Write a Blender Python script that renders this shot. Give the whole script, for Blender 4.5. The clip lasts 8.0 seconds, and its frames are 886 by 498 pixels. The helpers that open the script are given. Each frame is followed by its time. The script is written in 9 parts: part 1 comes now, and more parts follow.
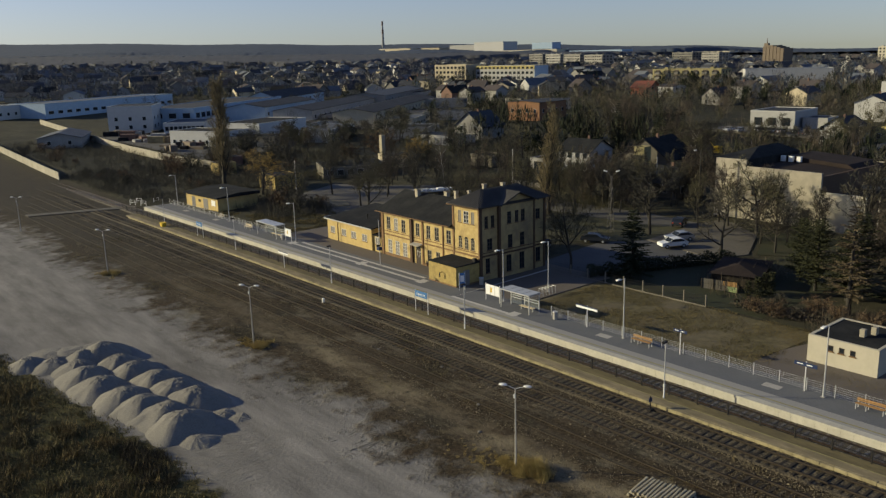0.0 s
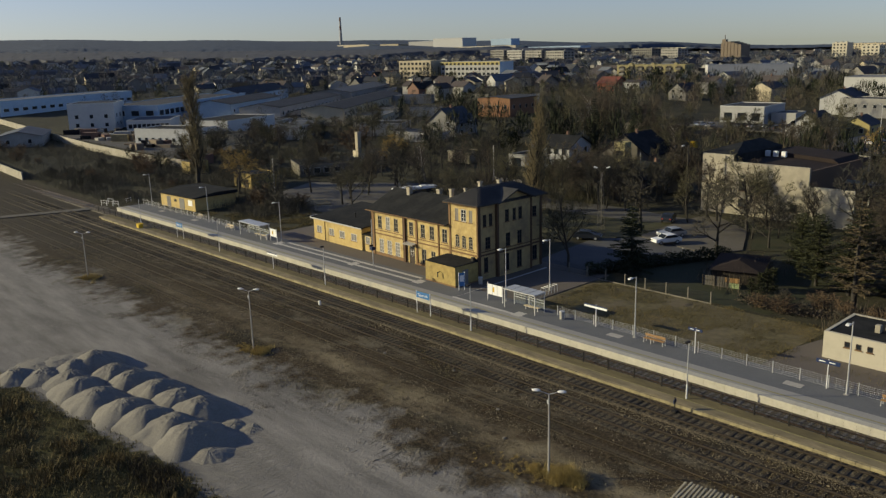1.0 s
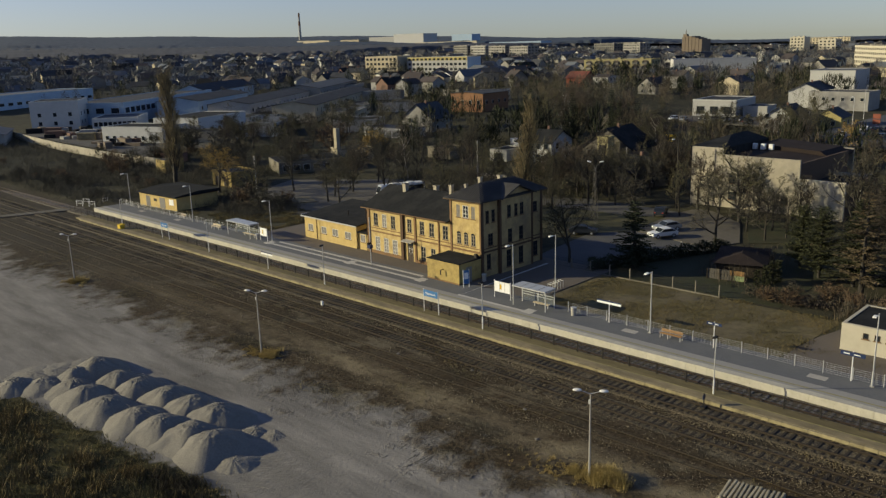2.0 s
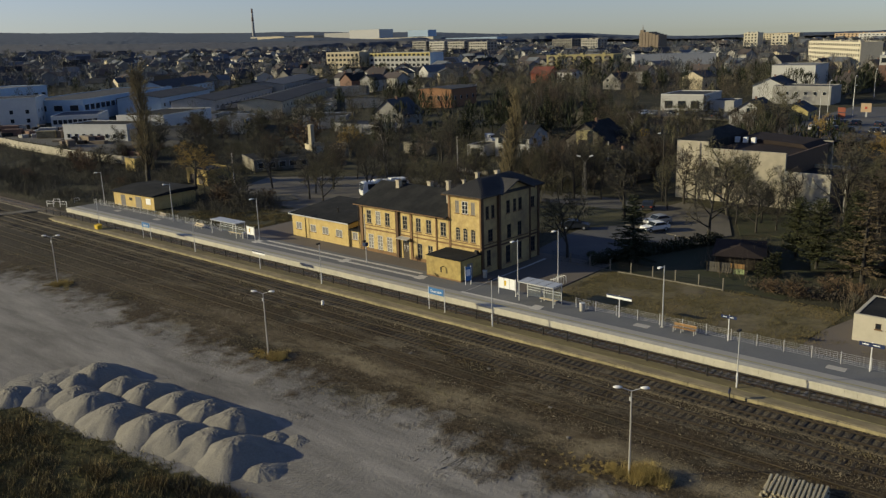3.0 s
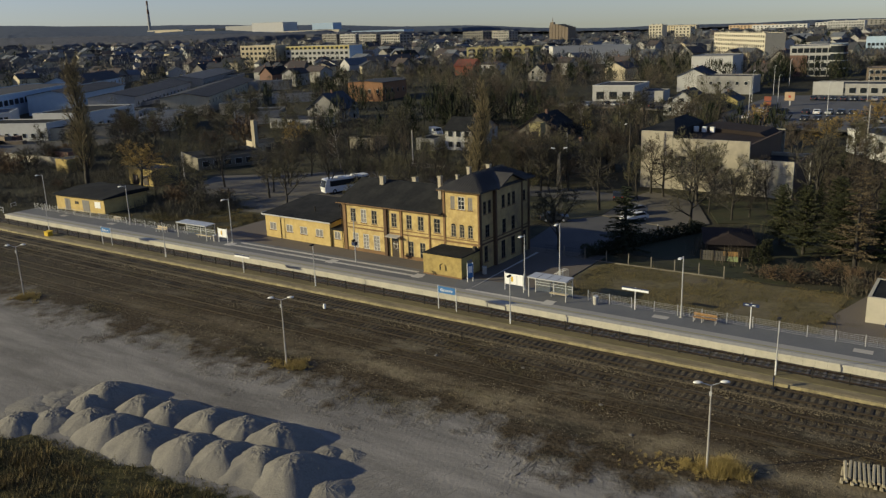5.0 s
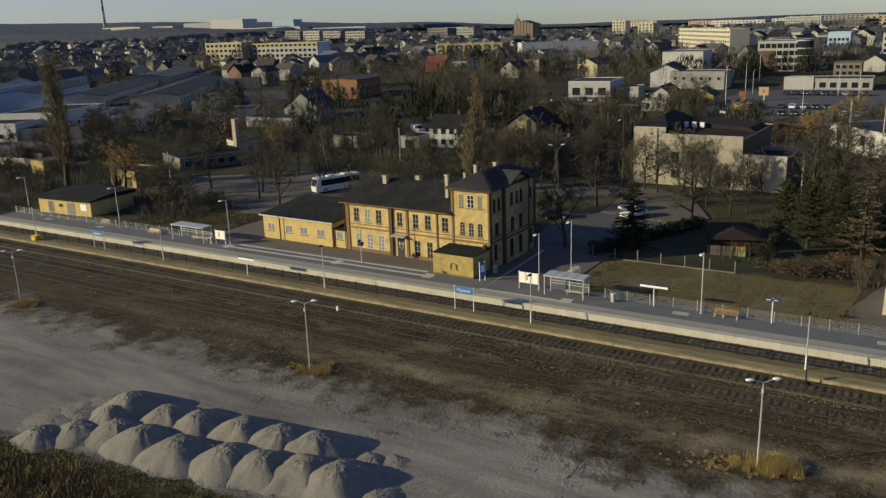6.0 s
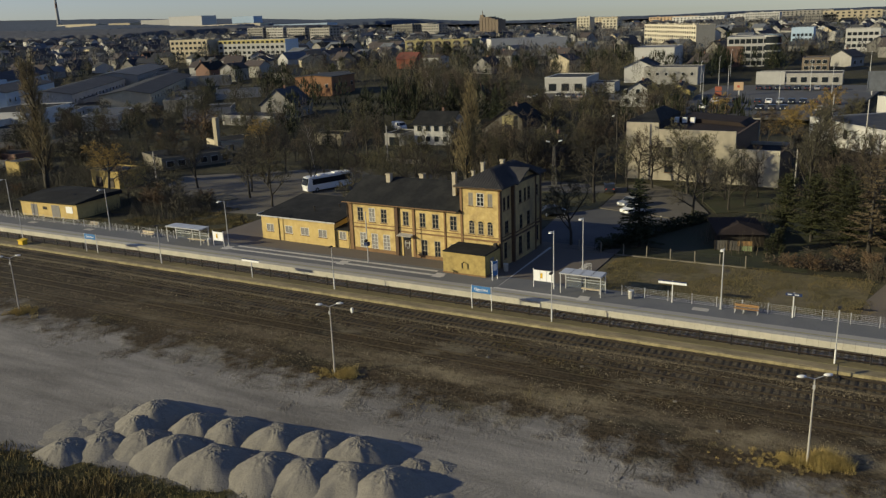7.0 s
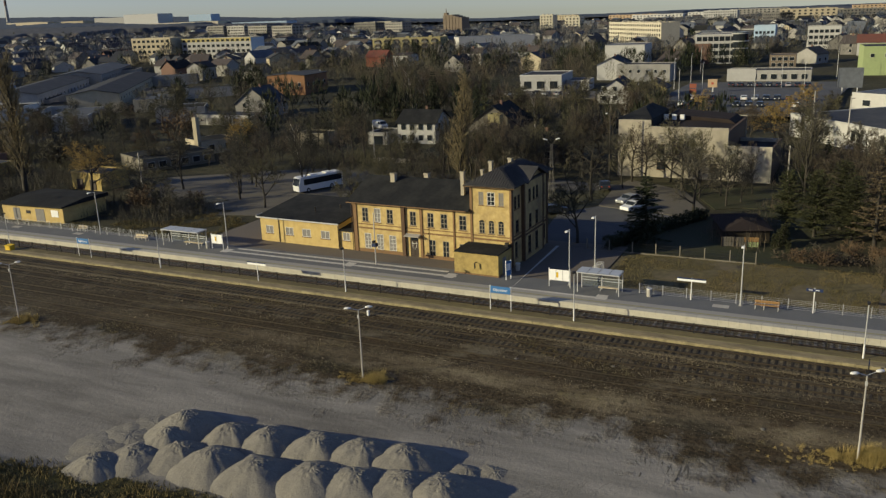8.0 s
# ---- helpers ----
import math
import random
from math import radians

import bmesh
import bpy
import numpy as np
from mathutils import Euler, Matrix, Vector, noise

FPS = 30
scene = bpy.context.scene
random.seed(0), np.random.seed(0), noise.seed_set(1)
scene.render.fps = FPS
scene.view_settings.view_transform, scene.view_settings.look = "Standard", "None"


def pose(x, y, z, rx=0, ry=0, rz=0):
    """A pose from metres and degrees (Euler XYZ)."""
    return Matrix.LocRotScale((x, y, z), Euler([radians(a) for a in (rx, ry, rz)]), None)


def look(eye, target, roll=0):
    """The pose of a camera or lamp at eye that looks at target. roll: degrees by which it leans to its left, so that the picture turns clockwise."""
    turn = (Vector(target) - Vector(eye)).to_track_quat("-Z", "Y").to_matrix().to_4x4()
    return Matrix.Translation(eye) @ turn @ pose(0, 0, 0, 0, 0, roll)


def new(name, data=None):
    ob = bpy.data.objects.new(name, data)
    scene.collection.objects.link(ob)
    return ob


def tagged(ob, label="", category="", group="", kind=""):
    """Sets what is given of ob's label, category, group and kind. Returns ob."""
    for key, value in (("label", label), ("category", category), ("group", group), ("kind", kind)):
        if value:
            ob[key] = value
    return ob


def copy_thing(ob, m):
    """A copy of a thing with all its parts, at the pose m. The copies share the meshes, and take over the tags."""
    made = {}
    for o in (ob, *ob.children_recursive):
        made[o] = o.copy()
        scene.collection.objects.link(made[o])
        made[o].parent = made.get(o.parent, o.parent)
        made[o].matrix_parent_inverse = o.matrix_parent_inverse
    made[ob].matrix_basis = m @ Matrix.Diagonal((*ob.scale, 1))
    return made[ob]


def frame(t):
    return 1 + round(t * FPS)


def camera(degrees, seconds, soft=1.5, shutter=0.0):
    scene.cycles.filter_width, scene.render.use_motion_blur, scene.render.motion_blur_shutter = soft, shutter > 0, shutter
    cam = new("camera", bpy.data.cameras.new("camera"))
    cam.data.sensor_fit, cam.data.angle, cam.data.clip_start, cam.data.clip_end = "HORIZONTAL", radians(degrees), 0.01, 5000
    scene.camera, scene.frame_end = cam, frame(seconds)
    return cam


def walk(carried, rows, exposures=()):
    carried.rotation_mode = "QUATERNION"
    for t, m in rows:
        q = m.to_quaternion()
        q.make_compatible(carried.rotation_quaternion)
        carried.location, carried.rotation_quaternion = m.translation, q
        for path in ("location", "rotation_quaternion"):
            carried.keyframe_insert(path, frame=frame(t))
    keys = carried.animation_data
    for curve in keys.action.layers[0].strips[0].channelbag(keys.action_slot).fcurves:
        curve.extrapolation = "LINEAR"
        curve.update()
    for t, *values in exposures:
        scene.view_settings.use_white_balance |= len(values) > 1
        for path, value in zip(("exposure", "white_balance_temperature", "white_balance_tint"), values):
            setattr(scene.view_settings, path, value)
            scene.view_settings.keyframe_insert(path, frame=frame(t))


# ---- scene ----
# camera and its flight
cam = camera(56.7, 8.0, soft=1.35)
PATH = [
    (0, (-0.806, 3.835, 29.74), (0.446, 5.325, 29.28), -1.6),
    (0.5, (-1.807, 6.301, 29.691), (-0.519, 7.759, 29.226), -1.6),
    (1, (-2.889, 8.853, 29.689), (-1.565, 10.276, 29.218), -1.6),
    (1.5, (-4.08, 11.236, 29.666), (-2.724, 12.626, 29.189), -1.7),
    (3, (-7.873, 18.619, 29.425), (-6.416, 19.896, 28.93), -1.8),
    (3.5, (-9.082, 21.039, 29.427), (-7.587, 22.27, 28.926), -1.8),
    (4, (-10.332, 23.627, 29.48), (-8.8, 24.81, 28.972), -1.9),
    (4.5, (-11.498, 26.114, 29.551), (-9.936, 27.253, 29.038), -1.9),
    (6, (-14.822, 34.133, 29.859), (-13.185, 35.154, 29.33), -2.1),
    (6.5, (-15.718, 36.76, 29.914), (-14.06, 37.743, 29.38), -2.1),
    (7, (-16.592, 39.633, 30.011), (-14.912, 40.575, 29.471), -2.2),
    (7.5, (-17.453, 42.488, 30.077), (-15.752, 43.388, 29.533), -2.2),
    (8, (-18.253, 45.479, 30.152), (-16.53, 46.336, 29.604), -2.2),
]
walk(cam, [(t, look(eye, target, roll)) for t, eye, target, roll in PATH], exposures=[(0, 0.07), (8, 0.05)])

# daylight: low sun and clear pale sky
SUN_ELEV, SUN_AZ = 16.8, -40.5
world = bpy.data.worlds.new("sky")
scene.world = world
world.use_nodes = True
wn = world.node_tree
wn.nodes.clear()
w_out = wn.nodes.new("ShaderNodeOutputWorld")
w_bg = wn.nodes.new("ShaderNodeBackground")
w_sky = wn.nodes.new("ShaderNodeTexSky")
w_sky.sky_type = "NISHITA"
w_sky.sun_disc = False
w_sky.sun_elevation = radians(SUN_ELEV)
w_sky.sun_rotation = radians(SUN_AZ)
w_sky.dust_density = 0.0
w_sky.air_density = 1.0
w_sky.ozone_density = 2.0
w_bg.inputs["Strength"].default_value = 0.046
w_hs = wn.nodes.new("ShaderNodeHueSaturation")
w_hs.inputs["Saturation"].default_value = 1.0
w_mul = wn.nodes.new("ShaderNodeMix")
w_mul.data_type, w_mul.blend_type = "RGBA", "MULTIPLY"
w_mul.inputs[0].default_value = 1.0
w_mul.inputs[7].default_value = (0.63, 0.86, 1.22, 1)
wn.links.new(w_sky.outputs[0], w_hs.inputs["Color"])
wn.links.new(w_hs.outputs[0], w_mul.inputs[6])
# pale haze of the lower sky, warmer towards the sun
w_haze = wn.nodes.new("ShaderNodeTexSky")
w_haze.sky_type = "HOSEK_WILKIE"
w_haze.turbidity = 3.5
w_haze.ground_albedo = 0.25
_az, _el = radians(SUN_AZ), radians(SUN_ELEV)
sun_dir = Vector((math.sin(_az) * math.cos(_el), math.cos(_az) * math.cos(_el), math.sin(_el)))
w_haze.sun_direction = sun_dir
w_bg2 = wn.nodes.new("ShaderNodeBackground")
w_bg2.inputs["Strength"].default_value = 1.75
w_add = wn.nodes.new("ShaderNodeAddShader")
wn.links.new(w_mul.outputs[2], w_bg.inputs["Color"])
w_warm = wn.nodes.new("ShaderNodeMix")
w_warm.data_type, w_warm.blend_type = "RGBA", "MULTIPLY"
w_warm.inputs[0].default_value = 1.0
w_warm.inputs[7].default_value = (1.05, 0.89, 1.10, 1)
wn.links.new(w_haze.outputs[0], w_warm.inputs[6])
wn.links.new(w_warm.outputs[2], w_bg2.inputs["Color"])
wn.links.new(w_bg.outputs[0], w_add.inputs[0])
wn.links.new(w_bg2.outputs[0], w_add.inputs[1])
wn.links.new(w_add.outputs[0], w_out.inputs["Surface"])

sun_data = bpy.data.lights.new("sun", "SUN")
sun_data.energy = 5.2
sun_data.angle = radians(0.5)
sun_data.color = (1.0, 0.895, 0.58)
sun = new("sun", sun_data)
sun.matrix_world = look(sun_dir * 300, (0, 0, 0))

# ---- materials ----
def material(name, col, col2=None, rough=0.85, metal=0.0, fine=3.0, coarse=0.15, mix=0.5, stain=None, stain_amount=0.4,
             bump=0.15, bump_scale=None, vary=0.0, stretch=(1, 1, 1), spec=0.3, island=False):
    """A surface with two scales of colour variation in world metres, a little relief, and an optional stain colour."""
    m = bpy.data.materials.new(name)
    m.use_nodes = True
    t = m.node_tree
    b = t.nodes["Principled BSDF"]
    b.inputs["Roughness"].default_value = rough
    b.inputs["Metallic"].default_value = metal
    b.inputs["Specular IOR Level"].default_value = spec
    geo = t.nodes.new("ShaderNodeNewGeometry")
    mp = t.nodes.new("ShaderNodeMapping")
    mp.inputs["Scale"].default_value = stretch
    t.links.new(geo.outputs["Position"], mp.inputs["Vector"])

    def noise_tex(scale, detail=4.0):
        n = t.nodes.new("ShaderNodeTexNoise")
        n.inputs["Scale"].default_value = scale
        n.inputs["Detail"].default_value = detail
        n.inputs["Roughness"].default_value = 0.62
        t.links.new(mp.outputs[0], n.inputs["Vector"])
        return n

    def ramp(src, lo, hi):
        r = t.nodes.new("ShaderNodeMapRange")
        r.inputs[1].default_value, r.inputs[2].default_value = lo, hi
        r.clamp = True
        t.links.new(src, r.inputs[0])
        return r.outputs[0]

    def blend(fac, a, c):
        x = t.nodes.new("ShaderNodeMix")
        x.data_type = "RGBA"
        for sock, v in ((x.inputs[0], fac), (x.inputs[6], a), (x.inputs[7], c)):
            if hasattr(v, "is_linked"):
                t.links.new(v, sock)
            elif isinstance(v, (int, float)):
                sock.default_value = v
            else:
                sock.default_value = (*v, 1)
        return x.outputs[2]

    col2 = col2 or tuple(c * 0.72 for c in col)
    nf, nc = noise_tex(fine), noise_tex(coarse, 6.0)
    c = blend(ramp(nf.outputs[0], 0.5 - mix * 0.5, 0.5 + mix * 0.5), col, col2)
    if stain:
        k = t.nodes.new("ShaderNodeMath")
        k.operation = "MULTIPLY"
        k.inputs[1].default_value = stain_amount
        t.links.new(ramp(nc.outputs[0], 0.45, 0.68), k.inputs[0])
        c = blend(k.outputs[0], c, stain)
    if vary:
        if island:
            src = geo.outputs["Random Per Island"]
        else:
            oi = t.nodes.new("ShaderNodeObjectInfo")
            src = oi.outputs["Random"]
        hsv = t.nodes.new("ShaderNodeHueSaturation")
        t.links.new(ramp_range(t, src, 1 - vary, 1 + vary), hsv.inputs["Value"])
        t.links.new(c, hsv.inputs["Color"])
        c = hsv.outputs[0]
    t.links.new(c, b.inputs["Base Color"])
    if bump:
        bn = noise_tex(bump_scale or fine * 2.5)
        bp = t.nodes.new("ShaderNodeBump")
        bp.inputs["Strength"].default_value = bump
        bp.inputs["Distance"].default_value = 0.05
        t.links.new(bn.outputs[0], bp.inputs["Height"])
        t.links.new(bp.outputs[0], b.inputs["Normal"])
    return m


def ramp_range(t, src, lo, hi):
    r = t.nodes.new("ShaderNodeMapRange")
    r.inputs[3].default_value, r.inputs[4].default_value = lo, hi
    t.links.new(src, r.inputs[0])
    return r.outputs[0]


def glass_material(name, col=(0.018, 0.022, 0.027), rough=0.08):
    m = bpy.data.materials.new(name)
    m.use_nodes = True
    b = m.node_tree.nodes["Principled BSDF"]
    b.inputs["Base Color"].default_value = (*col, 1)
    b.inputs["Roughness"].default_value = rough
    b.inputs["Specular IOR Level"].default_value = 0.35
    return m


def ground_material():
    """Open ground: pale dust road, dark yard soil, dry grass, and rough land towards the town, in patches with ragged borders."""
    m = bpy.data.materials.new("open_ground")
    m.use_nodes = True
    t = m.node_tree
    b = t.nodes["Principled BSDF"]
    b.inputs["Roughness"].default_value = 0.95
    b.inputs["Specular IOR Level"].default_value = 0.15
    geo = t.nodes.new("ShaderNodeNewGeometry")
    sep = t.nodes.new("ShaderNodeSeparateXYZ")
    t.links.new(geo.outputs["Position"], sep.inputs[0])

    def ntex(scale, detail=5.0, stretch=None, rough=0.6):
        n = t.nodes.new("ShaderNodeTexNoise")
        n.inputs["Scale"].default_value = scale
        n.inputs["Detail"].default_value = detail
        n.inputs["Roughness"].default_value = rough
        if stretch:
            mp = t.nodes.new("ShaderNodeMapping")
            mp.inputs["Scale"].default_value = stretch
            t.links.new(geo.outputs["Position"], mp.inputs[0])
            t.links.new(mp.outputs[0], n.inputs["Vector"])
        else:
            t.links.new(geo.outputs["Position"], n.inputs["Vector"])
        return n.outputs[0]

    def math_node(op, a, c=None):
        n = t.nodes.new("ShaderNodeMath")
        n.operation = op
        for i, v in enumerate((a, c)):
            if v is None:
                continue
            if isinstance(v, (int, float)):
                n.inputs[i].default_value = v
            else:
                t.links.new(v, n.inputs[i])
        return n.outputs[0]

    def rng(src, lo, hi, a=0.0, c=1.0):
        r = t.nodes.new("ShaderNodeMapRange")
        for i, v in ((1, lo), (2, hi), (3, a), (4, c)):
            r.inputs[i].default_value = v
        r.clamp = True
        t.links.new(src, r.inputs[0])
        return r.outputs[0]

    def mixc(fac, a, c):
        x = t.nodes.new("ShaderNodeMix")
        x.data_type = "RGBA"
        t.links.new(fac, x.inputs[0])
        for sock, v in ((x.inputs[6], a), (x.inputs[7], c)):
            if isinstance(v, tuple):
                sock.default_value = (*v, 1)
            else:
                t.links.new(v, sock)
        return x.outputs[2]

    X, Y = sep.outputs[0], sep.outputs[1]
    big, mid, fine, grit = ntex(0.09), ntex(0.45), ntex(3.0), ntex(11.0, 3.0)
    streak = ntex(0.5, 5.0, (1.0, 0.16, 1.0))
    # yard soil
    yard = mixc(rng(fine, 0.35, 0.7), YARD_A, YARD_B)
    yard = mixc(math_node("MULTIPLY", rng(streak, 0.5, 0.66), rng(Y, 85.0, 130.0, 0.5, 0.2)), yard, YARD_DUST)
    yard = mixc(math_node("MULTIPLY", rng(ntex(0.3, 6.0, (1.0, 0.4, 1.0)), 0.54, 0.64), 0.75), yard, (0.030, 0.026, 0.017))
    yard = mixc(math_node("MULTIPLY", rng(mid, 0.56, 0.75), 0.6), yard, YARD_RED)
    yard = mixc(rng(grit, 0.60, 0.70, 0, 0.6), yard, (0.19, 0.170, 0.115))
    yard = mixc(rng(ntex(5.0, 3.0), 0.58, 0.68, 0, 0.7), yard, (0.012, 0.011, 0.009))
    yard = mixc(math_node("MULTIPLY", rng(ntex(0.2, 8.0, (1.0, 0.5, 1.0), 0.7), 0.55, 0.63), rng(Y, 95.0, 135.0, 0.75, 0.35)), yard, (0.165, 0.140, 0.093))
    # trodden path of pale dust along the outermost siding
    path_off = math_node("ABSOLUTE", math_node("ADD", math_node("ADD", X, rng(mid, 0.2, 0.8, -1.6, 1.6)), math_node("ADD", rng(Y, 40.0, 90.0, -40.2, -41.8), 0.0)))
    path = math_node("MULTIPLY", rng(path_off, 2.3, 0.4), rng(ntex(0.35, 6.0, (1.0, 0.35, 1.0), 0.65), 0.36, 0.6))
    yard = mixc(math_node("MULTIPLY", path, rng(Y, 70.0, 100.0, 1.0, 0.35)), yard, (0.205, 0.166, 0.102))
    yard = mixc(rng(ntex(1.3, 6.0, None, 0.7), 0.55, 0.68, 0, 0.75), yard, (0.018, 0.015, 0.010))
    # oily dark ballast of the far sidings
    yard = mixc(math_node("MULTIPLY", rng(Y, 105.0, 150.0, 0.0, 0.8), rng(X, 37.0, 41.0)), yard, mixc(rng(fine, 0.35, 0.7), (0.026, 0.022, 0.016), (0.066, 0.056, 0.040)))
    # dust road
    dust = mixc(rng(streak, 0.35, 0.7), DUST_A, DUST_B)
    dust = mixc(math_node("MULTIPLY", rng(ntex(0.16, 8.0, (1.0, 0.45, 1.0), 0.65), 0.5, 0.66), 0.5), dust, (0.110, 0.102, 0.090))
    dust = mixc(rng(ntex(0.8, 7.0, (1.0, 0.3, 1.0), 0.7), 0.55, 0.7, 0, 0.45), dust, (0.265, 0.245, 0.215))
    dust = mixc(rng(grit, 0.6, 0.75, 0, 0.25), dust, (0.27, 0.25, 0.22))
    # dry grass
    grass = mixc(rng(fine, 0.3, 0.7), (0.022, 0.022, 0.010), (0.085, 0.072, 0.028))
    grass = mixc(rng(mid, 0.45, 0.7, 0, 0.7), grass, (0.075, 0.07, 0.02))
    # rough land beyond the station
    land = mixc(rng(mid, 0.35, 0.65), (0.032, 0.031, 0.020), (0.072, 0.066, 0.038))
    land = mixc(rng(big, 0.45, 0.65, 0, 0.8), land, (0.034, 0.031, 0.020))
    land = mixc(rng(fine, 0.55, 0.8, 0, 0.5), land, (0.115, 0.102, 0.062))
    wob = math_node("ADD", rng(big, 0.3, 0.7, -2.5, 2.5), rng(mid, 0.3, 0.7, -2.5, 2.5))
    xw = math_node("ADD", X, wob)
    xw = math_node("ADD", xw, rng(Y, 44.0, 66.0, 0.6, 0.4))
    xw = math_node("ADD", xw, rng(fine, 0.3, 0.7, -0.6, 0.6))
    xw = math_node("ADD", xw, rng(ntex(0.24, 8.0, None, 0.68), 0.32, 0.68, -3.0, 3.0))
    to_yard = rng(xw, 32.9, 37.8)
    col = mixc(to_yard, dust, yard)
    xg = math_node("ADD", X, math_node("MULTIPLY", rng(Y, 63.0, 263.0, 0.0, 200.0), 0.132))
    col = mixc(rng(math_node("ADD", xg, rng(mid, 0.2, 0.8, -1.6, 1.6)), 20.6, 19.8), col, grass)
    col = mixc(rng(X, 60.5, 62.0), col, land)
    dist = t.nodes.new("ShaderNodeVectorMath")
    dist.operation = "LENGTH"
    t.links.new(geo.outputs["Position"], dist.inputs[0])
    # far woodland floor, its grey lightened to stand in for haze
    woods = mixc(rng(ntex(0.012), 0.4, 0.6), (0.060, 0.061, 0.062), (0.088, 0.087, 0.086))
    col = mixc(rng(math_node("ADD", dist.outputs["Value"], rng(ntex(0.004), 0.3, 0.7, -250, 250)), 850.0, 1050.0), col, woods)
    t.links.new(col, b.inputs["Base Color"])
    bp = t.nodes.new("ShaderNodeBump")
    bp.inputs["Strength"].default_value = 0.8
    bp.inputs["Distance"].default_value = 0.17
    hsum = math_node("ADD", math_node("MULTIPLY", fine, 0.8), math_node("MULTIPLY", grit, 0.25))
    relief = math_node("ADD", hsum, math_node("MULTIPLY", streak, 0.6))
    t.links.new(math_node("MULTIPLY", relief, rng(to_yard, 0.0, 1.0, 0.4, 1.0)), bp.inputs["Height"])
    t.links.new(bp.outputs[0], b.inputs["Normal"])
    return m


YARD_A, YARD_B, YARD_DUST, YARD_RED = (0.020, 0.0145, 0.0080), (0.092, 0.067, 0.036), (0.140, 0.113, 0.076), (0.064, 0.038, 0.018)
DUST_A, DUST_B = (0.150, 0.139, 0.125), (0.272, 0.253, 0.225)
M = {}
M["ground"] = ground_material()
M["ballast"] = material("ballast", (0.168, 0.146, 0.104), (0.038, 0.031, 0.022), fine=9, mix=0.45, stain=(0.07, 0.05, 0.035), coarse=0.5, bump=0.9, bump_scale=8)
M["old_ballast"] = material("old_ballast", (0.170, 0.136, 0.082), (0.020, 0.0155, 0.009), fine=6, mix=0.28, stain=(0.045, 0.039, 0.028), coarse=0.3, stain_amount=0.6, bump=1.0, bump_scale=7)
M["sleeper"] = material("sleeper", (0.044, 0.035, 0.024), (0.020, 0.016, 0.011), fine=5, vary=0.35, bump=0.4)
M["sleeper_new"] = material("concrete_sleeper", (0.19, 0.175, 0.155), (0.11, 0.10, 0.088), fine=5, vary=0.25, bump=0.3)
M["stack_concrete"] = material("stacked_concrete", (0.42, 0.37, 0.26), (0.30, 0.26, 0.18), fine=4, stain=(0.2, 0.17, 0.12), coarse=1.2, vary=0.15, bump=0.3)
M["rail"] = material("rusty_rail", (0.042, 0.031, 0.021), (0.024, 0.018, 0.013), rough=0.85, metal=0.0, fine=6, bump=0.1)
# slightly lighter rail: dust, plus its sunlit look put into the colour
M["rail_dusty_lit"] = material("dusty_lit_rail", (0.050, 0.039, 0.025), (0.024, 0.019, 0.013), rough=0.9, fine=1.5, stain=(0.07, 0.05, 0.03), coarse=0.3, bump=0.1)
M["rail_used"] = material("used_rail", (0.12, 0.09, 0.07), (0.06, 0.04, 0.03), rough=0.4, metal=0.6, fine=4, bump=0.05)
M["edge_concrete"] = material("edge_concrete", (0.50, 0.47, 0.39), (0.40, 0.375, 0.31), fine=2.5, stain=(0.32, 0.30, 0.25), coarse=0.5, stain_amount=0.5, vary=0.04, bump=0.15)
M["edge_paving"] = material("edge_paving", (0.31, 0.30, 0.275), (0.25, 0.24, 0.22), fine=5, stain=(0.27, 0.26, 0.25), coarse=0.4, bump=0.2)
M["paving"] = material("grey_paving", (0.135, 0.138, 0.144), (0.104, 0.106, 0.112), fine=6, stain=(0.165, 0.163, 0.16), coarse=0.35, stain_amount=0.4, bump=0.25)
M["paving_red"] = material("brown_paving", (0.145, 0.122, 0.10), (0.11, 0.093, 0.078), fine=6, stain=(0.11, 0.095, 0.085), coarse=0.3, bump=0.25)
M["tactile"] = material("tactile_strip", (0.50, 0.48, 0.44), (0.40, 0.38, 0.35), fine=5, bump=0.3)
M["yellow_line"] = material("yellow_line", (0.33, 0.29, 0.10), (0.17, 0.15, 0.085), fine=3, mix=0.5)
M["strip_sand"] = material("strip_sand", (0.30, 0.245, 0.14), (0.17, 0.136, 0.08), fine=2.2, stain=(0.07, 0.062, 0.035), coarse=0.6, stain_amount=0.55, stretch=(1, 0.35, 1), bump=0.4)
M["strip_soil"] = material("strip_soil", (0.185, 0.150, 0.070), (0.105, 0.085, 0.042), fine=2.2, stain=(0.035, 0.03, 0.024), coarse=0.4, stretch=(1, 0.3, 1), bump=0.4)
M["old_kerb"] = material("old_kerb", (0.35, 0.295, 0.165), (0.22, 0.185, 0.105), fine=2.0, stain=(0.12, 0.10, 0.06), coarse=0.5, stain_amount=0.6, vary=0.08, bump=0.3)
M["asphalt"] = material("asphalt", (0.085, 0.085, 0.088), (0.062, 0.062, 0.065), fine=5, stain=(0.12, 0.115, 0.105), coarse=0.12, stain_amount=0.6, bump=0.2)
# tone lowered for tree shade; its blotches stand for shade and dirt
M["pale_asphalt"] = material("pale_asphalt", (0.115, 0.108, 0.097), (0.08, 0.075, 0.068), fine=3, stain=(0.065, 0.06, 0.052), coarse=0.15, stain_amount=0.6, bump=0.2)
# tone lowered for the tree shade that streaks the parking place
M["pale_gravel"] = material("pale_gravel", (0.135, 0.120, 0.097), (0.095, 0.085, 0.069), fine=2, stain=(0.085, 0.075, 0.058), coarse=0.2, stain_amount=0.5, bump=0.2)
M["white_line"] = material("white_line", (0.55, 0.54, 0.52), (0.38, 0.37, 0.36), fine=4, mix=0.8)
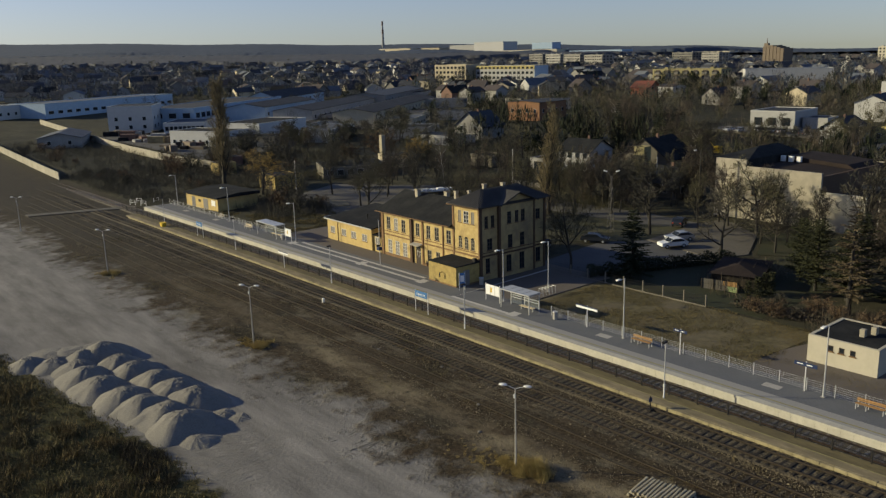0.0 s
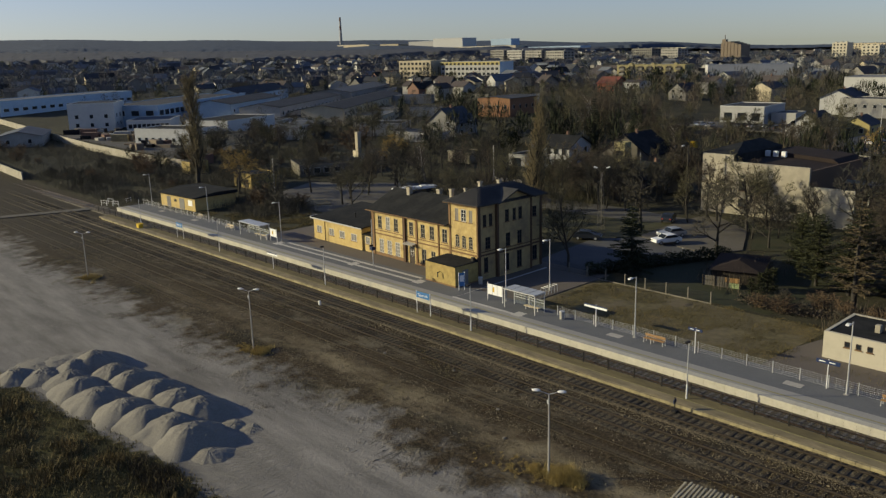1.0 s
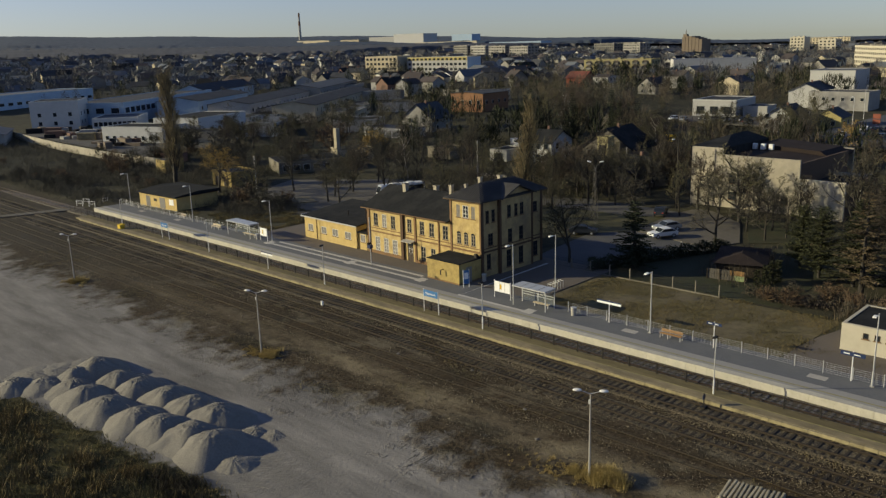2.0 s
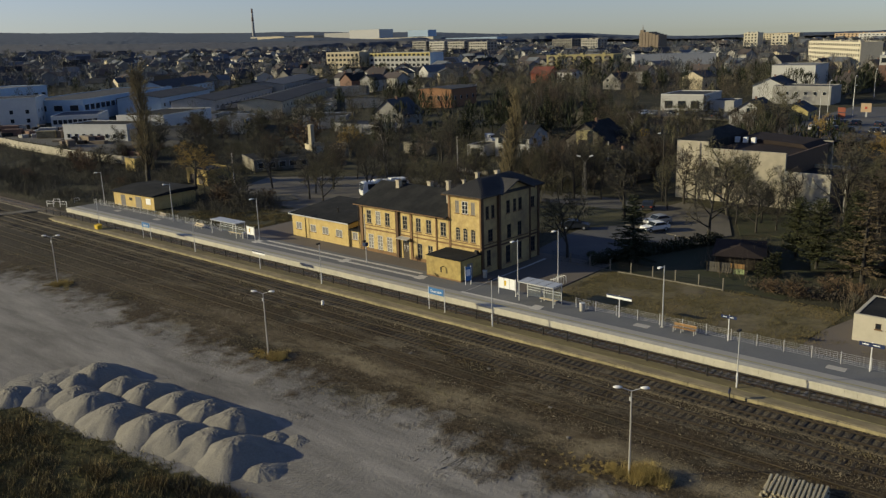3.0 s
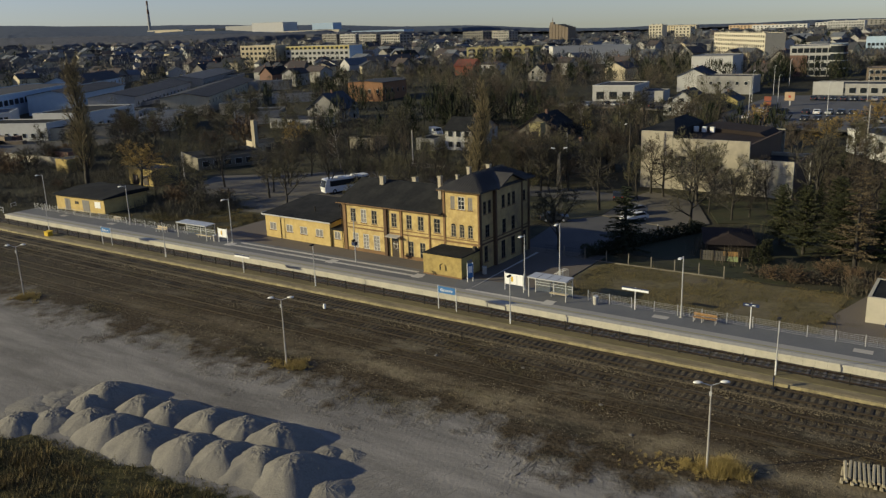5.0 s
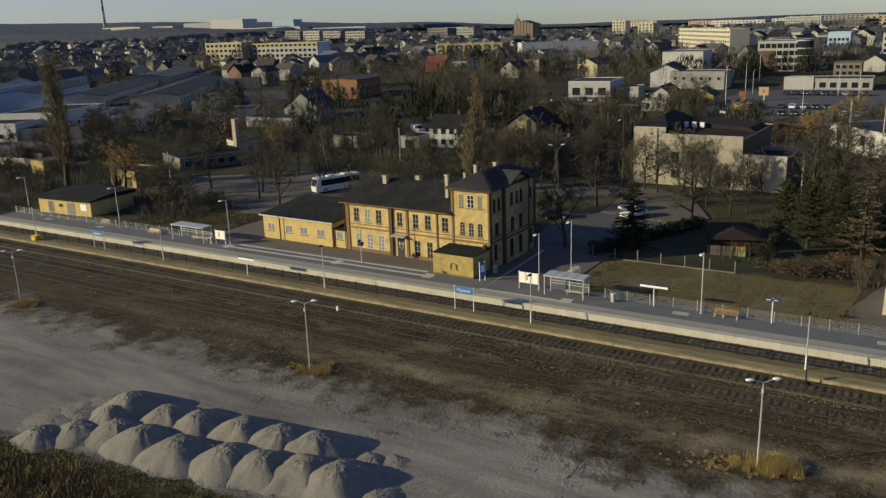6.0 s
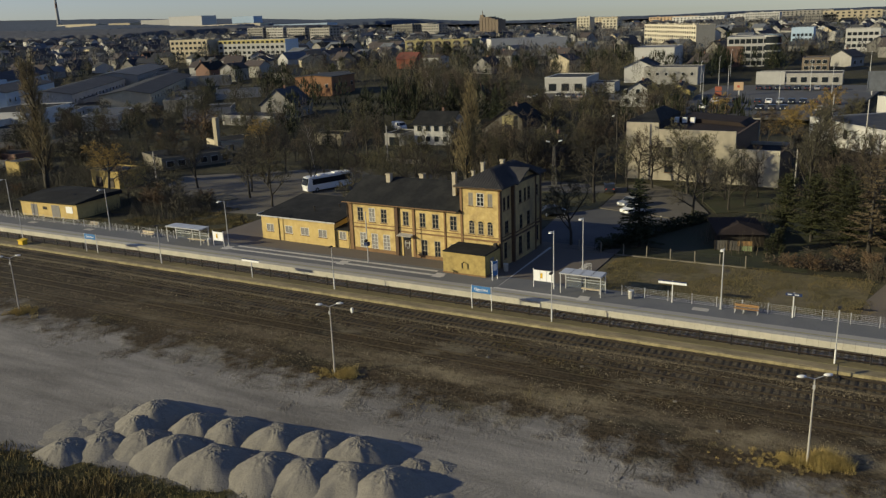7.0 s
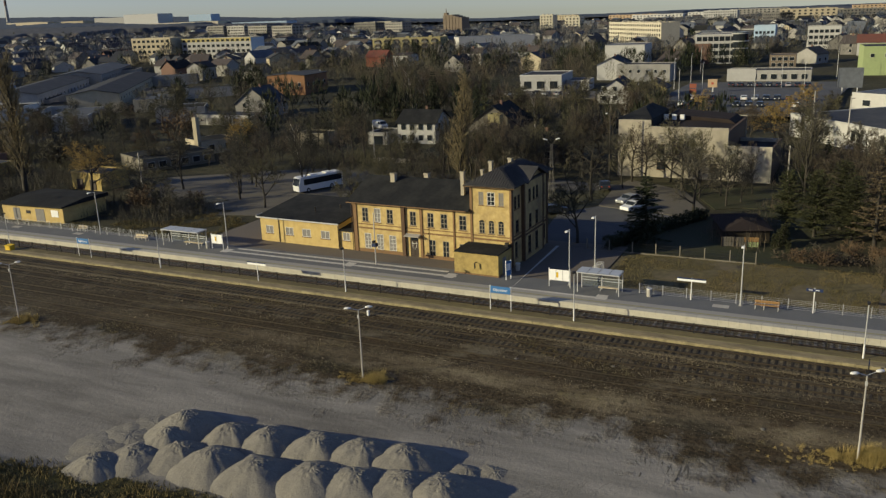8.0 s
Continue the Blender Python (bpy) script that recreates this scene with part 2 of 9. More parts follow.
M["yellow_plaster"] = material("yellow_plaster", (0.55, 0.42, 0.185), (0.40, 0.285, 0.105), fine=1.7, stain=(0.27, 0.19, 0.085), coarse=0.75, stain_amount=0.75, bump=0.12)
# side wall plaster: real peeling and stains, base tone lowered for its shade
M["worn_shaded_plaster"] = material("worn_shaded_plaster", (0.45, 0.34, 0.155), (0.31, 0.23, 0.11), fine=1.2, stain=(0.16, 0.125, 0.085), coarse=0.5, stain_amount=0.7, bump=0.15)
M["yard_stone"] = material("yard_stone", (0.170, 0.140, 0.090), (0.095, 0.077, 0.050), fine=5, vary=0.4, island=True, bump=0.2)
M["verge_soil"] = material("verge_soil", (0.146, 0.118, 0.054), (0.072, 0.062, 0.029), fine=1.2, mix=0.35, stain=(0.155, 0.125, 0.08), coarse=0.22, stain_amount=0.7, bump=0.5)
M["wing_plaster"] = material("wing_plaster", (0.54, 0.405, 0.165), (0.44, 0.315, 0.115), fine=1.5, stain=(0.36, 0.26, 0.11), coarse=0.6, stain_amount=0.5, bump=0.08)
M["hut_plaster"] = material("hut_plaster", (0.41, 0.31, 0.11), (0.29, 0.21, 0.072), fine=1.6, stain=(0.21, 0.16, 0.065), coarse=0.8, stain_amount=0.6, bump=0.15)
M["brick_trim"] = material("brick_trim", (0.235, 0.140, 0.066), (0.15, 0.088, 0.044), fine=6, stain=(0.11, 0.072, 0.042), coarse=0.8, bump=0.3)
# darker copy of brick_trim, shade put into the colour
M["shaded_brick"] = material("shaded_brick", (0.115, 0.070, 0.042), (0.07, 0.044, 0.028), fine=6, bump=0.3)
M["felt_roof"] = material("felt_roof", (0.022, 0.023, 0.024), (0.013, 0.0135, 0.0145), fine=2, stain=(0.045, 0.045, 0.042), coarse=0.35, stain_amount=0.5, bump=0.15, rough=0.95, spec=0.12)
M["tile_roof"] = material("tile_roof", (0.044, 0.042, 0.042), (0.030, 0.029, 0.030), fine=4, stain=(0.095, 0.09, 0.08), coarse=0.4, bump=0.3, rough=0.8)
M["white_frame"] = material("white_frame", (0.55, 0.54, 0.50), (0.46, 0.45, 0.42), fine=5, rough=0.5, bump=0.02)
M["dark_frame"] = material("dark_frame", (0.06, 0.045, 0.035), (0.04, 0.03, 0.025), fine=5, rough=0.5, bump=0.02)
M["old_frame"] = material("old_cream_frame", (0.30, 0.26, 0.19), (0.22, 0.19, 0.14), fine=5, rough=0.6, bump=0.02)
M["garden_concrete"] = material("garden_concrete", (0.20, 0.18, 0.14), (0.14, 0.125, 0.10), fine=3, bump=0.1)
M["board_infill"] = material("window_infill", (0.22, 0.21, 0.195), (0.17, 0.16, 0.15), fine=3, bump=0.05)
M["glass"] = glass_material("window_glass")
M["chimney"] = material("chimney_render", (0.44, 0.39, 0.30), (0.33, 0.29, 0.22), fine=3, stain=(0.2, 0.17, 0.13), bump=0.2)
M["galvanised"] = material("galvanised_steel", (0.50, 0.50, 0.49), (0.40, 0.40, 0.40), rough=0.5, metal=0.3, fine=3, bump=0.03)
M["white_paint"] = material("white_paint", (0.74, 0.73, 0.70), (0.66, 0.65, 0.62), fine=2, rough=0.55, bump=0.02)
M["concrete_pole"] = material("concrete_pole", (0.40, 0.38, 0.34), (0.31, 0.29, 0.26), fine=3, bump=0.1)
M["dark_metal"] = material("dark_metal", (0.035, 0.032, 0.030), (0.022, 0.02, 0.018), rough=0.6, metal=0.4, fine=4, bump=0.05)
M["sign_blue"] = material("sign_blue", (0.055, 0.17, 0.38), (0.048, 0.15, 0.34), rough=0.45, fine=2, bump=0.0)
M["sign_navy"] = material("sign_navy", (0.02, 0.035, 0.09), (0.018, 0.03, 0.08), rough=0.45, fine=2, bump=0.0)
M["sign_white"] = material("sign_white", (0.80, 0.80, 0.78), (0.74, 0.74, 0.72), rough=0.45, fine=2, bump=0.0)
M["bench_wood"] = material("bench_wood", (0.33, 0.19, 0.075), (0.25, 0.145, 0.058), fine=5, stretch=(4, 0.6, 4), vary=0.12, bump=0.1)
M["pale_wood"] = material("pale_wood", (0.62, 0.52, 0.36), (0.52, 0.43, 0.29), fine=5, vary=0.1, bump=0.1)
M["yellow_paint"] = material("yellow_paint", (0.62, 0.42, 0.03), (0.5, 0.33, 0.03), fine=3, bump=0.05)
M["sand"] = material("heap_sand", (0.212, 0.195, 0.166), (0.142, 0.132, 0.115), fine=7, stain=(0.235, 0.218, 0.188), coarse=0.8, bump=0.8, bump_scale=6)
M["churned_soil"] = material("churned_soil", (0.115, 0.105, 0.088), (0.070, 0.063, 0.052), fine=4, stain=(0.14, 0.128, 0.108), coarse=1.0, bump=0.5)
M["cream_wall"] = material("cream_wall", (0.46, 0.42, 0.33), (0.39, 0.355, 0.28), fine=1, stain=(0.5, 0.45, 0.35), coarse=0.4, stain_amount=0.3, bump=0.06)
M["hall_wall"] = material("hall_wall", (0.36, 0.322, 0.25), (0.28, 0.252, 0.195), fine=1, stain=(0.25, 0.225, 0.18), coarse=0.25, stain_amount=0.6, bump=0.08)
M["brown_roof"] = material("brown_roof", (0.036, 0.027, 0.024), (0.026, 0.021, 0.019), fine=2, stain=(0.05, 0.036, 0.03), coarse=0.3, bump=0.15, rough=0.95, spec=0.1)
M["white_wall"] = material("white_wall", (0.43, 0.425, 0.41), (0.36, 0.355, 0.34), fine=0.8, stain=(0.36, 0.35, 0.33), coarse=0.25, stain_amount=0.4, vary=0.2, bump=0.05)
# lighter copy of white_wall, lifted because the works walls stand in shade
M["works_white"] = material("works_white", (0.50, 0.50, 0.49), (0.43, 0.43, 0.42), fine=0.8, stain=(0.42, 0.415, 0.40), coarse=0.25, stain_amount=0.45, bump=0.05)
M["grey_wall"] = material("grey_wall", (0.33, 0.32, 0.30), (0.27, 0.26, 0.245), fine=0.8, stain=(0.2, 0.19, 0.175), coarse=0.25, vary=0.2, bump=0.06)
M["beige_wall"] = material("beige_wall", (0.44, 0.38, 0.27), (0.38, 0.325, 0.23), fine=0.8, stain=(0.29, 0.25, 0.18), coarse=0.3, vary=0.15, bump=0.06)
M["old_render"] = material("old_render", (0.21, 0.20, 0.185), (0.15, 0.143, 0.13), fine=0.8, stain=(0.12, 0.115, 0.105), coarse=0.3, vary=0.4, bump=0.06)
M["dark_render"] = material("dark_render", (0.12, 0.108, 0.09), (0.08, 0.073, 0.062), fine=0.8, stain=(0.07, 0.065, 0.055), coarse=0.3, bump=0.06)
M["orange_pale"] = material("pale_orange_render", (0.42, 0.30, 0.19), (0.36, 0.26, 0.17), fine=0.8, stain=(0.3, 0.22, 0.15), coarse=0.2, bump=0.05)
# blue paint, with the tint and lift of sky-lit shade put in
M["blue_wall"] = material("blue_wall", (0.34, 0.44, 0.55), (0.28, 0.37, 0.47), fine=0.6, stain=(0.38, 0.43, 0.49), coarse=0.2, vary=0.1, bump=0.05)
M["orange_wall"] = material("orange_wall", (0.245, 0.125, 0.064), (0.19, 0.098, 0.052), fine=0.8, stain=(0.14, 0.08, 0.048), coarse=0.3, bump=0.05)
M["yellow_wall"] = material("yellow_wall", (0.36, 0.30, 0.12), (0.31, 0.26, 0.11), fine=0.8, coarse=0.2, stain=(0.27, 0.23, 0.11), bump=0.05)
M["ochre_wall"] = material("ochre_wall", (0.27, 0.235, 0.115), (0.22, 0.19, 0.10), fine=0.8, coarse=0.2, stain=(0.19, 0.165, 0.09), bump=0.05)
M["red_render"] = material("red_render", (0.25, 0.080, 0.050), (0.20, 0.066, 0.042), fine=0.8, coarse=0.2, stain=(0.2, 0.07, 0.045), bump=0.05)
M["red_tiles"] = material("red_tiles", (0.19, 0.062, 0.042), (0.14, 0.048, 0.034), fine=2, coarse=0.3, stain=(0.12, 0.045, 0.035), bump=0.15)
M["green_wall"] = material("green_wall", (0.30, 0.36, 0.17), (0.26, 0.31, 0.15), fine=0.8, coarse=0.2, bump=0.05)
M["brick_wall"] = material("brick_wall", (0.165, 0.098, 0.072), (0.12, 0.072, 0.056), fine=2, coarse=0.3, stain=(0.15, 0.08, 0.06), vary=0.15, bump=0.1)
M["concrete_wall"] = material("concrete_fence", (0.42, 0.38, 0.30), (0.33, 0.30, 0.24), fine=1.5, stain=(0.25, 0.22, 0.17), coarse=0.4, vary=0.1, bump=0.15)
M["pale_roof"] = material("pale_roof", (0.125, 0.137, 0.158), (0.092, 0.10, 0.117), fine=0.8, stain=(0.07, 0.075, 0.083), coarse=0.2, rough=0.9, spec=0.15, vary=0.15, bump=0.08)
M["grey_roof"] = material("grey_roof", (0.056, 0.059, 0.067), (0.040, 0.042, 0.048), fine=1, stain=(0.085, 0.087, 0.09), coarse=0.2, rough=0.95, spec=0.12, vary=0.25, bump=0.1)
M["red_roof"] = material("red_roof", (0.135, 0.056, 0.040), (0.10, 0.042, 0.031), fine=2, coarse=0.3, stain=(0.16, 0.045, 0.03), vary=0.25, bump=0.15)
M["brownred_roof"] = material("brownred_roof", (0.066, 0.055, 0.052), (0.048, 0.041, 0.040), fine=2, coarse=0.3, stain=(0.06, 0.04, 0.033), vary=0.3, bump=0.15)
M["bark"] = material("bark", (0.052, 0.046, 0.037), (0.032, 0.028, 0.023), fine=4, stretch=(1, 1, 0.25), bump=0.4, vary=0.2)
M["twig"] = material("twigs", (0.092, 0.082, 0.057), (0.055, 0.050, 0.037), fine=0.8, mix=0.8, vary=0.3, bump=0)
M["twig_red"] = material("reddish_twigs", (0.102, 0.079, 0.054), (0.062, 0.050, 0.037), fine=0.8, vary=0.3, bump=0)
M["twig_rust"] = material("rusty_twigs", (0.138, 0.090, 0.050), (0.085, 0.058, 0.035), fine=0.8, vary=0.25, bump=0)
M["twig_pale"] = material("pale_poplar_twigs", (0.245, 0.195, 0.103), (0.16, 0.13, 0.072), fine=0.8, vary=0.15, bump=0)
M["twig_gold"] = material("golden_twigs", (0.33, 0.225, 0.07), (0.22, 0.15, 0.05), fine=0.8, vary=0.15, bump=0)
M["twig_olive"] = material("olive_twigs", (0.108, 0.097, 0.053), (0.066, 0.060, 0.035), fine=0.8, vary=0.25, bump=0)
M["birch_bark"] = material("birch_bark", (0.45, 0.42, 0.37), (0.25, 0.23, 0.20), fine=3, mix=0.3, bump=0.2)
M["needles"] = material("needles", (0.030, 0.038, 0.015), (0.015, 0.020, 0.009), fine=2, vary=0.3, bump=0)
M["pine_needles"] = material("pine_needles", (0.052, 0.054, 0.020), (0.027, 0.030, 0.012), fine=2, vary=0.3, bump=0)
M["dry_grass"] = material("dry_grass", (0.30, 0.225, 0.085), (0.17, 0.13, 0.05), fine=0.9, mix=0.6, stain=(0.075, 0.068, 0.022), coarse=0.25, stain_amount=0.7, bump=0)
M["tuft_grass"] = material("tuft_grass", (0.43, 0.32, 0.115), (0.23, 0.175, 0.06), fine=1.2, mix=0.6, stain=(0.11, 0.085, 0.035), coarse=0.5, stain_amount=0.4, bump=0)
M["dark_grass"] = material("dark_grass", (0.15, 0.118, 0.046), (0.06, 0.056, 0.022), fine=0.5, mix=0.5, stain=(0.21, 0.15, 0.058), coarse=0.3, stain_amount=0.6, bump=0)
M["larch_twigs"] = material("larch_twigs", (0.118, 0.088, 0.048), (0.068, 0.052, 0.030), fine=0.8, vary=0.2, bump=0)
# far woods: blue-grey base colours carry the haze of distance
M["forest"] = material("hazed_forest", (0.050, 0.064, 0.086), (0.034, 0.045, 0.062), fine=0.02, mix=0.6, vary=0.12, island=True, bump=0)
M["bare_wood"] = material("hazed_bare_wood", (0.074, 0.073, 0.076), (0.048, 0.049, 0.053), fine=0.02, mix=0.6, bump=0)
M["old_steel"] = material("old_steel", (0.16, 0.15, 0.13), (0.10, 0.09, 0.08), rough=0.7, metal=0.2, fine=4, bump=0.05)
M["rough_lawn"] = material("rough_lawn", (0.078, 0.073, 0.033), (0.044, 0.043, 0.020), fine=1.5, stain=(0.10, 0.085, 0.045), coarse=0.25, stain_amount=0.5, bump=0.5)
# winter twigs for distant trees, greyed and lightened to stand in for haze
M["hazed_twig"] = material("hazed_grey_twigs", (0.118, 0.111, 0.105), (0.076, 0.072, 0.069), fine=0.05, mix=0.6, bump=0)
M["lawn"] = material("garden_lawn", (0.040, 0.044, 0.018), (0.024, 0.027, 0.012), fine=1.5, stain=(0.05, 0.04, 0.022), coarse=0.3, stain_amount=0.5, bump=0.5)
M["bramble"] = material("dark_bramble", (0.060, 0.046, 0.024), (0.026, 0.022, 0.013), fine=0.8, bump=0)
M["scrub"] = material("brown_scrub", (0.225, 0.155, 0.055), (0.060, 0.048, 0.020), fine=0.5, mix=0.5, stain=(0.085, 0.07, 0.03), coarse=0.2, stain_amount=0.6, bump=0)
M["car_white"] = material("white_car_paint", (0.75, 0.75, 0.74), (0.72, 0.72, 0.71), rough=0.25, fine=1, bump=0, spec=0.5)
M["car_silver"] = material("silver_car_paint", (0.42, 0.43, 0.44), (0.40, 0.41, 0.42), rough=0.25, metal=0.4, fine=1, bump=0, spec=0.5)
M["car_dark"] = material("dark_car_paint", (0.03, 0.035, 0.045), (0.028, 0.032, 0.04), rough=0.25, fine=1, bump=0, spec=0.5)
M["tyre"] = material("tyre_rubber", (0.02, 0.02, 0.02), (0.014, 0.014, 0.014), fine=5, bump=0.05)
M["stripe_red"] = material("red_band_paint", (0.35, 0.06, 0.04), (0.3, 0.05, 0.035), fine=1, bump=0)
M["church_brick"] = material("church_brick", (0.19, 0.15, 0.11), (0.14, 0.11, 0.085), fine=0.5, bump=0.1)

# ---- mesh helpers ----
def box(bm, x0, y0, z0, x1, y1, z1):
    vs = [bm.verts.new((x, y, z)) for z in (z0, z1) for x, y in ((x0, y0), (x1, y0), (x1, y1), (x0, y1))]
    for f in ((3, 2, 1, 0), (4, 5, 6, 7), (0, 1, 5, 4), (1, 2, 6, 5), (2, 3, 7, 6), (3, 0, 4, 7)):
        bm.faces.new([vs[i] for i in f])
    return vs


def tube(bm, a, b, r0, r1, n=8, cap=True):
    a, b = Vector(a), Vector(b)
    q = (b - a).to_track_quat("Z", "Y")
    rings = []
    for p, r in ((a, r0), (b, r1)):
        rings.append([bm.verts.new(p + q @ Vector((r * math.cos(6.2832 * i / n), r * math.sin(6.2832 * i / n), 0))) for i in range(n)])
    for i in range(n):
        bm.faces.new((rings[0][i], rings[0][(i + 1) % n], rings[1][(i + 1) % n], rings[1][i]))
    if cap:
        bm.faces.new(rings[0][::-1])
        bm.faces.new(rings[1])


def prism(bm, pts, axis, lo, hi):
    """A polygon (2D points) drawn out along an axis: 'x' takes (y, z), 'y' takes (x, z), 'z' takes (x, y)."""
    def at(p, s):
        return {"x": (s, p[0], p[1]), "y": (p[0], s, p[1]), "z": (p[0], p[1], s)}[axis]
    a = [bm.verts.new(at(p, lo)) for p in pts]
    b = [bm.verts.new(at(p, hi)) for p in pts]
    n = len(pts)
    bm.faces.new(a)
    bm.faces.new(b[::-1])
    for i in range(n):
        bm.faces.new((a[i], b[i], b[(i + 1) % n], a[(i + 1) % n]))


def bevelled(bm, width=0.02):
    bmesh.ops.bevel(bm, geom=list(bm.edges), offset=width, segments=1, affect="EDGES")
    return bm


def fresh():
    return bmesh.new()


def mesh_of(name, bm, mat, smooth=False):
    bmesh.ops.recalc_face_normals(bm, faces=bm.faces)
    me = bpy.data.meshes.new(name)
    bm.to_mesh(me)
    bm.free()
    me.materials.append(mat)
    if smooth:
        me.polygons.foreach_set("use_smooth", [True] * len(me.polygons))
    return me


def raw_mesh(name, verts, faces, mat, smooth=False):
    me = bpy.data.meshes.new(name)
    me.from_pydata(verts, [], faces)
    me.materials.append(mat)
    if smooth:
        me.polygons.foreach_set("use_smooth", [True] * len(me.polygons))
    me.update()
    return me


def part(name, bm, mat, parent, label="", smooth=False):
    """One mesh object under a thing or a part; bm may be a bmesh or a finished mesh."""
    me = bm if isinstance(bm, bpy.types.Mesh) else mesh_of(name, bm, mat, smooth)
    ob = new(name, me)
    ob.parent = parent
    if label:
        ob["label"] = label
    return ob


def thing(name, m, label, category, group="", kind=""):
    ob = new(name)
    ob.matrix_basis = m
    ob.empty_display_size = 0.2
    return tagged(ob, label, category, group, kind)


def solid(name, bm, mat, label, category="", group="", kind="", m=None, smooth=False):
    """A thing that is one mesh."""
    me = bm if isinstance(bm, bpy.types.Mesh) else mesh_of(name, bm, mat, smooth)
    ob = new(name, me)
    if m is not None:
        ob.matrix_basis = m
    return tagged(ob, label, category, group, kind)


def boxed(*dims):
    bm = fresh()
    box(bm, *dims)
    return bm


def land_height(x, y):
    """Height of the open land: level yard, a step up to the forecourt, then a slow rise towards the hills; rise, shelf,
    school hill and far fall are shaped to fit the camera's view.
    """
    d = math.hypot(x, y)
    s = max(0.0, d - 180.0)
    bearing = math.degrees(math.atan2(x, y))
    k = 0.031 if bearing < 12 else 0.0095 if bearing > 62 else 0.031 - (bearing - 12) * 0.00043
    rise = k * s * s / (s + 250.0)
    step = min(1.0, max(0.0, (x - 61.0) / 5.0))
    bank = 1.1 * math.exp(-((x - 137.0) / 9.0) ** 2 - ((y - 68.0) / 26.0) ** 2)
    shelf = 3.4 * min(1.0, s / 240.0) * min(1.0, max(0.0, (bearing - 35.0) / 15.0))
    fall = 0.012 * max(0.0, d - 900.0) * min(1.0, max(0.0, (bearing - 42.0) / 26.0))
    school = 4.0 * math.exp(-((x - 385.0) / 70.0) ** 2 - ((y - 405.0) / 75.0) ** 2)
    return rise + 0.66 * step + bank + shelf + school - fall


# ---- ground sheet ----
def build_ground():
    def axis(lo, a, b, hi, fine):
        vals = list(np.arange(a, b + 0.01, fine))
        v, s = b, fine
        while v < hi:
            s *= 1.25
            v += s
            vals.append(min(v, hi))
        v, s = a, fine
        while v > lo:
            s *= 1.25
            v -= s
            vals.insert(0, max(v, lo))
        return vals
    xs = axis(-2500, 0, 140, 4700, 2.5)
    ys = axis(-2500, 10, 220, 4700, 2.5)
    verts, faces = [], []
    for y in ys:
        for x in xs:
            z = land_height(x, y)
            if x < 60 and 0 < x:
                z += (0.10 if x < 36 else 0.02) * (noise.noise((x * 0.12, y * 0.06, 3.0)))
            if x < 60 and x > 45:
                z -= 0.03
            if x < 16.5:
                z += 0.35 * min(1.0, (16.5 - x) / 4.0) + 0.25 * noise.noise((x * 0.3, y * 0.3, 7.0))
            verts.append((x, y, z))
    n = len(xs)
    for j in range(len(ys) - 1):
        for i in range(n - 1):
            a = j * n + i
            faces.append((a, a + 1, a + n + 1, a + n))
    ob = new("ground", raw_mesh("ground", verts, faces, M["ground"], True))
    tagged(ob, "wide dusty and dark soil yard with dry grass, running out to the town and hills", "ground", kind="structure")


build_ground()


def slab(name, mat, x0, y0, x1, y1, z0, z1, label, category="", kind="structure"):
    return solid(name, boxed(x0, y0, z0, x1, y1, z1), mat, label, category, kind=kind)


# ---- platform ----
PY0, PY1 = 12.0, 172.0
platform = slab("platform", M["paving"], 60.0, PY0, 66.5, PY1, -0.2, 0.78, "long railway platform of dark grey paving with a pale concrete edge", "platform")
part("edge_paving", boxed(60.75, PY0, 0.6, 62.35, PY1, 0.786), M["edge_paving"], platform, "pale lilac-grey paving beside the edge")
part("warning_line", boxed(61.15, PY0, 0.7, 61.32, PY1, 0.790), M["yellow_line"], platform, "worn yellow line")
forecourt = solid("forecourt", boxed(66.5, 69.2, 0.3, 82.5, 126.0, 0.775), M["paving_red"], "brown-grey paved area in front of the station building", "pavement", kind="structure")
tac = thing("tactile_strips", pose(0, 0, 0.78), "pale tactile guide strips in the platform paving", "paving strips", kind="structure")
for x0, y0, x1, y1 in ((63.75, 84.8, 64.2, 119.6), (65.2, 86.5, 65.65, 118.0), (62.2, 66.5, 62.6, 77.6)):
    part("strip", boxed(x0, y0, -0.05, x1, y1, 0.014), M["tactile"], tac)
for y in (67.2, 85.6, 118.9, 99.5):
    part("guide_square", boxed(62.0 if y < 80 else 63.4, y - 0.6, -0.05, 63.4 if y < 80 else 64.9, y + 0.6, 0.017), M["tactile"], tac)
d = fresh()
prism(d, [(62.3, 77.3), (62.9, 77.3), (80.2, 77.6), (80.2, 78.0)], "z", -0.05, 0.012)
part("diagonal_strip", d, M["tactile"], tac)
for x, y in ((63.6, 36.0), (63.6, 54.5), (63.8, 146.5), (63.8, 160.0)):
    part("access_cover", boxed(x, y, -0.05, x + 0.9, y + 1.6, 0.012), M["concrete_pole"], tac)

# low platform strip with old kerb
strip = solid("low_platform", boxed(54.95, 8.0, -0.2, 57.1, 168.0, 0.33), M["strip_soil"], "low old platform strip of trodden soil and sand", "platform", kind="structure")
part("sandy_band", boxed(54.8, 8.0, 0.1, 55.75, 168.0, 0.338), M["strip_sand"], strip)
part("yellow_line", boxed(55.75, 8.0, 0.1, 55.85, 120.0, 0.345), M["yellow_line"], strip, "thin worn yellow line")


# ---- tracks ----
def rail_profile(bm, x, y0, y1, z):
    for a, b, c, d in ((-0.06, 0.06, 0.0, 0.02), (-0.012, 0.012, 0.02, 0.11), (-0.036, 0.036, 0.11, 0.15)):
        box(bm, x + a, y0, z + c, x + b, y1, z + d)


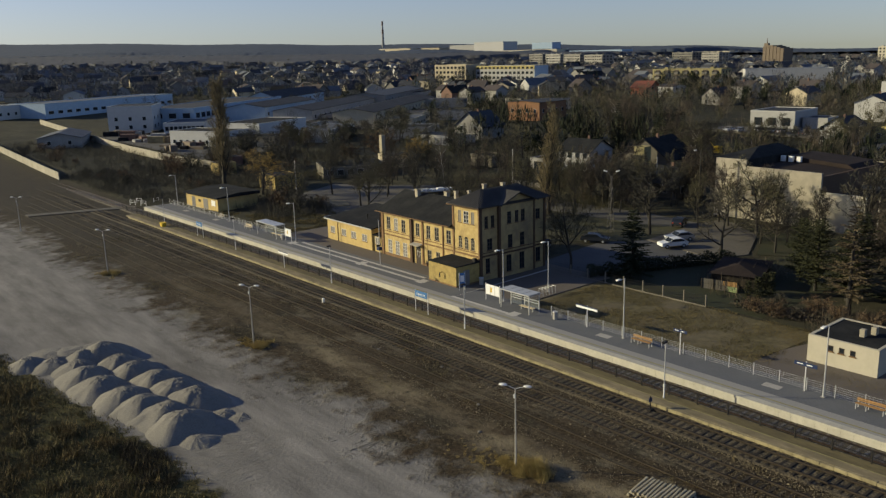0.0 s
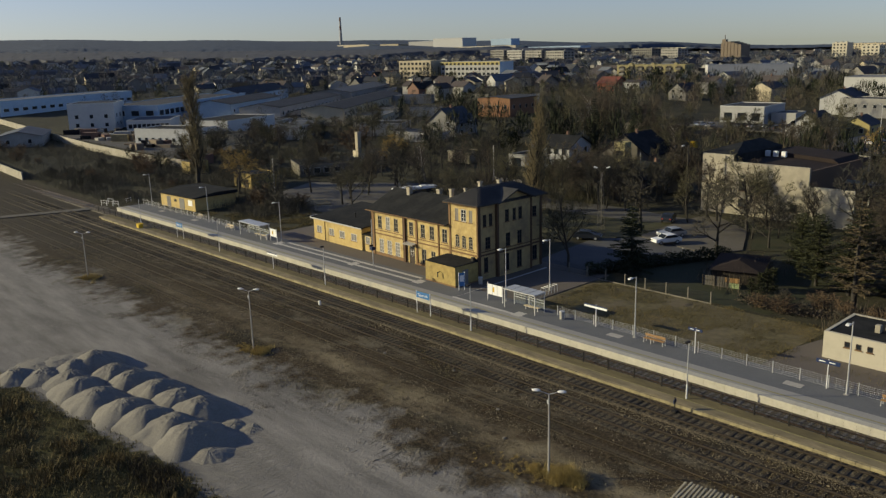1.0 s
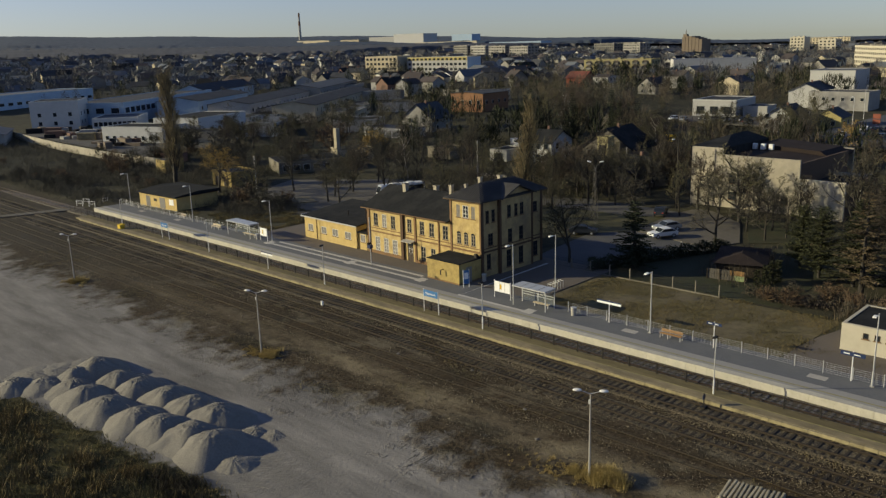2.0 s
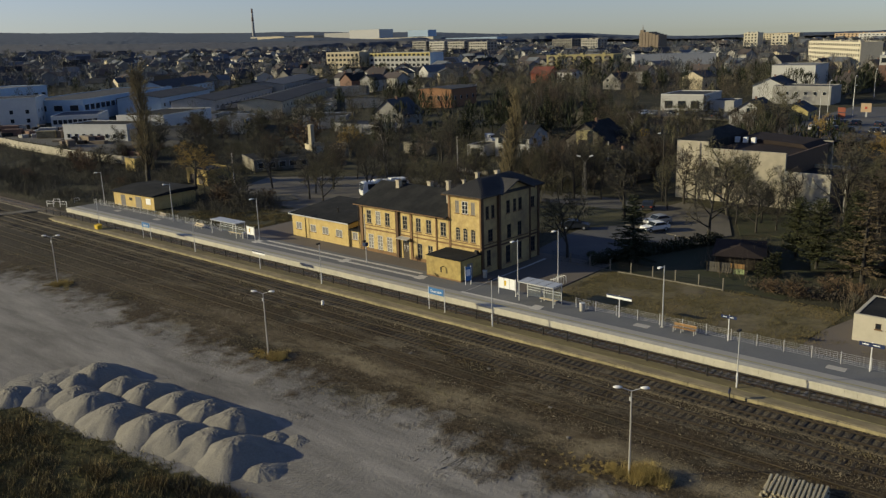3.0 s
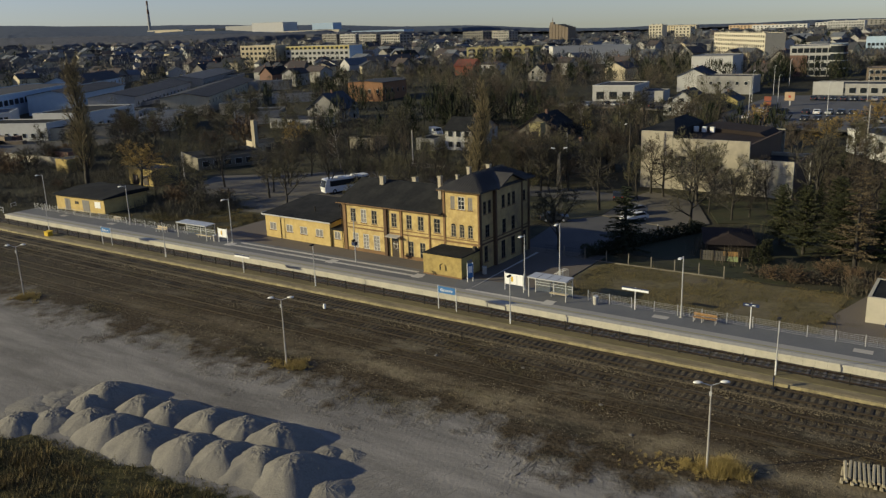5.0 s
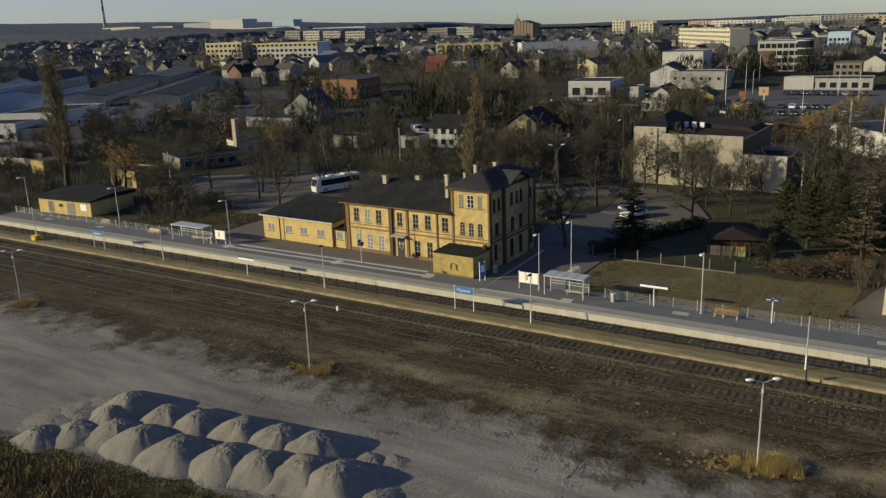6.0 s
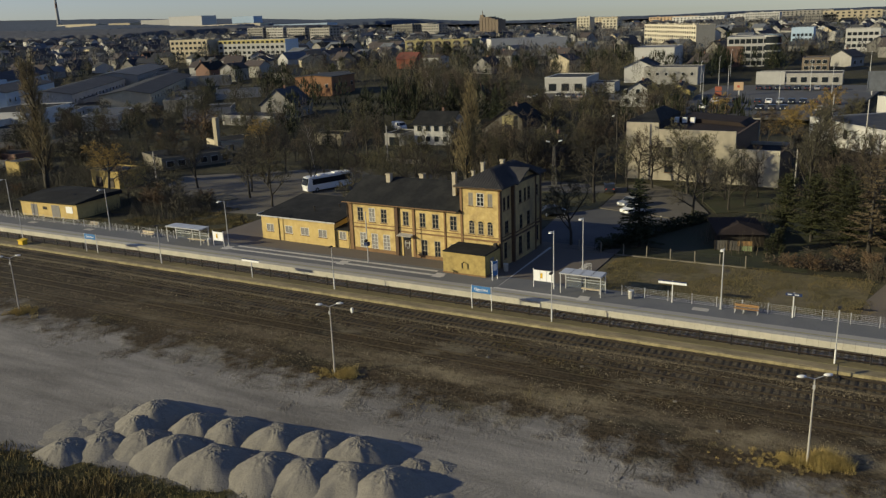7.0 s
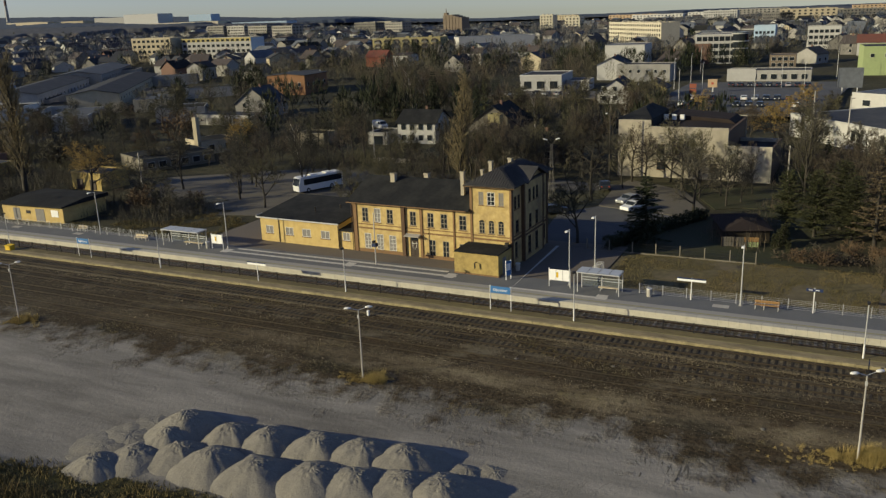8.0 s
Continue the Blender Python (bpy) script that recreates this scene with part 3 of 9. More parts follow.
def track(cx, y0, y1, mats, label, near, bed, z=0.0, bend=0.0):
    th = thing("railway_track", pose(cx, 0, z), label, "railway track", "tracks of the yard", "structure")
    if bed:
        b = fresh()
        prism(b, [(-1.75, -0.1), (-1.45, bed), (1.45, bed), (1.75, -0.1)], "y", y0, y1)
        bmesh.ops.subdivide_edges(b, edges=[e for e in b.edges if abs(e.verts[0].co.y - e.verts[1].co.y) > 1], cuts=200)
        for v in b.verts:
            v.co.z += random.uniform(-0.03, 0.03)
        part("ballast", b, M[mats[0]], th)
    top = bed + 0.03
    for s in (-0.75, 0.75):
        r = fresh()
        rail_profile(r, s, y0, y1, top)
        part("rail", r, M[mats[2]], th)
    sb = bevelled(boxed(-1.28, -0.125, top - 0.14, 1.28, 0.125, top + 0.012), 0.02)
    sm = mesh_of("sleeper", sb, M[mats[1]])
    rest = fresh()
    y = y0 + 0.3
    while y < y1:
        if near[0] < y < near[1]:
            o = part("sleeper", sm, None, th)
            o.location = (random.uniform(-0.04, 0.04), y, random.uniform(-0.02, 0.012))
            o.rotation_euler.z = random.uniform(-0.02, 0.02)
        else:
            box(rest, -1.28, y - 0.12, top - 0.14, 1.28, y + 0.12, top + 0.01)
        y += 0.66
    tagged(part("far_sleepers", rest, M[mats[1]], th), kind="stuff")
    return th


track(58.45, 5, 330, ("ballast", "sleeper_new", "rail_used"), "single track with grey ballast beside the platform", (20, 160), 0.12)
track(53.05, 0, 340, ("old_ballast", "sleeper", "rail"), "old rusty track with dark wooden sleepers", (15, 165), 0.05)
track(49.0, 0, 340, ("old_ballast", "sleeper", "rail"), "old rusty track sunk into dark soil", (15, 150), -0.03)
track(44.9, 20, 330, ("old_ballast", "sleeper", "rail_dusty_lit"), "overgrown rusty siding sunk into dark soil", (30, 110), -0.085)
track(41.0, 98, 320, ("old_ballast", "sleeper", "rail"), "overgrown rusty siding sunk into dark soil", (98, 140), -0.09)

# kerb stones of the low platform
kerb_mesh = mesh_of("kerb_stone", bevelled(boxed(-0.16, 0.007, -0.3, 0.16, 0.993, 0.0), 0.02), M["old_kerb"])
for i in range(156):
    o = part("kerb_stone", kerb_mesh, None, strip)
    o.location = (54.66 + random.uniform(-0.02, 0.02), 10 + i, 0.33 + random.uniform(-0.02, 0.01))
    o.rotation_euler.x = random.uniform(-0.02, 0.02)

# concrete slabs of the platform edge
eb = fresh()
prism(eb, [(-0.06, 0.60), (-0.06, 0.80), (0.74, 0.80), (0.74, 0.62), (0.05, 0.60)], "y", 0.008, 0.992)
box(eb, 0.0, 0.008, -0.2, 0.14, 0.992, 0.598)
edge_mesh = mesh_of("edge_slab", eb, M["edge_concrete"])
for i in range(160):
    o = part("edge_slab", edge_mesh, None, platform)
    o.location = (59.98 + random.uniform(-0.012, 0.012), PY0 + i, random.uniform(-0.006, 0.004))

# ---- station building ----
station = thing("station_building", pose(69.3, 79.9, 0.78, 0, 0, -1.4),
                "yellow plastered railway station with brick trim, dark roofs and tower", "building")
# local axes: x into the building, y along the front towards the low wing, z up from the platform


def window_part(parent, y0, y1, z0, z1, frame_mat, wall_x=0.0, side=False, arch=False, infill="glass", bars=(1, 2)):
    """A window set into the wall: reveal, frame, glazing bars and pane. side: in the wall that faces -y, with y0, y1 as x."""
    r = 0.14

    def put(bm, a, d0, b, e, d1, f):
        if side:
            box(bm, a, wall_x + d0, b, e, wall_x + d1, f)
        else:
            box(bm, wall_x + d0, a, b, wall_x + d1, e, f)
    fr = fresh()
    glazing = []
    t = 0.07
    put(fr, y0, -0.012, z0, y0 + t, r, z1)
    put(fr, y1 - t, -0.012, z0, y1, r, z1)
    put(fr, y0 + t, -0.012, z0, y1 - t, r, z0 + t)
    put(fr, y0 + t, -0.012, z1 - t, y1 - t, r, z1)
    for i in range(1, bars[0] + 1):
        c = y0 + (y1 - y0) * i / (bars[0] + 1)
        b = fresh()
        put(b, c - 0.035, 0.0, z0 + t, c + 0.035, 0.09, z1 - t)
        glazing.append(b)
    for i in range(1, bars[1] + 1):
        c = z0 + (z1 - z0) * i / (bars[1] + 1)
        b = fresh()
        put(b, y0 + t, 0.004, c - 0.03, y1 - t, 0.085, c + 0.03)
        glazing.append(b)
    w = part("window", fr, frame_mat, parent)
    for b in glazing:
        part("glazing_bar", b, frame_mat, w)
    pn = fresh()
    put(pn, y0 + t, 0.03, z0 + t, y1 - t, 0.07, z1 - t)
    part("pane", pn, M[infill], w)
    sl = fresh()
    put(sl, y0 - 0.08, -0.10, z0 - 0.09, y1 + 0.08, 0.02, z0)
    part("sill", sl, M["brick_trim"], w)
    if arch:
        ar = fresh()
        pts, yc, rr = [], (y0 + y1) / 2, (y1 - y0) / 2
        for i in range(9):
            a = math.pi * i / 8
            pts.append((yc + rr * math.cos(a), z1 - 0.02 + 0.28 * math.sin(a)))
        if side:
            prism(ar, pts, "y", wall_x - 0.012, wall_x + 0.05)
        else:
            prism(ar, pts, "x", wall_x - 0.012, wall_x + 0.05)
        part("arched_light", ar, M["glass"], w)
        hd = fresh()
        outer = [(yc + (rr + 0.13) * math.cos(math.pi * i / 8), z1 + 0.42 * math.sin(math.pi * i / 8)) for i in range(9)]
        inner = [(yc + rr * math.cos(math.pi * i / 8), z1 - 0.02 + 0.28 * math.sin(math.pi * i / 8)) for i in range(8, -1, -1)]
        prism(hd, outer + inner, "x", wall_x - 0.05, wall_x + 0.01)
        part("arch_trim", hd, M["yellow_plaster"], w)
    return w


def wall_with_openings(name, mat, parent, a0, a1, z0, z1, openings, depth=0.4, wall_x=0.0, side=False):
    """A wall slab with rectangular holes cut through it, made of strips round the openings."""
    bm = fresh()
    ys = sorted({a0, a1, *[o[0] for o in openings], *[o[1] for o in openings]})
    for ya, yb in zip(ys[:-1], ys[1:]):
        spans = sorted((o[2], o[3]) for o in openings if o[0] <= ya + 1e-6 and o[1] >= yb - 1e-6)
        z = z0
        for s0, s1 in spans + [(z1, z1)]:
            if s0 > z + 1e-4:
                if side:
                    box(bm, ya, wall_x, z, yb, wall_x + depth, s0)
                else:
                    box(bm, wall_x, ya, z, wall_x + depth, yb, s0)
            z = max(z, s1)
    bmesh.ops.remove_doubles(bm, verts=bm.verts, dist=0.0005)
    return part(name, bm, mat, parent)


U = M["yellow_plaster"]
TE, ME = 9.85, 6.65          # eaves of tower and main wing above the platform
TW, MD = 5.35, 10.0         # tower width, depth of the main wing
TD = 12.0                   # depth of the tower wing
# tower front
tower_win = [(3.55, 4.2, 7.45, 9.05), (2.1, 3.1, 7.45, 9.05), (0.95, 1.6, 7.45, 9.05),
             (3.45, 4.2, 3.95, 5.35), (2.2, 2.95, 3.95, 5.35), (0.95, 1.7, 3.95, 5.35)]
wall_with_openings("tower_front", U, station, 0.0, TW, 0.0, TE, [(a, b, c, d) for a, b, c, d in tower_win])
for i, (a, b, c, d) in enumerate(tower_win):
    window_part(station, a, b, c, d, M["old_frame" if i != 1 else "white_frame"], arch=i > 2, bars=(1, 2),
                infill="board_infill" if i in (0, 2) else "glass")
# tower side, three bays, the middle one standing forward under a gable
side_win = [(1.0, 1.75, 0.9, 2.9), (2.0, 2.6, 6.9, 8.5), (0.9, 1.5, 6.9, 8.5), (1.3, 2.2, 3.95, 5.5)]
side_mid = [(4.4, 5.3, 0.6, 2.9), (6.8, 7.7, 0.6, 2.9), (4.7, 5.5, 3.8, 5.6), (6.9, 7.7, 3.8, 5.6), (4.6, 5.3, 7.1, 8.7), (6.0, 6.6, 7.1, 8.7), (7.1, 7.8, 7.1, 8.7)]
side_end = [(10.2, 11.1, 0.9, 2.9), (10.2, 11.0, 6.9, 8.3)]
wall_with_openings("tower_side", M["worn_shaded_plaster"], station, 0.4, 3.4, 0.0, TE, side_win, side=True)
wall_with_openings("tower_side_end", M["worn_shaded_plaster"], station, 9.4, TD, 0.0, TE, side_end, side=True)
wall_with_openings("gabled_bay", M["worn_shaded_plaster"], station, 3.4, 9.4, 0.0, TE, side_mid, wall_x=-0.35, depth=0.75, side=True)
gb = fresh()
prism(gb, [(3.4, TE), (9.4, TE), (6.4, TE + 1.15)], "y", -0.35, 0.3)
part("gable", gb, M["worn_shaded_plaster"], station)
for a, b, c, d in side_win + side_end:
    window_part(station, a, b, c, d, M["dark_frame"], side=True)
for a, b, c, d in side_mid:
    window_part(station, a, b, c, d, M["dark_frame"], wall_x=-0.35, side=True)
back = fresh()
box(back, TD - 0.4, 0.4, 0, TD, TW, TE)
box(back, 0.4, TW - 0.4, 0, TD - 0.4, TW, TE)
part("tower_back", back, M["wing_plaster"], station)
# brick piers and bands on the tower
for y0, y1, z0, z1 in ((0.0, 0.2, 0, TE), (TW - 0.3, TW, 0, TE)):
    part("brick_pier", boxed(-0.09, y0 - (0.09 if y0 == 0 else 0), z0, 0.0, y1, z1), M["brick_trim"], station)
# side piers and courses use the darker copy, as that wall is shaded
for x0, x1, w in ((-0.09, 0.42, 0.0), (3.1, 3.42, 0.0), (9.38, 9.7, 0.0), (TD - 0.35, TD + 0.06, 0.0)):
    part("brick_pier", boxed(x0, -0.42 if 3 < x0 < 10 else -0.09, 0, x1, 0.0, TE), M["shaded_brick"], station)
for z, h, p in ((3.15, 0.2, 0.10), (3.62, 0.1, 0.08), (TE - 0.2, 0.2, 0.14)):
    part("string_course", boxed(-p, -p, z, 0.0, TW + 0.02, z + h), M["brick_trim"], station)
    sb = fresh()
    box(sb, 0.0, -p, z, 3.1, 0.0, z + h)
    box(sb, 3.42, -0.35 - p, z, 9.38, -0.35, z + h)
    box(sb, 9.7, -p, z, TD, 0.0, z + h)
    part("string_course", sb, M["shaded_brick"], station)
part("plinth", boxed(-0.07, 0.32, 0.0, 0.0, TW - 0.32, 0.55), M["brick_trim"], station)

# main wing front
main_up = [(20.0, 20.95, 4.05, 5.9), (18.15, 19.1, 4.05, 5.9), (16.3, 17.25, 4.05, 5.9), (12.95, 13.85, 4.05, 5.9),
           (10.45, 11.35, 4.05, 5.9), (8.55, 9.5, 4.05, 5.9), (5.95, 6.95, 4.05, 5.9)]
main_low = [(19.75, 20.75, 0.45, 2.5), (17.9, 18.9, 0.45, 2.5), (16.0, 17.05, 0.45, 2.5), (10.3, 11.2, 0.3, 2.45), (8.4, 9.3, 0.3, 2.45), (6.0, 7.0, 1.1, 2.3)]
door_hole = (12.75, 13.95, 0.0, 2.65)
wall_with_openings("main_front", U, station, TW, 22.4, 0.0, ME, main_up + main_low + [door_hole], wall_x=0.12)
for i, (a, b, c, d) in enumerate(main_up):
    window_part(station, a, b, c, d, M["old_frame" if i != 1 else "white_frame"], wall_x=0.12, infill="board_infill" if i == 1 else "glass")
for i, (a, b, c, d) in enumerate(main_low):
    window_part(station, a, b, c, d, M["white_frame" if i < 3 else "old_frame"], wall_x=0.12, bars=(1, 3 if i < 3 else 2), infill="board_infill" if i < 3 else "glass")
dr = fresh()
box(dr, 0.18, 12.8, 0.0, 0.26, 13.34, 2.1)
box(dr, 0.18, 13.36, 0.0, 0.26, 13.9, 2.1)
door = part("door", dr, M["dark_frame"], station, "dark double entrance door")
part("fanlight", boxed(0.2, 12.8, 2.16, 0.24, 13.9, 2.6), M["glass"], door)
part("handle", boxed(0.13, 13.28, 0.95, 0.18, 13.32, 1.25), M["galvanised"], door)
for y in (13.04, 13.6):
    part("glazing_bar", boxed(0.16, y, 1.15, 0.178, y + 0.06, 2.0), M["white_frame"], door)
part("glazing_bar", boxed(0.15, 12.9, 1.72, 0.159, 13.8, 1.78), M["white_frame"], door)
cn = fresh()
prism(cn, [(-0.75, 2.78), (0.12, 2.9), (0.12, 3.02), (-0.75, 2.86)], "y", 12.3, 14.4)
part("canopy", cn, M["concrete_pole"], station, "thin grey entrance canopy")
# the doorway pier's dark tone stands in for the shadow there
for y0, y1, dark in ((21.75, 22.4, 0), (14.5, 15.0, 1), (12.05, 12.4, 0), (7.55, 7.75, 0)):
    part("brick_pier", boxed(0.0 if not dark else -0.16, y0, 0.0, 0.12, y1, ME - 0.1), M["shaded_brick" if dark else "brick_trim"], station)
for ya, yb in ((15.05, 21.6), (7.8, 12.0), (5.37, 7.5), (12.4, 14.45)):
    part("string_course", boxed(0.04, ya, 3.12, 0.12, yb, 3.30), M["brick_trim"], station)
    part("string_course", boxed(0.05, ya, 3.66, 0.12, yb, 3.76), M["brick_trim"], station)
    part("frieze", boxed(0.03, ya, ME - 0.16, 0.12, yb, ME), M["brick_trim"], station)
for ya, yb in ((15.05, 21.6), (7.8, 12.0)):
    part("plinth", boxed(0.04, ya, 0.0, 0.12, yb, 0.42), M["brick_trim"], station)
bk = fresh()
box(bk, MD - 0.3, TW, 0, MD + 0.1, 22.4, ME)
box(bk, 0.52, 22.0, 0, MD - 0.3, 22.4, ME)
prism(bk, [(0.3, ME), (MD, ME), (MD / 2 + 0.1, ME + 2.35)], "y", 22.0, 22.38)
part("main_walls", bk, U, station)


def roof_slabs(name, quads, mat, parent, thick=0.16):
    bm = fresh()
    for q in quads:
        vs = [bm.verts.new(p) for p in q]
        lo = [bm.verts.new((p[0], p[1], p[2] - thick)) for p in q]
        bm.faces.new(vs)
        bm.faces.new(lo[::-1])
        n = len(q)
        for i in range(n):
            bm.faces.new((vs[i], lo[i], lo[(i + 1) % n], vs[(i + 1) % n]))
    return part(name, bm, mat, parent)


rz = ME + 2.55
mid = MD / 2 + 0.1
main_roof = roof_slabs("main_roof", [
    [(-0.55, 22.85, ME + 0.05), (-0.55, TW + 0.02, ME + 0.05), (mid, TW + 0.02, rz), (mid, 22.85, rz)],
    [(MD + 0.7, TW + 0.02, ME + 0.05), (MD + 0.7, 22.85, ME + 0.05), (mid, 22.85, rz), (mid, TW + 0.02, rz)]], M["felt_roof"], station)
part("gutter", boxed(-0.68, TW + 0.3, ME - 0.1, -0.55, 22.85, ME + 0.0), M["brick_trim"], main_roof)
for i in range(1, 18):
    y = TW + 0.02 + i / 18 * (22.85 - TW)
    sm = fresh()
    prism(sm, [(-0.55, ME + 0.04), (mid, rz - 0.01), (mid, rz + 0.010), (-0.55, ME + 0.060)], "y", y, y + 0.04)
    part("felt_lap", sm, M["felt_roof"], main_roof)
oz, tz = TE + 0.02, TE + 1.75
e0, e1, f0, f1 = -0.6, TD + 0.6, -0.6, TW + 0.6
ra, rb = (2.6, TW / 2), (TD - 2.6, TW / 2)
tower_roof = roof_slabs("tower_roof", [
    [(e0, f0, oz), (e1, f0, oz), (rb[0], rb[1], tz), (ra[0], ra[1], tz)],
    [(e1, f1, oz), (e0, f1, oz), (ra[0], ra[1], tz), (rb[0], rb[1], tz)],
    [(e0, f1, oz), (e0, f0, oz), (ra[0], ra[1], tz)],
    [(e1, f0, oz), (e1, f1, oz), (rb[0], rb[1], tz)]], M["tile_roof"], station)
gz = TE + 1.4
roof_slabs("gable_roof", [
    [(3.0, -1.0, TE - 0.02), (6.4, -1.0, gz), (6.4, 2.0, gz), (3.0, 0.6, TE + 0.22)],
    [(6.4, -1.0, gz), (9.8, -1.0, TE - 0.02), (9.8, 0.6, TE + 0.22), (6.4, 2.0, gz)]], M["tile_roof"], station)
rows_of_tiles = []
y = f0 + 0.25
while y < f1 - 0.2:
    f = 0.97 * ((y - f0) / (ra[1] - f0) if y < ra[1] else (f1 - y) / (f1 - ra[1]))
    rows_of_tiles.append(((e0, y, oz), (e0 + (ra[0] - e0) * f, y, oz + (tz - oz) * f)))
    y += 0.34
x = e0 + 0.25
while x < e1 - 0.2:
    f = 0.97 * min(1.0, (x - e0) / (ra[0] - e0), (e1 - x) / (e1 - rb[0]))
    rows_of_tiles.append(((x, f0, oz), (x, f0 + (ra[1] - f0) * f, oz + (tz - oz) * f)))
    x += 0.34
for a, b in rows_of_tiles:
    rt = fresh()
    tube(rt, a, b, 0.06, 0.06, 6)
    part("roof_rib", rt, M["tile_roof"], tower_roof)
ev = fresh()
for a in ((e0, f0, oz - 0.16, e1, f0 + 0.12, oz - 0.15), (e0, f0, oz - 0.2, e0 + 0.1, f1, oz - 0.05)):
    box(ev, *a)
part("eaves_board", ev, M["brick_trim"], tower_roof)
for x, y, z, h, s in ((4.1, 18.3, 8.4, 1.4, 0.62), (6.8, 14.8, 8.0, 1.5, 0.62), (2.4, 7.4, 7.6, 3.3, 0.44), (2.5, 4.8, 10.1, 1.15, 0.3), (5.3, 4.9, 10.2, 1.6, 0.42), (7.0, 3.0, 11.2, 0.8, 0.46)):
    c = fresh()
    box(c, x - s / 2, y - s / 2, z, x + s / 2, y + s / 2, z + h)
    box(c, x - s / 2 - 0.06, y - s / 2 - 0.06, z + h - 0.18, x + s / 2 + 0.06, y + s / 2 + 0.06, z + h)
    ch = part("chimney", c, M["chimney"], station)

# link and low wing
wing_y0, wing_y1, WE = 24.7, 37.8, 3.4
link_win = [(23.1, 24.2, 1.15, 2.25)]
wall_with_openings("link_front", M["wing_plaster"], station, 22.4, wing_y0, 0.0, 2.6, link_win, wall_x=0.15)
window_part(station, *link_win[0], M["white_frame"], wall_x=0.15, bars=(1, 0), infill="board_infill")
roof_slabs("link_roof", [[(-0.1, wing_y0, 2.62), (-0.1, 22.4, 2.62), (8.0, 22.4, 3.3), (8.0, wing_y0, 3.3)]], M["felt_roof"], station)
wing_win = [(35.6, 36.9, 1.15, 2.25), (32.2, 33.5, 1.15, 2.25), (29.3, 30.7, 1.15, 2.25), (26.2, 27.6, 1.15, 2.25)]
wall_with_openings("wing_front", M["wing_plaster"], station, wing_y0, wing_y1, 0.0, WE, wing_win, wall_x=-0.05)
for w in wing_win:
    window_part(station, *w, M["white_frame"], wall_x=-0.05, bars=(1, 0), infill="board_infill")
wb = fresh()
box(wb, 0.35, wing_y0, 0, 9.6, wing_y0 + 0.35, WE)
box(wb, 0.35, wing_y1 - 0.35, 0, 9.6, wing_y1, WE)
box(wb, 9.25, wing_y0 + 0.35, 0, 9.6, wing_y1 - 0.35, WE + 0.6)
prism(wb, [(-0.05, WE), (9.6, WE), (9.6, WE + 0.95)], "y", wing_y0, wing_y0 + 0.3)
prism(wb, [(-0.05, WE), (9.6, WE), (9.6, WE + 0.95)], "y", wing_y1 - 0.3, wing_y1)
part("wing_walls", wb, M["wing_plaster"], station)
wr = roof_slabs("wing_roof", [[(-0.4, wing_y1 + 0.35, WE + 0.12), (-0.4, wing_y0 - 0.3, WE + 0.12), (9.9, wing_y0 - 0.3, WE + 1.15), (9.9, wing_y1 + 0.35, WE + 1.15)]], M["felt_roof"], station)
part("gutter", boxed(-0.52, wing_y0 - 0.3, WE - 0.06, -0.4, wing_y1 + 0.35, WE + 0.1), M["galvanised"], wr, "pale metal gutter")
part("verge", boxed(-0.4, wing_y1 + 0.35, WE - 0.02, 9.9, wing_y1 + 0.42, WE + 0.25), M["galvanised"], wr)
for x, y in ((3.0, 30.5), (5.5, 28.0)):
    vp = fresh()
    tube(vp, (x, y, WE + 0.3), (x, y, WE + 1.1), 0.09, 0.09)
    tube(vp, (x, y, WE + 1.1), (x, y, WE + 1.22), 0.15, 0.15)
    part("vent_pipe", vp, M["dark_metal"], wr)
for y in (34.6, 24.75, 22.45):
    dp = fresh()
    tube(dp, (-0.12, y, 0.0), (-0.12, y, 3.1 if y > 24 else 6.2), 0.05, 0.05, 6)
    part("downpipe", dp, M["dark_frame"], station)
lt = fresh()
box(lt, -0.5, 0.35, 2.55, -0.05, 0.75, 2.95)
box(lt, -0.75, 0.2, 2.75, -0.35, 0.6, 3.2)
part("wall_speaker", lt, M["dark_metal"], station)

# yellow hut by the tower
hut = thing("platform_hut", pose(65.25, 80.0, 0.78, 0, 0, -1.4), "low yellow plastered hut with a flat felt roof beside the station", "hut")
part("wall", boxed(0.0, 0.0, 0.0, 3.95, 5.65, 2.6), M["hut_plaster"], hut)
hr = fresh()
prism(hr, [(-0.08, 2.6), (3.97, 2.6), (3.97, 2.8), (-0.08, 2.68)], "y", -0.03, 5.68)
part("roof", hr, M["felt_roof"], hut)
part("door", boxed(1.2, -0.05, 0.02, 2.2, 0.0, 2.0), M["board_infill"], hut, "pale metal door")
wl = fresh()
box(wl, -0.45, 2.75, 1.55, 0.0, 2.82, 1.62)
box(wl, -0.5, 2.7, 0.95, -0.43, 2.87, 1.6)
part("bracket", wl, M["dark_metal"], hut)
part("plinth", boxed(-0.03, -0.03, 0.0, 3.9, 5.68, 0.18), M["brick_trim"], hut)

# ---- lamps, signs, railings ----
LAMPS = "platform lamps"


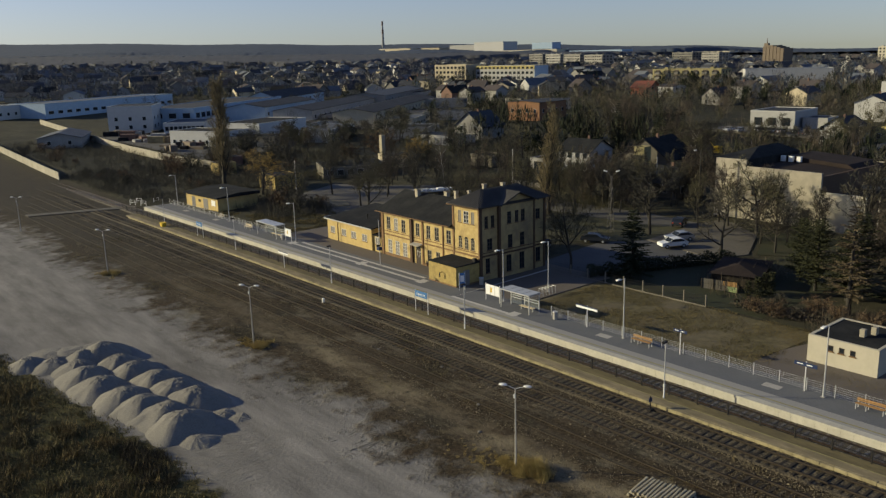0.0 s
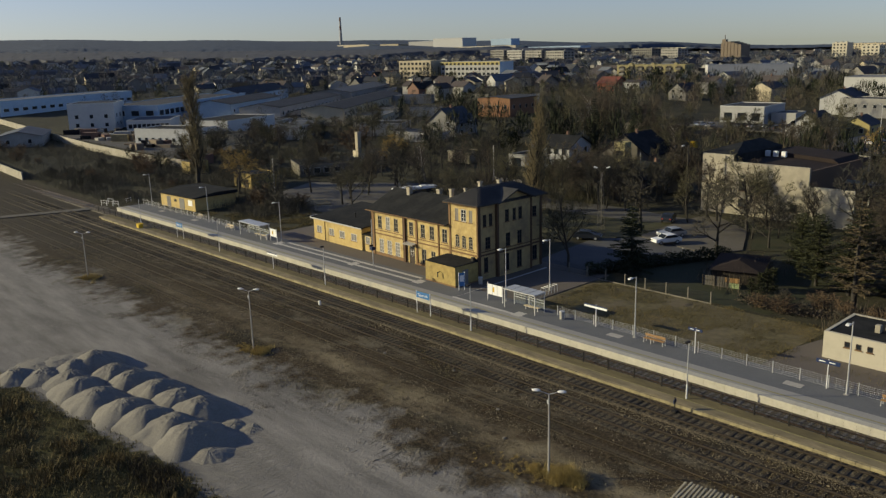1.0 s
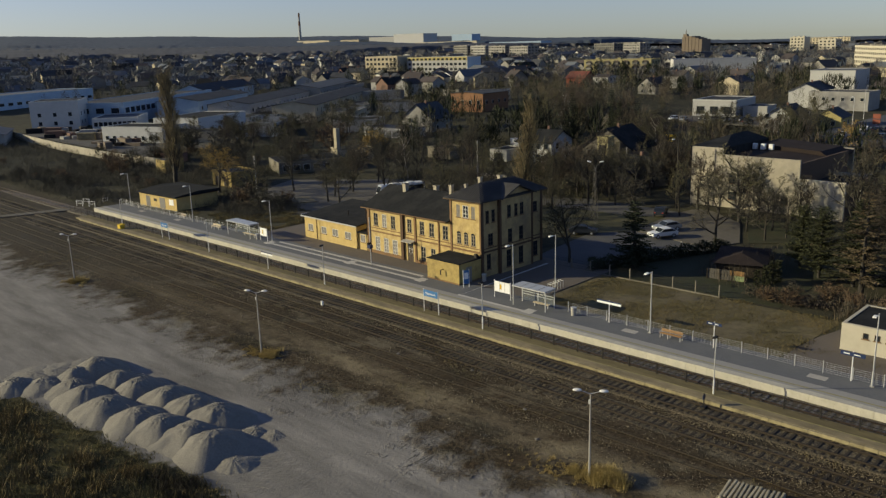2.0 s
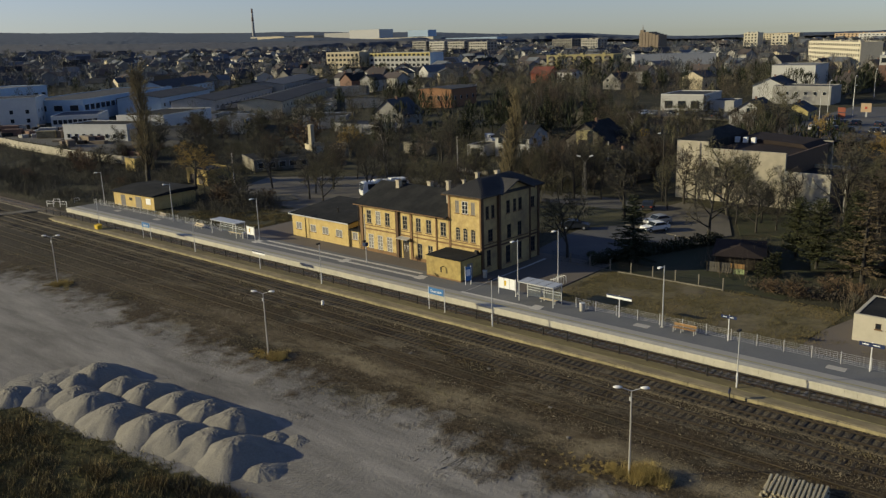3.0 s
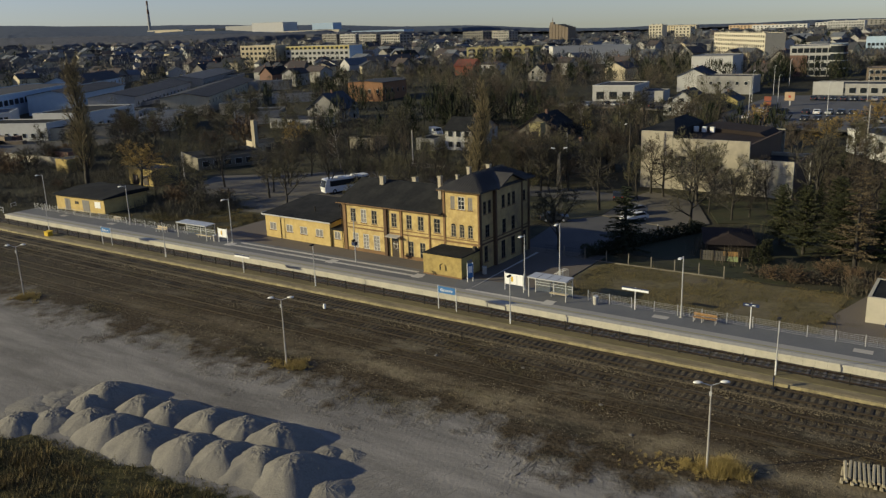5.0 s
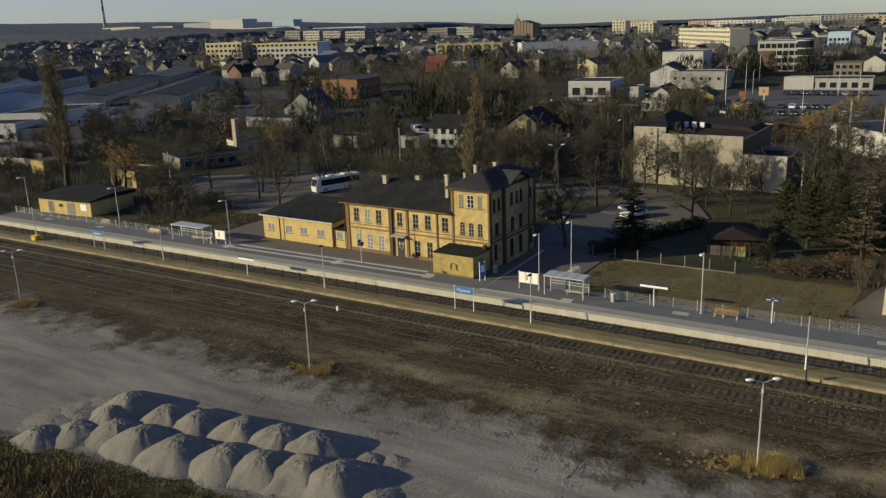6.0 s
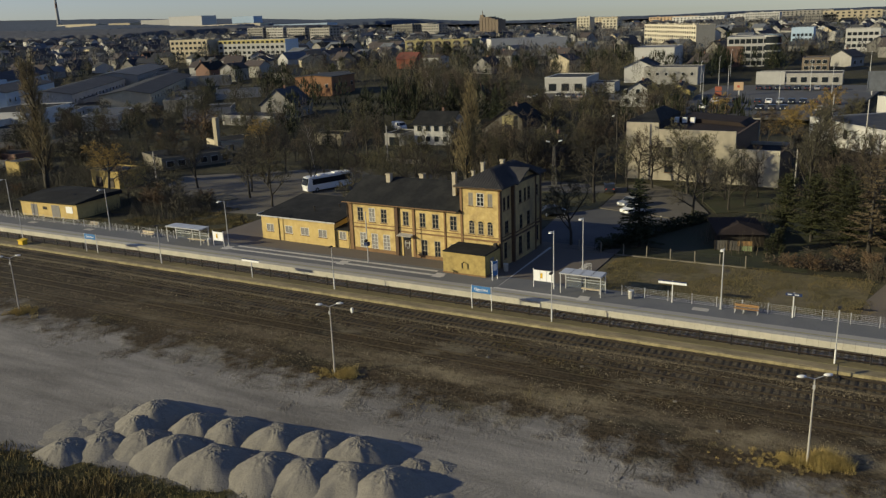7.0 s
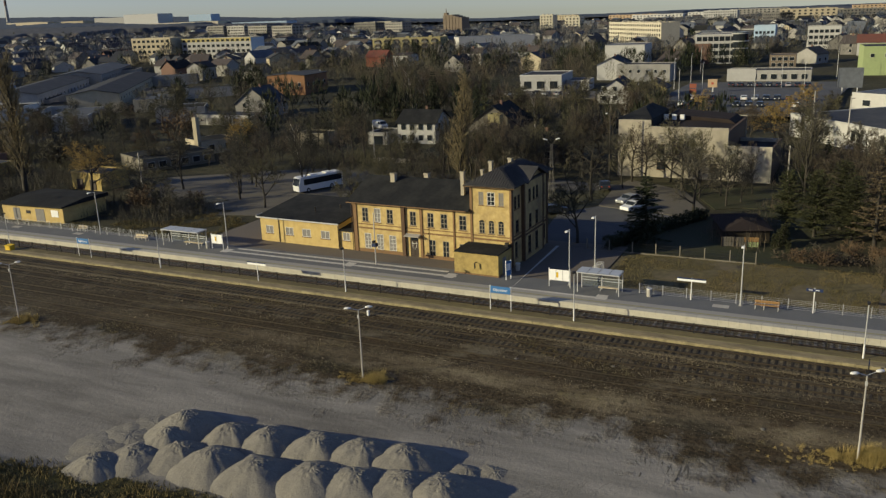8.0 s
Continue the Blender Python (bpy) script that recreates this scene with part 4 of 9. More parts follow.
def platform_lamp():
    th = thing("platform_lamp", pose(64.9, 53.5, 0.78), "tall pale galvanised platform lamp with a short arm", "lamp post", LAMPS)
    p = fresh()
    tube(p, (0, 0, 0), (0, 0, 1.1), 0.09, 0.085)
    tube(p, (0, 0, 1.1), (0, 0, 6.4), 0.07, 0.05)
    part("pole", p, M["galvanised"], th)
    a = fresh()
    tube(a, (0, 0, 6.3), (-0.85, 0, 6.42), 0.035, 0.03, 6)
    part("arm", a, M["galvanised"], th)
    h = fresh()
    prism(h, [(-1.3, 6.36), (-0.7, 6.36), (-0.7, 6.46), (-0.85, 6.5), (-1.25, 6.46)], "y", -0.14, 0.14)
    part("lamp_head", h, M["white_paint"], th)
    part("base_plate", boxed(-0.18, -0.18, 0, 0.18, 0.18, 0.04), M["concrete_pole"], th)
    return th


lamp0 = platform_lamp()
for x, y in ((64.9, 32.7), (72.2, 70.6), (65.4, 71.6), (65.1, 119.5), (65.2, 143.6), (65.6, 168.0), (64.9, 12.8)):
    copy_thing(lamp0, pose(x, y, 0.78))


def strip_lamp():
    th = thing("short_platform_lamp", pose(56.1, 42.4, 0.33), "slim lamp post with a small boxy head beside the low platform", "lamp post", "lamps along the low platform")
    p = fresh()
    tube(p, (0, 0, 0), (0, 0, 1.3), 0.075, 0.07)
    part("lower_pole", p, M["white_paint"], th, "white-painted foot of the pole")
    p = fresh()
    tube(p, (0, 0, 1.3), (0, 0, 5.1), 0.055, 0.045)
    part("pole", p, M["galvanised"], th)
    h = fresh()
    box(h, -0.45, -0.13, 5.02, 0.12, 0.13, 5.2)
    part("lamp_head", bevelled(h, 0.03), M["dark_metal"], th)
    return th


sl0 = strip_lamp()
for y in (68.2, 95.0, 123.0, 151.6):
    copy_thing(sl0, pose(56.1, y, 0.33))


def yard_mast():
    th = thing("yard_lamp", pose(38.32, 42.78, 0.0), "thin concrete yard lamp with two pale bowl heads", "lamp post", "yard lamps")
    p = fresh()
    tube(p, (0, 0, -0.1), (0, 0, 6.35), 0.08, 0.045)
    part("pole", p, M["concrete_pole"], th)
    for s in (-1, 1):
        a = fresh()
        tube(a, (0, 0, 6.3), (s * 0.33, -s * 0.52, 6.5), 0.03, 0.025, 6)
        part("arm", a, M["galvanised"], th)
        h = fresh()
        bmesh.ops.create_uvsphere(h, u_segments=10, v_segments=6, radius=1)
        bmesh.ops.transform(h, matrix=pose(s * 0.48, -s * 0.76, 6.55, 0, 0, -58) @ Matrix.Diagonal((0.33, 0.17, 0.10, 1)), verts=h.verts)
        part("lamp_head", h, M["white_paint"], th, smooth=True)
    b = fresh()
    box(b, -0.12, -0.08, 5.6, -0.05, 0.08, 5.9)
    part("switch_box", b, M["galvanised"], th)
    return th


ym0 = yard_mast()
for x, y in ((37.35, 81.4), (36.4, 124.3), (35.4, 168.0)):
    copy_thing(ym0, pose(x, y, 0, 0, 0, random.uniform(-8, 8)))


def letters(text, size, mat, parent, m):
    cu = bpy.data.curves.new("lettering", "FONT")
    cu.body = text
    cu.size = size
    cu.align_x, cu.align_y = "CENTER", "CENTER"
    cu.extrude = 0.004
    tmp = bpy.data.objects.new("tmp", cu)
    scene.collection.objects.link(tmp)
    me = bpy.data.meshes.new_from_object(tmp.evaluated_get(bpy.context.evaluated_depsgraph_get()))
    bpy.data.objects.remove(tmp)
    me.materials.clear()
    me.materials.append(mat)
    ob = new("lettering", me)
    ob.parent = parent
    ob.matrix_basis = m
    return ob


def name_sign(y, text=True):
    th = thing("station_name_sign", pose(56.5, y, 0.33), "blue station name sign with white letters on two pale posts", "sign", "station name signs")
    for s in (-1.15, 1.15):
        p = fresh()
        tube(p, (0, s, 0), (0, s, 2.65), 0.05, 0.05)
        part("post", p, M["white_paint"], th)
    bd = part("board", bevelled(boxed(-0.09, -1.1, 1.85, -0.05, 1.1, 2.6), 0.008), M["sign_blue"], th)
    letters("Opoczno", 0.42, M["sign_white"], bd, pose(-0.1, 0, 2.22, 90, 0, -90))
    return th


name_sign(76.2)
name_sign(137.0)


def t_sign(x, y, z, width, height, top, mat, label, band=None):
    th = thing("platform_sign", pose(x, y, z), label, "sign", "platform signs")
    p = fresh()
    tube(p, (0, 0, 0), (0, 0, top + 0.05), 0.055, 0.05)
    part("post", p, M["white_paint"], th)
    part("panel", bevelled(boxed(-0.11, -width / 2, top - height, -0.06, width / 2, top), 0.006), mat, th)
    if band:
        part("band", boxed(-0.12, -width / 2, top - 0.1, -0.05, width / 2, top + 0.02), band, th)
    if mat is M["sign_navy"]:
        for k in (-0.3, 0.12):
            part("line_of_writing", boxed(-0.116, k * width, top - height * 0.62, -0.11, k * width + width * 0.25, top - height * 0.38), M["sign_white"], th)
    return th


t_sign(65.0, 58.4, 0.78, 2.9, 0.34, 2.35, M["sign_white"], "long white platform sign with a navy top on one post", M["sign_navy"])
t_sign(55.9, 107.2, 0.33, 2.7, 0.34, 2.35, M["sign_white"], "long white platform sign with a navy top on one post", M["sign_navy"])
t_sign(65.0, 46.8, 0.78, 1.5, 0.3, 2.55, M["sign_navy"], "small navy direction sign on one pale post")
t_sign(65.0, 34.4, 0.78, 2.0, 0.36, 2.6, M["sign_navy"], "navy direction sign with white marks on one pale post")


def bench(x, y, mat, label, length=2.3):
    th = thing("platform_bench", pose(x, y, 0.78), label, "bench", "platform benches")
    for s in (-length / 2 + 0.08, 0.25, length / 2 - 0.08):
        lg = fresh()
        box(lg, -0.28, s - 0.03, 0, -0.22, s + 0.03, 0.45)
        box(lg, 0.2, s - 0.03, 0, 0.26, s + 0.03, 0.85)
        box(lg, -0.28, s - 0.03, 0.39, 0.22, s + 0.03, 0.43)
        part("leg", lg, M["galvanised"], th)
    for k in range(3):
        part("seat_slat", bevelled(boxed(-0.27 + k * 0.15, -length / 2, 0.44, -0.14 + k * 0.15, length / 2, 0.48), 0.008), mat, th)
    for k in range(2):
        part("back_slat", bevelled(boxed(0.15, -length / 2, 0.58 + k * 0.15, 0.19, length / 2, 0.70 + k * 0.15), 0.008), mat, th)
    return th


bench(64.6, 51.0, M["bench_wood"], "slatted orange-brown wooden bench on steel legs")
bench(64.75, 28.8, M["bench_wood"], "slatted orange-brown wooden bench on steel legs")
bench(64.4, 134.6, M["pale_wood"], "slatted pale wooden bench on steel legs")
bench(65.6, 147.8, M["pale_wood"], "slatted pale wooden bench beside the railing", 1.8)


M["roof_pane"] = material("milky_pane", (0.44, 0.46, 0.50), (0.36, 0.38, 0.42), rough=0.4, fine=1.5, bump=0.02)


def shelter(y0, y1, label):
    th = thing("waiting_shelter", pose(63.5, y0, 0.78), label, "shelter", "waiting shelters")
    L, D = y1 - y0, 1.7
    for x in (0.05, D):
        for k in range(3 if x > 1 else 2):
            n = 2 if x > 1 else 1
            p = fresh()
            box(p, x - 0.045, L * k / n - 0.045, 0, x + 0.045, L * k / n + 0.045, 2.2)
            part("post", p, M["galvanised"], th)
    fr = fresh()
    for x in (-0.1, D + 0.1):
        box(fr, x - 0.03, -0.1, 2.2, x + 0.03, L + 0.1, 2.3)
    for k in range(5):
        y = -0.1 + (L + 0.2) * k / 4
        box(fr, -0.07, y - 0.025, 2.21, D + 0.07, y + 0.025, 2.29)
    part("roof_frame", fr, M["galvanised"], th)
    for k in range(4):
        a = -0.1 + (L + 0.2) * k / 4
        part("roof_pane", boxed(-0.16, a + 0.05, 2.31, D + 0.16, a + (L + 0.2) / 4 - 0.05, 2.33), M["roof_pane"], th)
    for k in range(2):
        ob = part("back_pane", boxed(D - 0.012, L * k / 2 + 0.06, 0.25, D + 0.0, L * (k + 1) / 2 - 0.06, 2.2), M["shelter_glass"], th)
    rl = fresh()
    for z in (0.95, 1.25):
        box(rl, D - 0.06, 0.05, z, D - 0.02, L - 0.05, z + 0.05)
    part("rail", rl, M["galvanised"], th)
    st = fresh()
    box(st, D - 0.75, 0.3, 0.42, D - 0.3, L * 0.55, 0.47)
    sb = part("bench_seat", st, M["pale_wood"], th)
    for s in (0.45, L * 0.5):
        part("seat_leg", boxed(D - 0.6, s, 0, D - 0.5, s + 0.06, 0.42), M["galvanised"], sb)
    return th


def clear_glass(name, tint, alpha_mix):
    m = bpy.data.materials.new(name)
    m.use_nodes = True
    t = m.node_tree
    b = t.nodes["Principled BSDF"]
    b.inputs["Base Color"].default_value = (*tint, 1)
    b.inputs["Roughness"].default_value = 0.12
    tr = t.nodes.new("ShaderNodeBsdfTransparent")
    mx = t.nodes.new("ShaderNodeMixShader")
    mx.inputs[0].default_value = alpha_mix
    t.links.new(tr.outputs[0], mx.inputs[1])
    t.links.new(b.outputs[0], mx.inputs[2])
    t.links.new(mx.outputs[0], t.nodes["Material Output"].inputs["Surface"])
    return m


M["shelter_glass"] = clear_glass("shelter_glass", (0.25, 0.28, 0.3), 0.2)
shelter(65.6, 70.1, "steel and glass waiting shelter with a milky flat roof")
shelter(123.2, 129.6, "steel and glass waiting shelter with a milky flat roof")


def notice_board(y, w, sheets):
    th = thing("notice_board", pose(64.4, y, 0.78), "white timetable board between two pale posts", "notice board", "timetable boards")
    for s in (0, w):
        p = fresh()
        tube(p, (0, s, 0), (0, s, 2.15), 0.045, 0.045)
        part("post", p, M["white_paint"], th)
    bd = part("board", bevelled(boxed(-0.03, 0.05, 0.75, 0.03, w - 0.05, 2.0), 0.01), M["sign_white"], th)
    for k in range(sheets):
        a = 0.05 + (w - 0.1) * k / sheets
        part("frame_bar", boxed(-0.045, a, 0.75, -0.03, a + 0.05, 2.0), M["galvanised"], bd)
    part("notice", boxed(-0.04, w * 0.55, 1.1, -0.031, w * 0.68, 1.7), M["yellow_paint"], bd)
    return th


notice_board(71.2, 2.4, 3)
notice_board(119.7, 1.9, 2)

bn = thing("litter_bin", pose(64.6, 62.6, 0.78), "round pale concrete litter bin on the platform", "litter bin", "litter bins")
b = fresh()
tube(b, (0, 0, 0), (0, 0, 0.85), 0.27, 0.3, 12)
part("body", b, M["concrete_pole"], bn)
b = fresh()
tube(b, (0, 0, 0.85), (0, 0, 0.92), 0.32, 0.3, 12)
part("rim", b, M["galvanised"], bn)
copy_thing(bn, pose(68.6, 78.9, 0.78))
copy_thing(bn, pose(64.3, 122.3, 0.78))

# blue information post beside the hut, lamp and info post by the stripes
ip = thing("information_post", pose(65.1, 78.7, 0.78, 0, 0, 62), "narrow blue and white information stand beside the hut", "sign")
part("panel", bevelled(boxed(-0.05, -0.35, 0.5, 0.05, 0.35, 2.2), 0.01), M["sign_blue"], ip)
part("notice", boxed(-0.062, -0.25, 1.1, -0.05, 0.25, 1.9), M["sign_white"], ip)
for s in (-0.36, 0.36):
    part("post", boxed(-0.04, s - 0.04, 0, 0.04, s + 0.04, 2.3), M["white_paint"], ip)
cp = thing("speaker_post", pose(65.2, 96.3, 0.78), "tall pale post with dark loudspeakers beside the station", "post")
p = fresh()
tube(p, (0, 0, 0), (0, 0, 6.6), 0.08, 0.055)
part("pole", p, M["galvanised"], cp)
part("clock_box", bevelled(boxed(-0.35, -0.3, 2.3, 0.2, 0.3, 2.75), 0.03), M["sign_navy"], cp)
part("speaker", boxed(-0.5, -0.12, 2.85, 0.0, 0.12, 3.1), M["dark_metal"], cp)


# railing along the back of the platform
def back_railing(y0, y1, x=65.3):
    th = thing("platform_railing", pose(x, y0, 0.78), "pale steel railing with mesh panels along the platform", "railing", "platform railings", "structure")
    n = round((y1 - y0) / 2.5)
    pitch = (y1 - y0) / n
    pm = mesh_of("railing_post", boxed(-0.028, -0.028, 0, 0.028, 0.028, 1.15), M["galvanised"])
    pb = fresh()
    for k in range(6):
        box(pb, -0.008, 0.03, 0.12 + k * 0.18, 0.008, pitch - 0.03, 0.136 + k * 0.18)
    for k in range(1, 8):
        box(pb, -0.004, pitch * k / 8 - 0.004, 0.12, 0.004, pitch * k / 8 + 0.004, 1.03)
    pan = mesh_of("mesh_panel", pb, M["galvanised"])
    for i in range(n + 1):
        o = part("post", pm, None, th)
        o.location.y = i * pitch
        if i < n:
            o = part("mesh_panel", pan, None, th)
            o.location.y = i * pitch


back_railing(12.3, 63.8)
back_railing(130.2, 171.5)

# dark fence between low platform and track
fence = thing("track_fence", pose(56.95, 14.0, 0.2), "dark steel post and rail fence beside the track", "fence", kind="structure")
fp = mesh_of("fence_post", boxed(-0.05, -0.05, 0, 0.05, 0.05, 1.15), M["dark_metal"])
frl = fresh()
for z in (0.25, 0.62, 1.05):
    box(frl, -0.02, 0.0, z, 0.02, 2.85, z + 0.045)
for k in range(1, 19):
    box(frl, -0.006, k * 0.15 - 0.006, 0.29, 0.006, k * 0.15 + 0.006, 1.05)
frm = mesh_of("fence_rail", frl, M["dark_metal"])
for i in range(57):
    o = part("post", fp, None, fence)
    o.location.y = i * 2.85
    o = part("rail", frm, None, fence)
    o.location.y = i * 2.85

# small items beside the tracks
sp = thing("points_lever", pose(53.6, 42.0, 0.1), "dark lever stand with a blue-white plate beside the track", "lever")
p = fresh()
tube(p, (0, 0, 0), (0, 0, 1.25), 0.06, 0.05)
box(p, -0.25, -0.2, 0, 0.25, 0.2, 0.12)
part("stand", p, M["dark_metal"], sp)
part("plate", boxed(-0.2, -0.03, 0.75, 0.2, 0.03, 1.1), M["sign_navy"], sp)
solid("marker_post", bevelled(boxed(-0.13, -0.13, 0, 0.13, 0.13, 0.55), 0.03), M["white_paint"], "short white marker post in the yard", "marker post", m=pose(51.0, 89.0, 0.02))
gb = thing("grit_box", pose(55.5, 150.9, 0.33), "yellow grit box on the low platform", "box")
part("body", bevelled(boxed(-0.4, -0.55, 0, 0.4, 0.55, 0.6), 0.05), M["yellow_paint"], gb)
ld = fresh()
prism(ld, [(-0.45, 0.6), (0.45, 0.6), (0.45, 0.78), (-0.45, 0.68)], "y", -0.6, 0.6)
part("lid", ld, M["yellow_paint"], gb)

# ---- sand heaps beside the dust road ----
def heap(x, y, r, h, seed, stretch=1.0, turn=0.0, crumbly=1.0):
    """A tipped load: straight slopes of loose sand, a rounded crumbly crest, small slips down the sides."""
    rng = random.Random(seed)
    rings, seg = 30, 60
    soft = rng.uniform(0.30, 0.42)
    full = math.sqrt(1 + soft * soft)
    ox, oy = rng.uniform(-0.35, 0.35), rng.uniform(-0.35, 0.35)
    edge = radians(45 + rng.uniform(-14, 14) - turn)
    verts, faces = [(ox, oy, h)], []
    for i in range(1, rings + 1):
        f = 1.06 * i / rings
        for j in range(seg):
            a = 6.28318 * j / seg
            q = (math.cos(a) * 1.3 + seed * 3.1, math.sin(a) * 1.3, f * 0.8)
            ca, sa = abs(math.cos(a - edge)), abs(math.sin(a - edge))
            rr = 1.24 * r * f / (ca ** 1.45 + sa ** 1.45) ** 0.69 * (1 + 0.13 * noise.noise(q)) * (1 + 0.05 * noise.noise((q[0] * 4, q[1] * 4, f * 3)))
            px, py = rr * math.cos(a) * 0.92, rr * math.sin(a) * stretch
            z = h * max(0.0, (full - math.sqrt(f * f + soft * soft)) / (full - soft)) ** 1.08 - (0.06 if f > 1 else 0.0)
            crumb = crumbly * max(0.0, 1.0 - abs(f - 0.20) / 0.32)
            z += 0.06 * noise.noise((px * 0.9 + seed, py * 0.9, 2.0)) * min(1.0, 2.4 * (1.06 - f))
            z += crumb * (0.13 * abs(noise.noise((px * 4.2 + seed, py * 4.2, 4.0))) + 0.07 * noise.noise((px * 2.4, py * 2.4, seed * 1.7)) + 0.07 * noise.noise((px * 8.0, py * 8.0, seed)))
            z += 0.05 * noise.noise((math.cos(a) * 6 + seed, math.sin(a) * 6, f * 0.6)) * (0.4 + f)
            z += 0.022 * noise.noise((px * 7.0, py * 7.0, 5.0 + seed))
            verts.append((px + ox * (1 - f), py + oy * (1 - f), z))
    for j in range(seg):
        faces.append((0, 1 + j, 1 + (j + 1) % seg))
    for i in range(rings - 1):
        for j in range(seg):
            a, b = 1 + i * seg + j, 1 + i * seg + (j + 1) % seg
            faces.append((a, a + seg, b + seg, b))
    me = raw_mesh("sand_mound", verts, faces, M["sand"], True)
    return solid("sand_mound", me, None, "pale grey mound of tipped sand beside the dust road", "sand mound", "mounds of sand", m=pose(x, y, -0.05, 0, 0, turn))


HEAPS = [(26.0, 71.0, 3.3, 1.45), (25.5, 74.6, 3.2, 1.4), (25.3, 77.9, 3.2, 1.4), (24.8, 81.8, 3.2, 1.38), (24.1, 84.8, 3.0, 1.32), (23.9, 89.2, 3.4, 1.65),
         (23.3, 66.8, 3.3, 1.5), (22.8, 69.9, 3.1, 1.45), (22.2, 72.9, 3.1, 1.45), (21.6, 75.7, 3.2, 1.45), (20.8, 79.8, 3.3, 1.42), (20.7, 83.7, 3.2, 1.35),
         (20.8, 86.8, 2.8, 1.1), (21.9, 89.0, 2.6, 1.35), (19.6, 89.6, 2.6, 0.9), (17.4, 91.7, 2.3, 1.0), (30.5, 196.0, 5.0, 2.0), (27.0, 189.0, 4.0, 1.5)]
for i, (x, y, r, h) in enumerate(HEAPS):
    heap(x, y, r * 0.96, h * random.uniform(0.91, 0.97), i + 1, random.uniform(0.9, 1.0), random.uniform(-14, 14))
for i, (x, y, r, h) in enumerate(((26.6, 67.0, 1.4, 0.3), (25.2, 64.8, 1.6, 0.4), (23.2, 63.6, 1.7, 0.45), (27.4, 65.2, 1.2, 0.2), (21.6, 92.4, 2.6, 0.3), (23.6, 92.2, 2.2, 0.25), (19.8, 93.4, 2.4, 0.3))):
    ob = heap(x, y, r, h, 40 + i, crumbly=0.25)
    ob["label"] = "low spill of pale sand at the foot of the heaps"
    ob["category"] = "sand"
    ob["group"] = "sand spills"


# ---- dry grass ----
def blades(name, spots, mat, label, height, width, per, seed, spread=0.35):
    """Tufts of narrow leaning blades."""
    rng = random.Random(seed)
    verts, faces = [], []
    for (x, y, s) in spots:
        z = land_height(x, y) + (0.05 if 66 < x < 81 and 40 < y < 69.2 else 0.0)
        if x < 16.5:
            z += 0.35 * min(1.0, (16.5 - x) / 4.0) + 0.25 * noise.noise((x * 0.3, y * 0.3, 7.0))
        for _ in range(per):
            a, r = rng.uniform(0, 6.283), spread * s * math.sqrt(rng.random())
            bx, by = x + r * math.cos(a), y + r * math.sin(a)
            h = height * s * rng.uniform(0.5, 1.2)
            lean = rng.uniform(0.1, 0.9) * h
            d = rng.uniform(0, 6.283)
            w = width * s * rng.uniform(0.6, 1.3)
            n = len(verts)
            px, py = w * math.cos(d + 1.57), w * math.sin(d + 1.57)
            verts += [(bx - px, by - py, z - 0.05), (bx + px, by + py, z - 0.05), (bx + lean * math.cos(d), by + lean * math.sin(d), z + h)]
            faces.append((n, n + 1, n + 2))
    ob = new(name, raw_mesh(name, verts, faces, mat))
    return tagged(ob, label, "grass", kind="stuff")


rg = random.Random(5)
spots = []
while len(spots) < 7000:
    x, y = rg.uniform(-8, 20.8), rg.uniform(38, 118)
    lim = 20.1 - max(0.0, y - 63) * 0.132 + 0.9 * noise.noise((x * 0.4, y * 0.25, 1.0))
    if x < lim and rg.random() < 0.35 + 0.9 * max(0, noise.noise((x * 0.18, y * 0.18, 5.0)) + 0.25):
        spots.append((x, y, rg.uniform(0.6, 1.5)))
blades("dry_grass", spots, M["dark_grass"], "rough dry yellow-brown grass beside the sand heaps", 0.24, 0.03, 20, 1, 0.7)
spots = []
while len(spots) < 950:
    x, y = rg.uniform(-8, 19.0), rg.uniform(40, 112)
    if x < 18.6 - max(0.0, y - 63) * 0.132 and noise.noise((x * 0.16, y * 0.16, 9.0)) > -0.15:
        spots.append((x, y, rg.uniform(0.6, 1.5)))
blades("scrub_clumps", spots, M["scrub"], "brown clumps of dry scrub in the rough grass", 0.5, 0.024, 70, 12, 0.65)
spots = [(18.2 + rg.gauss(0, 0.7), 62.5 + rg.gauss(0, 2.6), rg.uniform(0.7, 1.5)) for _ in range(70)]
blades("brush_clumps", spots, M["bramble"], "dark clumps of bramble at the foot of the heaps", 0.45, 0.02, 60, 14, 0.5)
spots = [(38.9 + rg.gauss(0, 0.4), 41.7 + rg.gauss(0, 0.55), rg.uniform(0.7, 1.4)) for _ in range(100)]
spots += [(38.2 + rg.gauss(0, 0.5), 43.6 + rg.gauss(0, 0.9), rg.uniform(0.25, 0.6)) for _ in range(70)]
spots += [(37.6 + rg.gauss(0, 0.7), 45.6 + rg.gauss(0, 1.2), rg.uniform(0.15, 0.35)) for _ in range(50)]
spots += [(37.5 + rg.gauss(0, 0.5), 80.3 + rg.gauss(0, 0.5), rg.uniform(0.4, 0.9)) for _ in range(50)]
spots += [(36.9 + rg.gauss(0, 0.6), 82.0 + rg.gauss(0, 0.9), rg.uniform(0.25, 0.55)) for _ in range(45)]
spots += [(36.4 + rg.gauss(0, 0.6), 123.8 + rg.gauss(0, 0.8), rg.uniform(0.4, 0.9)) for _ in range(60)]
blades("lamp_foot_grass", spots, M["tuft_grass"], "yellow dry tufts of grass round the feet of the yard lamps", 0.62, 0.014, 80, 2, 0.45)
spots = []
